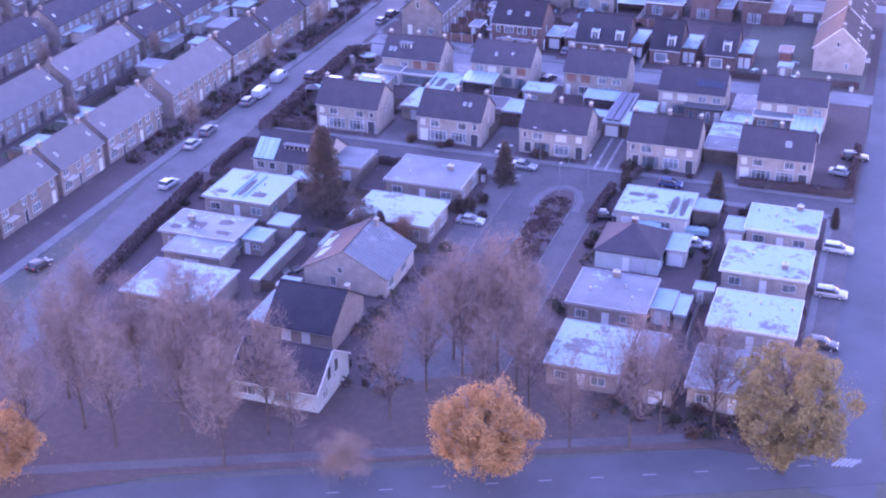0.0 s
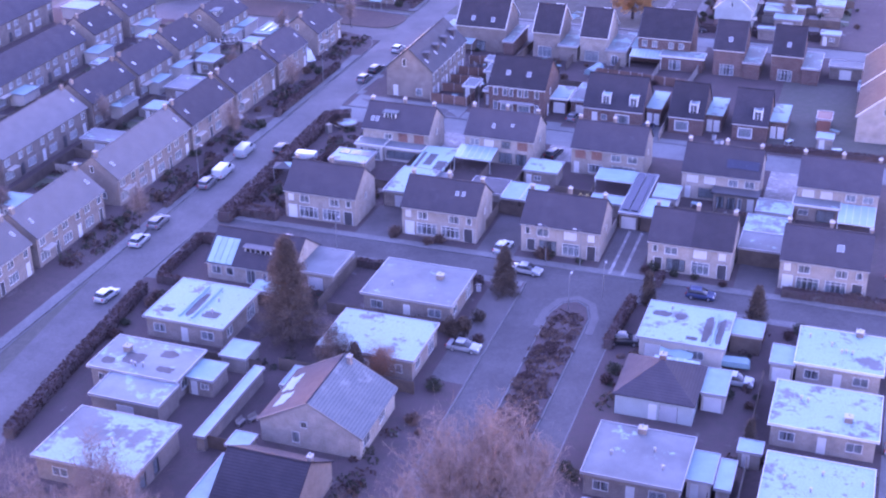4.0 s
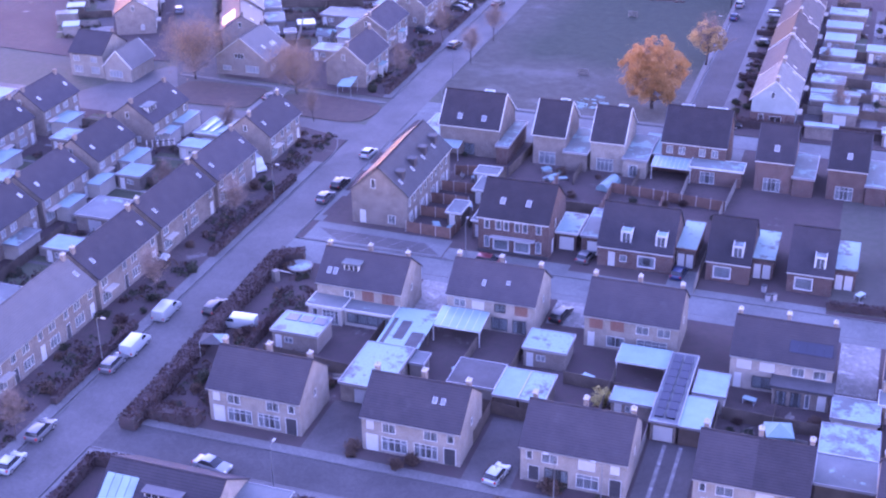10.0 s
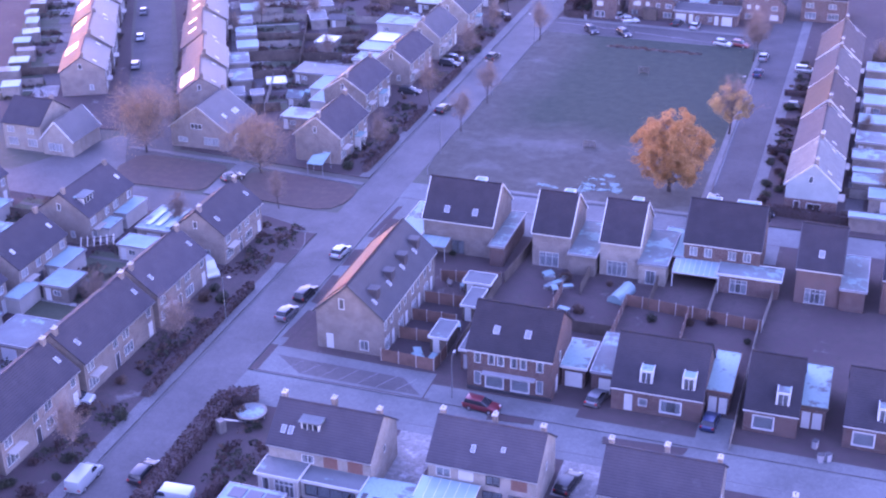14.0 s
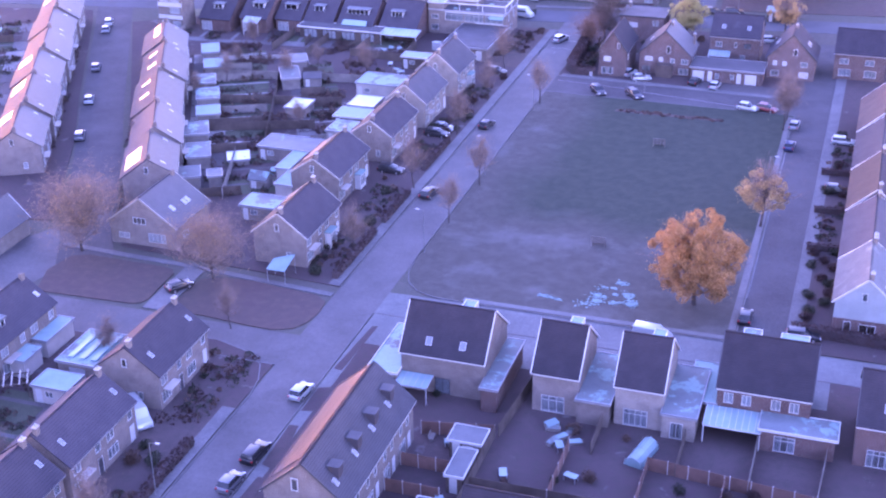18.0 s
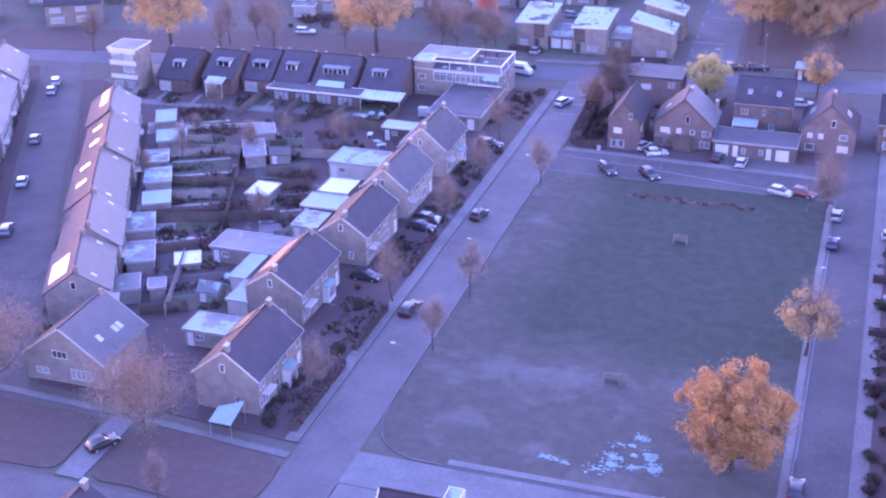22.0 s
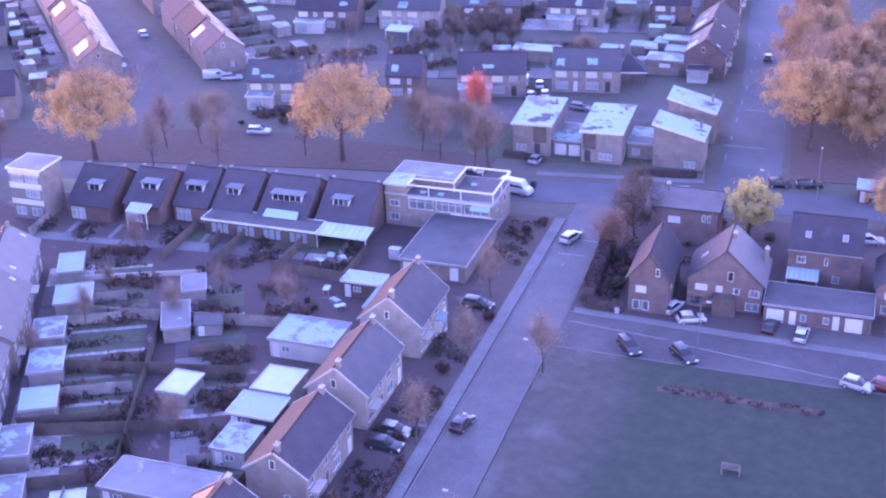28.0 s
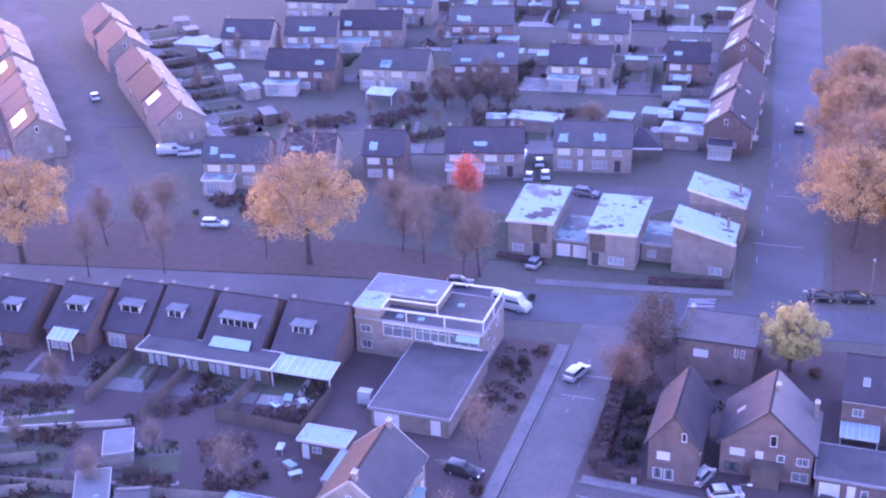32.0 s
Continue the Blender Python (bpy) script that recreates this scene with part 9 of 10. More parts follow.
# ---- fences ----
for x0, y0, x1, y1, m in (
    (-42.0, 127.0, -34.6, 126.6, M_WOOD), (-34.6, 126.6, -34.2, 130.6, M_WOOD), (-41.8, 133.2, -36.8, 133.2, M_WOOD), (-41.8, 138.4, -35.4, 138.4, M_WOOD), (-41.8, 143.6, -35.4, 143.6, M_WOOD), (-33.0, 131.0, -33.0, 152.0, M_WOODD),
    (-32.8, 141.4, -14.8, 141.8, M_WOODD), (-24.0, 141.6, -24.0, 152.0, M_WOOD), (-14.6, 138.0, -14.6, 151.0, M_WOOD), (-14.6, 151.0, 4.2, 149.0, M_WOOD), (-5.6, 138.0, -5.8, 149.8, M_WOOD), (3.8, 120.4, 3.8, 149.0, M_WOODG), (-32.6, 152.2, -31.2, 168.0, M_WOODD), (-21.4, 152.0, -21.4, 158.0, M_WOODD), (-11.4, 150.6, -11.4, 162.0, M_WOODD), (4.2, 149.0, 4.8, 162.0, M_WOODG), (-3.2, 149.8, -3.2, 158.6, M_WOODG), (-41.6, 150.2, -33.0, 152.0, M_WOOD),
    (-34.2, 82.0, -34.2, 98.0, M_WOODD), (-14.8, 76.0, -14.8, 99.0, M_WOODD), (4.2, 76.0, 4.2, 98.0, M_WOODG), (11.6, 80.0, 11.6, 97.0, M_WOODD), (30.4, 76.0, 30.4, 96.0, M_WOODD), (-21.0, 80.0, -21.0, 97.0, M_WOODD), (-2.0, 80.0, -2.0, 95.0, M_WOODD), (18.0, 80.0, 18.0, 94.0, M_WOODD), (36.2, 80.0, 36.2, 90.0, M_WOODD), (-47.0, 86.6, -8.4, 82.0, M_WOODD), (-8.0, 92.0, 4.0, 91.0, M_WOODD), (12.0, 90.0, 30.0, 89.4, M_WOODD),
    (-28.0, 44.4, -9.0, 44.4, M_WOODD), (-28.0, 29.0, -9.6, 29.0, M_WOODD), (-30.0, 43.4, -50.0, 43.4, M_WOODD), (-29.8, 27.6, -50.0, 27.6, M_WOODD), (-29.6, 10.8, -24.0, 10.8, M_WOODD), (28.4, 2.0, 28.4, 18.0, M_WOODD), (31.2, 28.8, 31.2, 45.0, M_WOODD), (-29.4, 44.6, -29.4, 58.6, M_WOODD), (31.6, 14.0, 31.6, 26.0, M_WOODG),
    (-83.6, 222.0, -83.6, 246.0, M_WOODD), (-96.0, 205.0, -102.0, 222.0, M_WOODG), (-94.0, 239.0, -116.0, 231.0, M_WOODD), (-94.0, 252.0, -121.0, 246.0, M_WOODD), (-92.0, 266.0, -128.0, 260.0, M_WOODG), (-86.6, 280.6, -104.0, 281.4, M_WOODD), (-97.6, 224.0, -112.0, 262.0, M_WOODD), (-103.0, 282.0, -103.0, 290.6, M_WOODD), (-113.0, 278.0, -113.0, 290.6, M_WOODD), (-122.0, 280.0, -122.0, 292.0, M_WOODD), (-92.0, 281.0, -92.0, 290.4, M_WOODD),
    (12.0, 188.0, 30.0, 188.4, M_WOODD), (12.0, 197.4, 30.0, 197.2, M_WOODD), (12.0, 206.4, 24.0, 206.2, M_WOODD), (12.0, 214.8, 32.0, 214.4, M_WOODD), (12.0, 223.6, 32.0, 223.2, M_WOODD), (12.0, 232.6, 22.0, 232.4, M_WOODD), (-92.6, 60.0, -92.6, 110.0, M_WOODD), (-113.6, 70.0, -113.6, 118.0, M_WOODD),
):
    fence(x0, y0, x1, y1, 1.8, m, {M_WOOD: "brown wooden panel fence between gardens", M_WOODD: "dark wooden panel fence between gardens", M_WOODG: "grey weathered panel fence between gardens"}.get(m, "low white garden wall, frosted"), 2.4, x0 < -84 or y0 < 60 or y0 > 180)

# ---- hedges ----
for pts, w, h in (
    ([(-55.2, 66.0), (-55.2, 70.0), (-56.0, 92.0), (-56.6, 112.0), (-53.0, 113.0)], 2.2, 1.8), ([(-55.0, 69.6), (-47.6, 69.6)], 1.9, 1.6), ([(-55.0, 46.0), (-55.4, 58.8), (-49.6, 59.4)], 1.0, 1.5), ([(-55.0, 45.2), (-50.0, 45.2)], 0.9, 1.4),
    ([(-52.0, 5.0), (-54.0, 26.0), (-55.4, 42.0)], 1.4, 1.7), ([(-49.6, 83.0), (-49.4, 96.0)], 0.9, 1.6), ([(-55.6, 284.6), (-55.9, 293.0), (-56.6, 305.0)], 2.0, 2.6), ([(-55.4, 283.6), (-50.4, 283.6)], 1.2, 1.6),
    ([(10.9, 47.0), (11.6, 60.0)], 1.2, 1.6), ([(-66.9, 204.0), (-66.9, 216.0)], 0.8, 1.0), ([(-67.8, 226.0), (-67.8, 240.0)], 0.8, 1.0), ([(-66.9, 184.0), (-66.9, 200.0)], 0.9, 1.1), ([(14, 65.8), (14, 69.2)], 0.9, 1.2),
    ([(22.0, 121.6), (47.0, 122.4)], 0.9, 1.2), ([(-2.0, 187.6), (12.0, 187.0), (30.0, 187.9)], 1.2, 1.5), ([(-66.8, 68.0), (-67.0, 88.0)], 0.9, 1.1), ([(-67.0, 110.0), (-67.0, 140.0)], 1.0, 1.2), ([(31.0, 68.9), (48.6, 69.2), (48.8, 90.0)], 1.0, 1.4), ([(33.0, 43.2), (45.8, 43.4)], 0.8, 1.2), ([(33.0, 28.2), (45.8, 28.2)], 0.8, 1.2), ([(-29.4, 58.8), (-10.0, 59.0)], 0.9, 1.3),
    ([(-2.0, 214.0), (2.8, 214.2)], 0.8, 1.0), ([(-2.0, 228.0), (2.8, 228.2)], 0.8, 1.0), ([(-2.0, 244.0), (2.8, 244.2)], 0.8, 1.0), ([(-58.6, 333.6), (-47.6, 335.2)], 0.8, 0.9), ([(-83.0, 336.0), (-75.0, 335.4)], 0.8, 0.9),
):
    hedge(pts, w, h, seed=int(abs(pts[0][0] * 7 + pts[0][1])))

# ---- trees ----
BARE = [tree_meshes(11 + i, 18, 6.8, 0.17, 4200, fork=0.19, upright=1.3) for i in range(3)]
HAZY = tree_meshes(21, 8.2, 5.6, 0.16, 6500, leaves=9000, leaf_size=0.12, fork=0.08, upright=0.5, leaf=M_LEAF_B)
THIN = [tree_meshes(31 + i, 8.5, 2.6, 0.11, 2200, leaves=420, leaf_size=0.13, fork=0.28, upright=0.9, leaf=M_LEAF_B) for i in range(2)]
ORANGE = tree_meshes(41, 14.4, 7.0, 0.34, 2000, 58000, 0.23, 0.1, upright=0.4, leaf=M_LEAF_O, fuzz=0.75, clumps=300)
ORANGE2 = tree_meshes(42, 12.8, 6.4, 0.32, 2000, 46000, 0.25, 0.14, upright=0.4, leaf=M_LEAF_O, fuzz=1.0, clumps=260)
YELLOW = tree_meshes(43, 17, 7.8, 0.4, 2500, 56000, 0.24, 0.14, upright=0.45, leaf=M_LEAF_Y, fuzz=0.95, clumps=230)
GOLD = tree_meshes(44, 15, 9.0, 0.36, 4200, 40000, 0.2, 0.3, upright=0.38, leaf=M_LEAF_P, fuzz=0.8, clumps=420)
BROWN = tree_meshes(45, 16, 7.6, 0.4, 3500, 52000, 0.21, 0.18, upright=0.5, leaf=M_LEAF_B, fuzz=0.8, clumps=480)
SMALL = tree_meshes(46, 9.5, 4.2, 0.2, 2500, 13000, 0.19, 0.28, upright=0.6, leaf=M_LEAF_P, fuzz=0.5, clumps=110)
LOOSE = tree_meshes(49, 11.5, 4.4, 0.2, 4200, 11000, 0.2, 0.1, upright=0.6, leaf=M_LEAF_C, fuzz=0.8, clumps=120)
RUSTY = tree_meshes(50, 7.0, 3.0, 0.14, 2400, 5200, 0.18, 0.12, upright=0.7, leaf=M_LEAF_S, fuzz=0.7)
RED = tree_meshes(47, 9, 2.4, 0.16, 900, 6000, 0.28, 0.25, upright=0.9, leaf=M_LEAF_R)
WILLOW = tree_meshes(48, 10.5, 4.6, 0.28, 1500, 26000, 0.21, 0.16, upright=0.5, leaf=M_LEAF_W, fuzz=0.55, clumps=150)
rt = random.Random(5)
for i, (x, y, k) in enumerate(((-28, -29, 1.05), (-14, -28.5, 0.95), (-22, -24, 1.1), (-12, -21, 1.0), (5.8, -1.5, 1.0), (9.9, 0.5, 1.1), (13.4, -2.7, 0.95), (7.0, 6.0, 0.9), (29.3, -10, 1.0), (38.0, -4.0, 0.9), (0.5, -13.4, 0.85), (22.7, -12.3, 0.7), (-33.5, -27, 1.05), (-20, -17, 0.95), (-32, -17, 0.9), (-39, -22, 1.0), (-42, -12, 0.9), (-26, -12, 0.85), (2.8, -6.5, 0.9), (11.0, -9.0, 0.8), (-131, 316.5, 0.65), (-142, 312.6, 0.65), (-93.4, 331, 0.6), (-24, -20, 0.9), (-16, -25, 0.9), (-36, -34, 0.95), (-8, -23, 0.75), (3.5, 2.0, 0.95), (12.0, 4.0, 0.95), (16.0, -6.0, 0.85), (32.0, -6.0, 0.85), (-46, -24, 0.9), (-30, -9, 0.8))):
    plant(x, y, BARE[i % 3], "tall bare tree with fine brown twigs", rt.uniform(0, 360), k, group="bare trees")
for i, (x, y, k) in enumerate(((-66.8, 218.4, 1.0), (-67.5, 243.8, 1.0), (-56.6, 222.6, 0.95), (-57.0, 264.3, 1.0), (-69.4, 282.6, 1.0), (-56.9, 207.0, 0.9), (-66.8, 192.0, 0.9), (-67.2, 263.0, 0.95), (-69.0, 122.0, 0.9), (-68.6, 96.0, 0.9), (-10.2, 263.0, 1.15), (-10.0, 268.5, 1.1), (-83.6, 329.0, 1.4), (-95.0, 268.0, 0.9), (-66.9, 60.0, 0.8), (-75.0, 166.4, 0.75))):
    plant(x, y, THIN[i % 2], "slender street tree with a few brown leaves", rt.uniform(0, 360), k, group="street trees")
plant(-15.6, 191.6, ORANGE, "round tree with dense orange leaves on the field")
plant(15.0, -21.6, ORANGE2, "orange-leaved tree beside the asphalt road")
plant(46.6, -9.2, YELLOW, "broad tree with olive-yellow leaves at the corner")
plant(-36.0, -39.6, ORANGE2, "orange-leaved tree at the wood's edge", 90, 0.8)
plant(-9.6, 220.0, SMALL, "small half-bare tree with pale gold leaves")
plant(-15.6, 321.5, SMALL, "small gold-leaved tree beyond the corner", 80, 1.0)
plant(-84.0, 178.8, HAZY, "round twiggy tree beside the small green", 40, 1.15)
plant(-108.0, 181.4, HAZY, "leaf-thin tree at the green's corner", 140, 1.35)
plant(-110.6, 326.0, GOLD, "tall gold-leaved tree on the leafy strip", 0, 1.18)
plant(-155.0, 314.0, GOLD, "tall gold-leaved tree near the chalets", 120, 1.15)
plant(-93.0, 353.0, RED, "small tree with glowing red leaves")
plant(-36.2, 313.4, WILLOW, "yellow-green leaved tree behind red houses")
for i, (x, y, k) in enumerate(((-30.0, 354.0, 1.15), (-25.0, 368.0, 1.25), (-31.6, 384.0, 1.2), (-19.0, 352.0, 1.1), (-33.0, 406.0, 1.1), (-17.0, 385.0, 1.25), (-30.0, 372.0, 1.05), (-12.0, 366.0, 1.2))):
    plant(x, y, BROWN if i % 2 else GOLD if i == 0 else BROWN, "large brown-leaved tree beside the north road", rt.uniform(0, 360), k, group="north trees")
CON = [conifer_meshes(61, 15.5, 5.2, 16000, M_LEAF_C), conifer_meshes(62, 7.0, 2.2, 5000, M_LEAF_C), conifer_meshes(63, 5.0, 1.0, 2600, M_LEAF_C, narrow=True)]
for x, y, i, k, lab in ((-29.6, 36.0, 0, 1.0, "tall dark conifer between bungalows"), (-6.4, 57.6, 1, 1.05, "dark pointed conifer at the close"), (-17.6, 29.6, 1, 0.8, "slim dark garden conifer between two"), (13.6, 60.6, 2, 1.05, "slim dark conifer by the street"), (28.6, 59.6, 1, 0.85, "dark conifer by the street"), (31.4, 30.4, 2, 0.8, "slim dark conifer between gardens"), (47.4, 57.0, 2, 0.7, "slim dark conifer by the parking"), (-100.0, 232.0, 2, 0.6, "slim dark conifer in a garden")):
    plant(x, y, CON[i], lab, rt.uniform(0, 360), k, name="conifer", group="conifers", cat="conifer")
# shrubs in beds and gardens
BUSH = [[bush_stems(71 + i, 0.9, 1.3), bush_mesh(81 + i, 1.0, 1.4, 480, m)] for i, m in enumerate((M_LEAF_G, M_LEAF_H, M_LEAF_D, M_LEAF_G))]
ZONES = ((-54, 70, -47, 112, 16), (-33, 68.8, -14, 70.6, 5), (-14, 68.8, 6, 70.6, 5), (11, 69, 24, 70.6, 5), (30, 69, 43, 70.6, 4), (-46, 80, -35, 87, 7), (-26, 80, -16, 86, 6), (-8, 78, 3, 85, 7), (12, 80, 23, 92, 7), (31, 80, 42, 92, 6), (-54, 28, -50, 43, 7), (-34, 44, -30, 58, 4), (-28, 26, -12, 30.6, 6), (26, 26, 32, 44, 6), (32, 56, 46, 60, 5), (-8.6, 20, -5, 44, 5), (10.9, 8, 14.5, 46, 7), (-73, 44, -67, 158, 26), (-73, 184, -67.4, 280, 18), (-1.4, 214, 2.9, 262, 12), (-98, 200, -84, 280, 16), (-126, 236, -100, 284, 8), (-74, 288, -68, 310, 4), (-55, 284, -50, 300, 8), (-55, 300, -30, 318, 8), (-45, 160, -34, 158, 2), (-94, 70, -84, 158, 10), (-118, 70, -107, 158, 6), (-30, 142, -16, 158, 5), (-12, 140, 3, 150, 4), (14, 190, 34, 262, 16), (-140, 338, -86, 350, 16), (-130, 372, -60, 398, 10), (-140, 420, -60, 440, 8), (-90, 290, -60, 330, 3), (-50, -8, -5, 0, 8), (24, -6, 44, 0, 6), (46.9, 4, 49, 30, 3))
for x0, y0, x1, y1, n in ZONES:
    for _ in range(n if x0 > -92 and y0 < 330 else n // 2):
        i = rt.randrange(4)
        ob = new("shrub", BUSH[i][1])
        k = rt.uniform(0.5, 1.15)
        ob.matrix_world = pose(rt.uniform(x0, x1), rt.uniform(min(y0, y1), max(y0, y1)), 0, 0, 0, rt.uniform(0, 360)) @ Matrix.Diagonal((k, k, k, 1))
        tagged(ob, ("dark evergreen garden shrub", "twiggy half-bare garden shrub", "low brown-leaved garden shrub", "rounded evergreen garden shrub")[i], "shrub", "garden shrubs")

# ---- parked vehicles ----
for x, y, rz, kind, col, lab in (
    (-64.2, 55.5, 92, "hatchback", "white", "white hatchback parked half on the verge"), (-64.7, 62.2, 92, "estate", "grey", "grey car parked by the verge"), (-64.5, 78.2, 92, "estate", "grey", "grey estate car parked at the kerb"), (-64.1, 83.0, 92, "van", "white", "white panel van at the kerb"), (-64.7, 92.4, 92, "van", "pale", "pale van parked at the kerb"), (-59.6, 38.8, 85, "hatchback", "white", "white hatchback facing the wood"), (-63.0, 6.8, 80, "hatchback", "black", "dark car in the bend"), (-58.9, 95.6, 90, "estate", "black", "dark car beside a hedge"),
    (-53.6, 92.3, 185, "van", "white", "white panel van in a garden drive"), (-41.8, 62.2, -8, "sedan", "silver", "silver saloon in the side street"), (-10.4, 70.6, 80, "hatchback", "white", "white hatchback in a drive"), (-5.0, 64.6, -5, "sedan", "silver", "silver saloon parked askew in the street"), (20.3, 64.9, 0, "hatchback", "blue", "blue hatchback in the street"), (-7.0, 41.2, 0, "sedan", "silver", "silver saloon beside a bungalow"), (12.7, 49.4, 10, "estate", "black", "dark car before a bungalow"), (19.6, 44.4, 0, "sedan", "white", "white frosted car between bungalows"), (28.0, 44.0, 0, "estate", "pale", "pale frosted car between bungalows"),
    (48.5, 49.0, -3, "estate", "white", "white estate in a parking bay"), (48.6, 34.6, 0, "estate", "silver", "silver estate in a parking bay"), (48.7, 20.0, 0, "hatchback", "black", "dark car in a parking bay"), (48.6, 86.0, 5, "estate", "black", "dark car at the roadside"), (47.0, 78.4, -10, "sedan", "silver", "silver car at the roadside"),
    (-58.9, 153.9, 86, "hatchback", "white", "white estate before the new terrace"), (-58.6, 140.2, 86, "estate", "black", "black car before the new terrace"), (-58.8, 134.2, 86, "hatchback", "grey", "grey hatchback before the new terrace"), (-26.2, 120.2, -6, "estate", "red", "dark red estate before new houses"), (-13.2, 126.2, 80, "hatchback", "grey", "grey hatchback in a drive"), (0.9, 125.2, 85, "hatchback", "blue", "blue hatchback in a drive"), (-12.4, 108.2, 80, "estate", "black", "dark car between old houses"), (-74.6, 106.6, 10, "hatchback", "white", "white hatchback in a front garden"), (-87.4, 174.6, 60, "hatchback", "black", "dark car on the path between two greens"),
    (-8.2, 189.4, 90, "hatchback", "black", "dark car at the field's corner"), (-19.4, 180.6, -6, "van", "white", "white van before new houses"), (-5.6, 176.4, -6, "hatchback", "silver", "silver car before new houses"), (-0.2, 186.4, 5, "estate", "black", "dark car behind the hedge"), (-8.4, 265.0, 88, "hatchback", "silver", "silver car beside the field"), (-8.3, 254.4, 88, "hatchback", "blue", "blue car beside the field"), (0.9, 259.0, 0, "estate", "pale", "pale car in a front yard"), (1.0, 236.8, 0, "hatchback", "black", "dark car in a front yard"),
    (-47.4, 273.4, -55, "estate", "black", "black estate parked nose to the field"), (-40.0, 273.2, -50, "estate", "black", "black estate parked askew at the field"), (-17.8, 271.9, -18, "hatchback", "white", "white hatchback at the field"), (-14.2, 272.4, -18, "hatchback", "red", "dark red hatchback at the field"), (-40.6, 283.4, 25, "hatchback", "white", "white hatchback before a red house"), (-25.6, 283.0, 85, "hatchback", "white", "white car before the garages"), (-29.8, 284.2, 80, "hatchback", "black", "dark car before the garages"), (-43.6, 286.0, 70, "hatchback", "pale", "pale car before a garage"),
    (-63.3, 249.2, 80, "hatchback", "black", "dark hatchback on the main road"), (-63.4, 216.4, 82, "estate", "black", "dark estate on the main road"), (-62.8, 304.6, 72, "estate", "white", "white estate at the junction"), (-70.4, 279.2, -8, "estate", "black", "dark estate before a house"), (-70.8, 242.2, -5, "estate", "black", "dark car in a front garden"), (-70.6, 245.4, -5, "hatchback", "silver", "silver car in a front garden"), (-73.0, 223.8, 0, "estate", "black", "dark car beside a house"), (-76.2, 320.4, -12, "minibus", "white", "white minibus at the corner building"),
    (-143.4, 240.0, 118, "hatchback", "white", "white car on the slanting street"), (-134.4, 222.4, 118, "estate", "grey", "grey car on the slanting street"), (-153.0, 258.0, 118, "hatchback", "grey", "dark car on the slanting street"), (-168.0, 288.0, 118, "estate", "white", "white car at the end of the street"), (-165.6, 282.6, 118, "hatchback", "silver", "silver car near the street's end"), (-148.4, 232.0, 28, "van", "white", "white van in a front yard"),
    (-75.7, 142.7, -40, "minibus", "white", "white camper van between two terraces"), (-89.9, 376.3, 100, "van", "white", "white van in a far yard"), (-86.3, 375.1, 105, "hatchback", "white", "white car in a far yard"), (-83.8, 369.7, 105, "hatchback", "white", "white car between far houses"), (-86.4, 368.1, 100, "hatchback", "silver", "silver car in a far yard"), (-74.8, 363.5, -6, "estate", "grey", "dark car behind modern houses"), (-76.4, 334.8, 80, "hatchback", "silver", "silver car before the garages"), (-85.6, 325.2, 10, "hatchback", "black", "dark car on the canal road"), (-42.6, 405.0, 94, "hatchback", "black", "dark car on the north road"), (-33.6, 335.0, 15, "hatchback", "black", "dark car at the northern corner"), (-28.6, 336.0, 15, "estate", "black", "dark car under the large trees"), (-18.0, 316.0, 10, "estate", "white", "white car beyond the red houses"), (-155.2, 362.4, 25, "van", "white", "white van beside a far house"), (-151.4, 362.6, 25, "estate", "pale", "pale car beside a far house"), (-187.0, 386.8, 130, "hatchback", "white", "white car on a far street"), (-131.5, 334.6, 14, "estate", "white", "white car on the leafy strip"),
):
    car(x, y, rz, kind, col, lab)

# ---- street lamps, goals, small outdoor things ----
for x, y, h, arm in ((-3.2, 68.3, 6.0, 180), (2.0, 68.4, 6.0, 180), (7.2, 60.6, 5.0, 90), (-33.4, 60.6, 6.0, 90), (-66.0, 78.0, 7.0, 0), (-66.0, 130.0, 7.0, 0), (-57.0, 227.0, 7.0, 180), (-57.2, 260.0, 7.0, 180), (-57.2, 196.0, 7.0, 180), (-9.9, 232.0, 7.0, 0), (-38.6, 276.2, 7.0, 0), (-46.0, 331.6, 9.0, 270), (-27.0, 330.0, 9.0, 90), (-34.4, 319.0, 9.0, 180), (3.4, 56.0, 5.0, 90), (-30.4, 121.3, 6.0, 90), (-2.0, 300.0, 7.0, 180)):
    r = thing("street_lamp", x, y, 0, arm, "slender grey street lamp with a small head", "street lamp", "street lamps")
    part("pole", cached(("pole", h), lambda: Geo().tube((0, 0, -0.1), (0, 0, h), 0.08, 0.045, 8).mesh("pole", M_POST)), r)
    part("arm", cached(("arm", h), lambda: Geo().tube((0, 0, h), (0.9, 0, h + 0.15), 0.04, 0.03, 6).mesh("arm", M_POST)), r)
    part("lamp_head", cached(("head", h), lambda: Geo().box(0.75, -0.12, h + 0.1, 1.3, 0.12, h + 0.22).mesh("lamp_head", M_GREYP)), r)
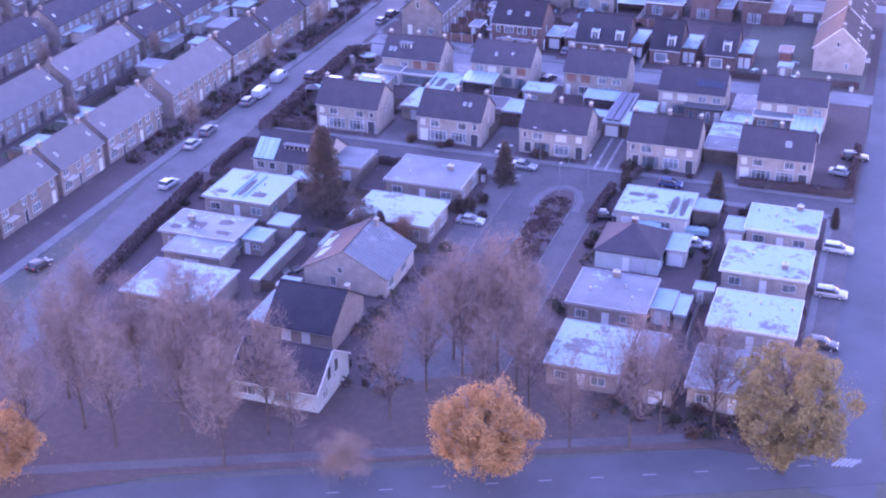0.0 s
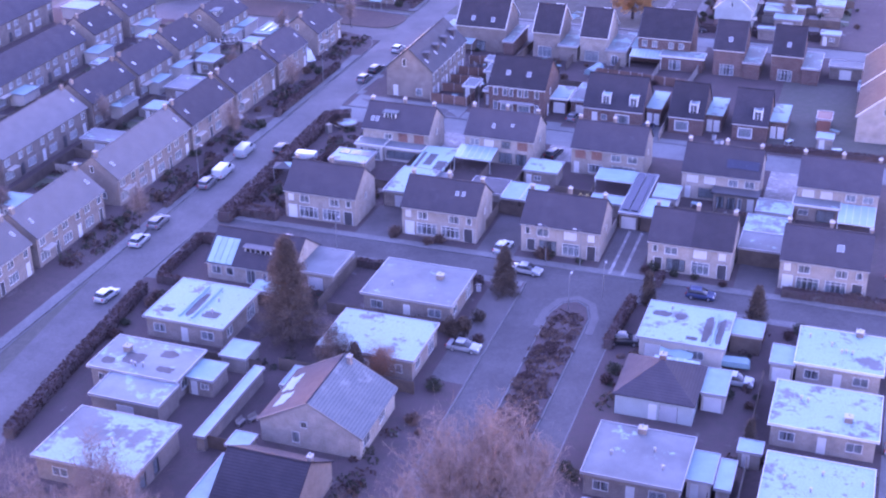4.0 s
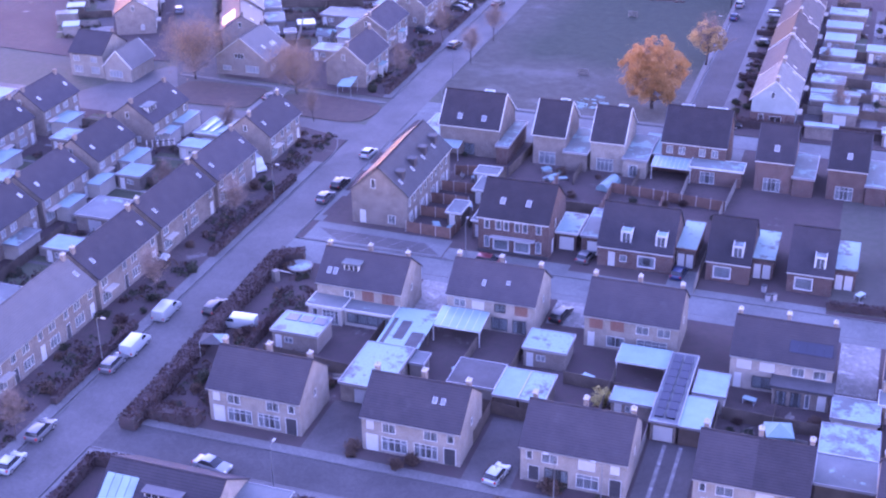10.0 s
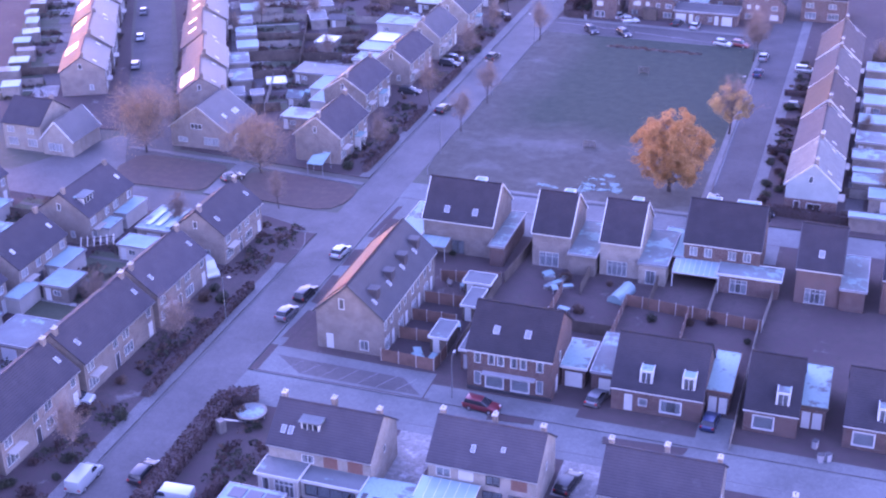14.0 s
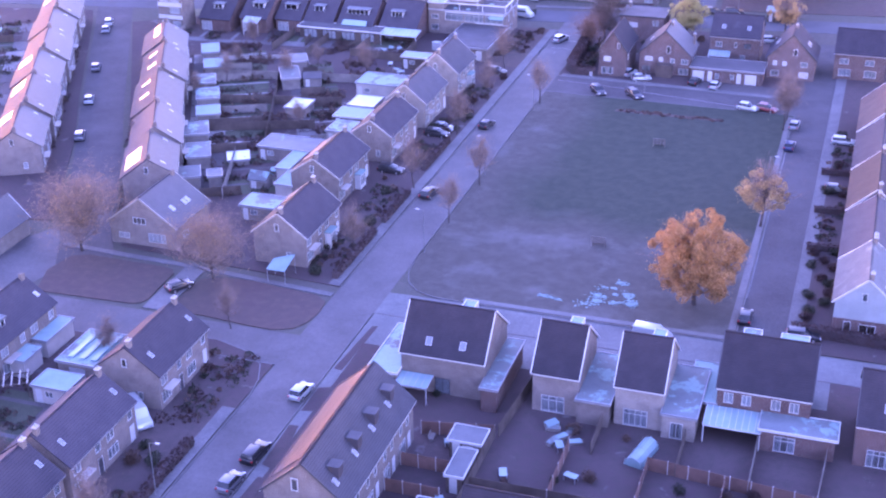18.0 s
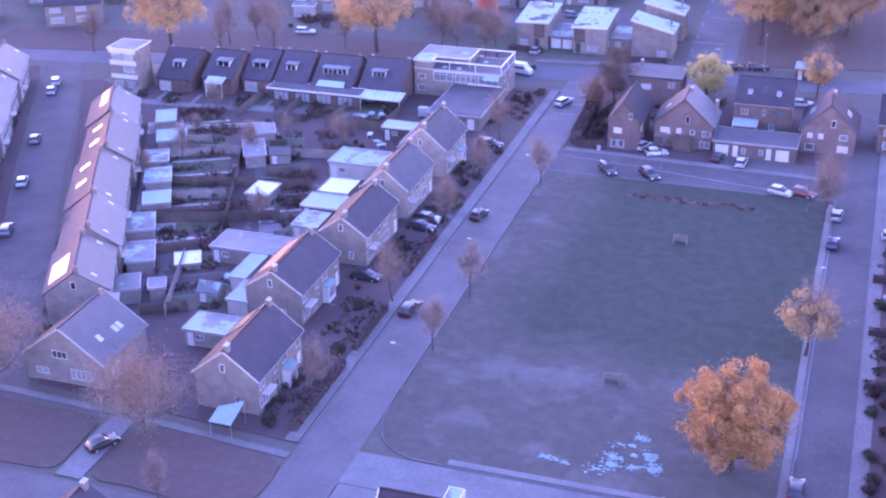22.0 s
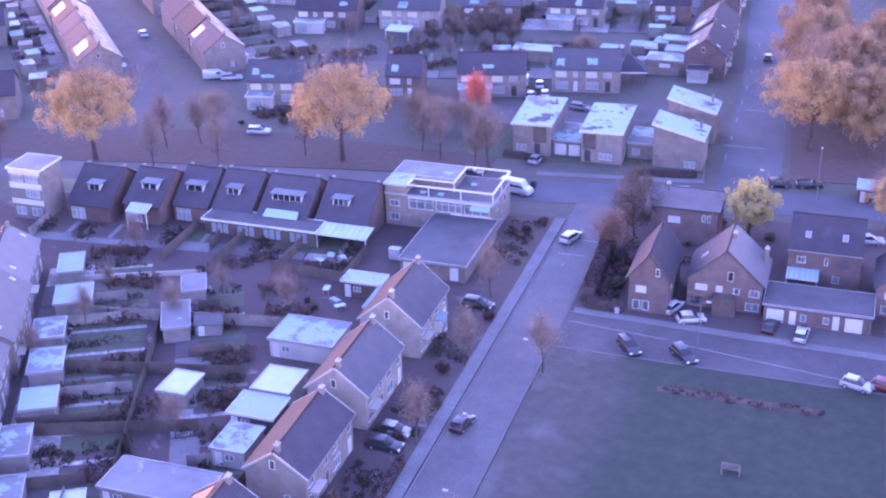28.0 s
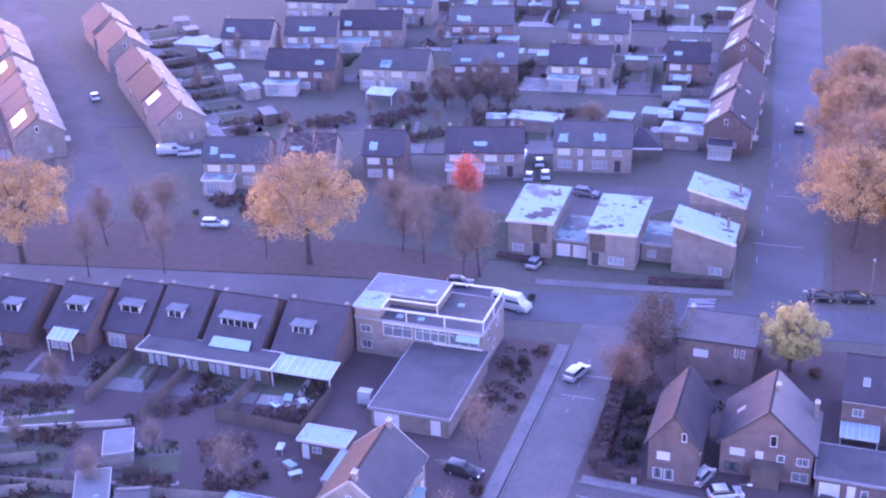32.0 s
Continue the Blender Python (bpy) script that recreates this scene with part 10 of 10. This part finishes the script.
for x, y in ((-32.4, 205.6), (-30.7, 248.3)):
    r = thing("goal", x, y, 0, 0, "small steel football goal on the field", "goal", "goals")
    for px in (-1.0, 1.0):
        part("post", Geo().tube((px, 0, 0), (px, 0, 1.6), 0.06, 0.06, 8).mesh("post", M_YELLOW if y > 230 else M_WOODG), r)
        part("stay", Geo().tube((px, 0, 1.6), (px, 1.0, 0), 0.04, 0.04, 6).mesh("stay", M_WOODG), r)
    part("crossbar", Geo().tube((-1.06, 0, 1.6), (1.06, 0, 1.6), 0.06, 0.06, 8).mesh("crossbar", M_WOODG), r)
    net = Geo()
    for i in range(-9, 10):
        net.tube((i * 0.1, 0.05, 1.56), (i * 0.1, 1.0, 0.04), 0.022, 0.022, 4)
    for i in range(1, 12):
        net.tube((-0.98, i * 0.085, 1.6 - i * 0.135), (0.98, i * 0.085, 1.6 - i * 0.135), 0.022, 0.022, 4)
    part("net", net.mesh("net", M_WOODG), r, "tan mesh net")
rs = random.Random(9)
g = Geo()
drift = [(-36.6, 188.0, 0.5), (-35.4, 187.7, 0.7), (-34.2, 187.4, 0.4), (-30.6, 187.6, 0.9), (-29.4, 187.9, 0.9), (-28.6, 189.2, 0.7)] + [(rs.uniform(-30, -23), rs.uniform(188.5, 195.5), rs.uniform(0.2, 0.75)) for _ in range(20)]
for i in range(760):
    cx, cy, sp = rs.choice(drift)
    cx, cy = rs.gauss(cx, sp * 0.8), rs.gauss(cy, sp * 0.3 if cx < -33 else sp * 0.6)
    big, turn = rs.choice((0.3, 0.4, 0.55, 0.7, 1.2)), rs.uniform(-0.5, 0.9)
    ring = [(math.cos(2 * math.pi * j / 6) * rs.uniform(0.1, 0.3) * big, math.sin(2 * math.pi * j / 6) * rs.uniform(0.05, 0.17) * big) for j in range(6)]
    g.slab([(cx + p * math.cos(turn) - q * math.sin(turn), cy + p * math.sin(turn) + q * math.cos(turn), 0.03 + 0.00005 * i) for p, q in ring], (0, 0, -0.05))
ob = new("snow_remains", g.mesh("snow_remains", M_ROOF_S))
tagged(ob, "thin scraps of old snow on the grass", "snow", "", "stuff")
r = thing("trampoline", -52.4, 110.0, 0, 0, "round garden trampoline with a pale rim", "trampoline")
part("rim", Geo().tube((0, 0, 0.75), (0, 0, 0.85), 1.9, 1.9, 24).mesh("rim", M_WOODG), r)
part("mat", Geo().tube((0, 0, 0.85), (0, 0, 0.87), 1.6, 1.6, 24).mesh("mat", M_ROOF_T), r)
for k in range(4):
    part("leg", Geo().tube((1.7 * math.cos(k * 1.57), 1.7 * math.sin(k * 1.57), 0), (1.7 * math.cos(k * 1.57), 1.7 * math.sin(k * 1.57), 0.75), 0.04, 0.04, 6).mesh("leg", M_ZINC), r)
r = thing("slide", -54.2, 106.4, 0, 60, "garden slide with a pale chute", "slide")
part("chute", Geo().slab([(0, -0.25, 1.6), (2.6, -0.25, 0.1), (2.6, 0.25, 0.1), (0, 0.25, 1.6)], (0, 0, -0.06)).mesh("chute", M_PALEB), r)
part("tower", Geo().box(-0.9, -0.45, 0, 0.0, 0.45, 1.7).mesh("tower", M_WOODG), r)
for x, y in ((14.0, 121.4), (14.8, 121.8), (13.2, 124.0), (45.6, 120.6), (30.2, 281.0), (-51.0, 283.0), (-10.0, 57.0), (26.4, 122.6)):
    r = thing("wheelie_bin", x, y, 0, rs.uniform(0, 90), "grey wheeled refuse bin", "bin", "refuse bins")
    part("body", cached("binbody", lambda: prism([(-0.28, -0.01), (0.28, -0.01), (0.34, 1.0), (-0.34, 1.0)], 0.28).mesh("body", M_GREYP)), r)
    part("lid", cached("binlid", lambda: Geo().box(-0.38, -0.31, 1.0, 0.36, 0.31, 1.08).mesh("lid", M_DARKP)), r)
for i in range(70):
    x0, y0, x1, y1 = rs.choice(((-46, 80, -35, 88), (-26, 79, -16, 96), (-8, 78, 3, 94), (12, 79, 23, 96), (31, 79, 42, 90), (-30, 143, -16, 157), (-98, 202, -85, 280), (-122, 236, -104, 276), (-40, 128, -35, 150), (24, 123, 36, 150), (13, 190, 30, 250), (-28, 11, -24, 26), (-104, 282, -92, 290)))
    w, d, h = rs.uniform(0.5, 1.6), rs.uniform(0.4, 1.2), rs.uniform(0.35, 0.8)
    kind = i % 3
    x, y = rs.uniform(x0, x1), rs.uniform(y0, y1)
    if kind == 0:
        r = thing("garden_table", x, y, 0, rs.uniform(0, 180), "pale frosted garden table", "table", "garden furniture")
        part("tabletop", cached("gt_top", lambda: Geo().box(-0.8, -0.45, 0.7, 0.8, 0.45, 0.76).mesh("tabletop", M_POLY)), r)
        for a in (-0.7, 0.7):
            for b in (-0.38, 0.38):
                part("leg", cached("gt_leg", lambda: Geo().box(-0.04, -0.04, 0, 0.04, 0.04, 0.7).mesh("leg", M_GREYP)), r, at=Matrix.Translation((a, b, 0)))
    elif kind == 1:
        r = thing("garden_bench", x, y, 0, rs.uniform(0, 180), "weathered wooden garden bench", "bench", "garden furniture")
        part("seat", cached("gb_seat", lambda: Geo().box(-0.7, -0.25, 0.4, 0.7, 0.25, 0.46).mesh("seat", M_WOODG)), r)
        part("backrest", cached("gb_back", lambda: Geo().slab([(-0.7, 0.25, 0.46), (0.7, 0.25, 0.46), (0.7, 0.36, 0.9), (-0.7, 0.36, 0.9)], (0, 0.04, 0)).mesh("backrest", M_WOODG)), r)
        for a in (-0.6, 0.56):
            part("leg", cached("gb_leg", lambda: Geo().box(0, -0.22, 0, 0.05, 0.22, 0.4).mesh("leg", M_WOODG)), r, at=Matrix.Translation((a, 0, 0)))
    else:
        r = thing("cold_frame", x, y, 0, rs.uniform(0, 180), "low garden box with a frosted lid", "garden box", "garden furniture")
        part("box", cached("cf_box", lambda: Geo().box(-0.8, -0.5, 0, 0.8, 0.5, 0.5).mesh("box", M_WOODG)), r)
        part("lid", cached("cf_lid", lambda: Geo().slab([(-0.84, -0.54, 0.5), (0.84, -0.54, 0.5), (0.84, 0.54, 0.66), (-0.84, 0.54, 0.66)], (0, 0, -0.05)).mesh("lid", M_ROOF_S)), r)


# ---- planted beds and back gardens ----
planting(3.9, 31.0, 0, 4.4, 47.0, 301, 0.2, "low dark growth on the planted island", 1.5, [M_LEAF_H, M_LEAF_D, M_LEAF_D])
for x, y, w, d, tall in ((-70.0, 56, 5.4, 22, 0.9), (-70.2, 76, 5.0, 14, 0.9), (-70.2, 100, 5.0, 14, 0.9), (-70.2, 122, 5.0, 14, 0.9), (-70.4, 150, 5.0, 14, 0.9), (-71.5, 157.5, 8.0, 6.0, 0.7), (-70.4, 194, 5.0, 14, 0.8), (-70.4, 212, 5.0, 12, 0.8), (-70.4, 232, 5.0, 10, 0.8), (-70.4, 252, 5.0, 8, 0.8), (-70.4, 268, 5.0, 8, 0.8), (-71.0, 300, 5.0, 18, 0.8),
                      (0.6, 222, 3.6, 10, 0.5), (0.6, 250, 3.6, 8, 0.5), (-50, 104, 5.0, 14, 1.0), (-50.5, 78, 6.0, 14, 0.9), (-53.0, 296, 3.4, 20, 1.5), (-42.0, 301, 16.0, 3.0, 1.2), (-22.0, -6.0, 44.0, 6.0, 1.5), (34.0, -3.0, 22.0, 5.0, 1.4), (-10.0, 12.0, 3.4, 18.0, 1.2), (28.6, 52.0, 3.0, 12.0, 1.0), (14.0, 40.0, 3.0, 14.0, 1.0), (-31.4, 50.0, 2.4, 14.0, 1.2), (-16.0, 46.0, 12.0, 2.2, 1.3), (-38.0, 28.6, 20.0, 1.8, 1.2), (-38.0, 44.8, 16.0, 1.6, 1.2), (36.0, 27.4, 16.0, 1.2, 1.2), (36.0, 43.0, 16.0, 1.2, 1.2)):
    planting(x, y, 0, w, d, int(abs(x * 13 + y * 3)), tall)
plots(-101.6, 203.4, 117.1, 78, -15, 12, 11)
plots(-90.4, 225.0, 117.1, 52, -9, 8, 12)
plots(-147, 281, 6, 54, 8, 7, 13)
plots(-84.4, 40.0, 90, 118, 11, 17, 14)
plots(-107.2, 40.0, 90, 118, 10, 16, 15)
plots(12.2, 270, -90, 80, 9.5, 11, 16)
plots(22.4, 270, -90, 80, 9.5, 8, 17)
plots(-142.0, 366.0, 14, 78, 18, 9, 18, 0.8, 0.35)
plots(-150.0, 408.0, 7, 84, 22, 12, 19, 1.0, 0.6)
plots(-130.0, 436.0, 9, 64, 8, 8, 20, 1.0, 0.6)
plots(-150.0, 456.0, 7, 90, 16, 10, 21, 1.0, 0.9)
plots(-150.6, 371.0, 132, 84, -10, 10, 22, 1.0, 0.9)
plots(-139.8, 201.8, 118.1, 94, 13, 13, 24, 1.0, 0.9)
plots(-181.6, 350.6, 131, 78, 11, 9, 25, 1.0, 0.9)
for x, y, ln in ((-118.4, 213.6, 60), (-143.6, 228.2, 34), (-159.4, 257.6, 30), (-134.6, 246.6, 36)):
    planting(x, y, 117.5, ln, 2.0, int(-x), 1.1, "low front garden hedges and shrubs", 1.1)
plots(-59.2, 389.0, 94, 62, 10, 8, 23, 1.0, 0.8)
rg = random.Random(77)
for x0, y0, x1, y1, n in ((-128, 214, -88, 284, 8), (-96, 44, -84, 156, 5), (-119, 60, -107, 156, 3), (13, 190, 32, 266, 4), (-140, 378, -64, 400, 9), (-146, 424, -66, 440, 6), (-200, 376, -160, 420, 3)):
    for i in range(n):
        plant(rg.uniform(x0, x1), rg.uniform(y0, y1), THIN[i % 2], "small bare garden tree, few brown leaves", rg.uniform(0, 360), rg.uniform(0.45, 0.8), group="garden trees")
for x, y, k in ((-104, 346.6, 0.75), (-98.5, 343, 0.85), (-92, 345.5, 0.7), (-142, 336, 0.75), (-81, 396, 0.6)):
    plant(x, y, HAZY, "spreading twiggy tree behind the canal road", rg.uniform(0, 360), k, group="canal trees")
for x, y, k in ((-113.0, 400.4, 0.8), (-108.6, 401.8, 0.7), (-104.4, 404.2, 0.85), (-100.0, 403.0, 0.6), (-144.6, 371.0, 0.5), (-118.0, 399.0, 0.5)):
    plant(x, y, LOOSE, "dense dark garden tree between far rows", rg.uniform(0, 360), k, group="far garden trees")
# low pale wall across the back gardens
ob = new("garden_wall", Geo().slab([(-132.9, 269.4, 0.8), (-113.8, 277.3, 0.8), (-113.88, 277.5, 0.8), (-132.98, 269.6, 0.8)], (0, 0, -0.9)).mesh("garden_wall", M_PALEB))
tagged(ob, "low pale wall across back gardens", "wall")
plant(-20.8, 30.4, LOOSE, "broad bushy garden pine before a bungalow", 50, 0.62)
plant(-14.4, 30.8, RUSTY, "thin brown-leaved garden tree before a bungalow", 10, 0.68)
dome = bush_mesh(97, 1.25, 2.7, 1800, M_LEAF_C)
for x, y, k in ((-9.7, 43.3, 1.3), (-8.0, 44.2, 1.3), (-7.3, 48.4, 0.8)):
    ob = new("shrub", dome)
    ob.matrix_world = pose(x, y, 0, 0, 0, 60 * k * x) @ Matrix.Diagonal((0.92, 0.92, k, 1))
    tagged(ob, "tall dome-clipped evergreen beside a bungalow", "shrub", "clipped shrubs")
plant(-53.4, 308.6, LOOSE, "loose grey-brown garden tree beside the road")
plant(-55.8, 302.0, RUSTY, "rust-brown garden tree above a hedge", 20)
plant(-0.2, -26.6, HAZY, "low brown twiggy tree on the verge", 200, 0.62)
# wheel tracks in the long drive, a pale band round the island's tip
for x in (6.3, 8.2):
    slab_on("drive_track", rect(x, 67.8, x + 0.45, 82.6), 0.024, 0.2, M_TERRACE, "pale slab track in a drive")
ob = new("path_island", Geo().slab([(x, y, -0.07) for x, y in strip([(0.4, 50), (0.5, 54.6), (1.7, 58.2), (4.0, 59.6), (6.3, 58.2), (7.5, 54.6), (7.6, 50)], 0.55)], (0, 0, -0.1)).mesh("path_island", M_ROAD))
tagged(ob, "pale paved band round the island", "path", "", "structure")
# a green tunnel, a play ring and odds and ends in the new gardens
r = thing("grow_tunnel", -15.7, 153.4, 0, 76, "pale green half-round grow tunnel", "greenhouse")
part("cover", Geo().slab([(-2.4, 1.1 * math.cos(a), 1.3 * math.sin(a)) for a in (0.0, 0.5, 1.05, 1.57, 2.09, 2.64, 3.14)], (4.8, 0, 0)).mesh("cover", M_POLY), r)
for x in (-2.44, 0.0, 2.44):
    part("hoop", Geo().tube((x, -1.12, 0), (x, -1.0, 0.8), 0.03, 0.03, 5).tube((x, -1.0, 0.8), (x, 0, 1.33), 0.03, 0.03, 5).tube((x, 0, 1.33), (x, 1.0, 0.8), 0.03, 0.03, 5).tube((x, 1.0, 0.8), (x, 1.12, 0), 0.03, 0.03, 5).mesh("hoop", M_ZINC), r)
for i, (x, y, rz) in enumerate(((-26.8, 155.6, 10), (-25.4, 154.2, 50), (-24.6, 155.8, 80), (-23.6, 153.6, 20), (-26.2, 153.0, 65))):
    r = thing("building_material", x, y, 0, rz, "stack of boards under a pale sheet in a new garden", "boards", "garden materials")
    for j in range(3):
        part("board", Geo().box(-0.9 + 0.1 * j, -0.35, 0.14 * j, 0.8 + 0.06 * j, 0.35, 0.14 * j + 0.12).mesh("board", M_WOODG), r)
    part("sheet", Geo().slab([(-0.8, -0.42, 0.46), (0.75, -0.4, 0.44), (0.7, 0.42, 0.5), (-0.85, 0.4, 0.43)], (0, 0, -0.03)).mesh("sheet", M_ROOF_S if i % 2 else M_ROOF_T), r, "thin frosted sheet")
for i, (x, y, k) in enumerate(((-172, 309, 1.1), (-145, 323, 1.2), (-140, 327, 1.05), (-118, 326, 1.05), (-98, 334, 1.0), (-86, 328, 0.95))):
    plant(x, y, THIN[i % 2], "tall slender tree on the leafy strip", rg.uniform(0, 360), k, group="canal trees")
ob = new("shrub", bush_mesh(96, 1.5, 2.2, 900, M_LEAF_W))
ob.matrix_world = pose(-2.4, 88.6, 0)
tagged(ob, "yellow-leaved garden shrub behind a house", "shrub", "garden shrubs")
# clipped round shrubs before the right terrace
for i, (x, y) in enumerate(((-0.8, 212.2), (2.2, 213.0), (0.8, 210.0), (-0.8, 208.0), (2.2, 207.9), (-0.5, 198.6), (2.1, 199.4), (1.6, 196.9), (-0.4, 191.7), (-0.2, 193.9), (0.9, 204.0), (2.0, 202.6))):
    ob = new("shrub", BUSH[3][1] if i % 2 else BUSH[1][1])
    ob.matrix_world = pose(x, y, 0, 0, 0, 40 * i) @ Matrix.Diagonal((0.95, 0.95, 0.8, 1))
    tagged(ob, "clipped round shrub in a front garden", "shrub", "clipped shrubs")
planting(-31.6, 264.6, -1, 19.6, 1.4, 640, 0.12, "long strip of low brown plants on the field", 1.0, [M_LEAF_D, M_LEAF_D, M_LEAF_H])
# thickets and overgrown corners in the long back gardens
for i, (x, y, w, d, k) in enumerate(((-104, 240, 7, 5, 1.5), (-111, 250, 6, 5, 1.7), (-98, 256, 8, 4, 1.4), (-106, 266, 7, 4, 1.6), (-118, 262, 6, 5, 1.5), (-122, 272, 8, 4, 1.6), (-96, 270, 7, 4, 1.5), (-100, 228, 6, 4, 1.4), (-94, 246, 5, 5, 1.3), (-108, 284, 10, 3, 1.3), (-130, 280, 9, 4, 1.6), (-96, 284, 8, 4, 1.5), (-100, 276, 6, 4, 1.8), (-114, 241, 5, 4, 1.5),
                                     (-120, 392, 12, 5, 1.8), (-100, 398, 12, 6, 2.0), (-88, 402, 12, 4, 1.9), (-76, 392, 8, 5, 1.6), (-132, 386, 10, 5, 1.7), (-112, 382, 10, 4, 1.7), (-145, 384, 8, 5, 1.6), (-118, 352, 12, 4, 1.4), (-132, 346, 12, 4, 1.5), (-100, 356, 9, 4, 1.5))):
    planting(x, y, 20 + 7 * (i % 5), w, d, 700 + i, k, "overgrown thicket of bare shrubs in a garden", 1.3, [M_LEAF_H, M_LEAF_D, M_LEAF_D])
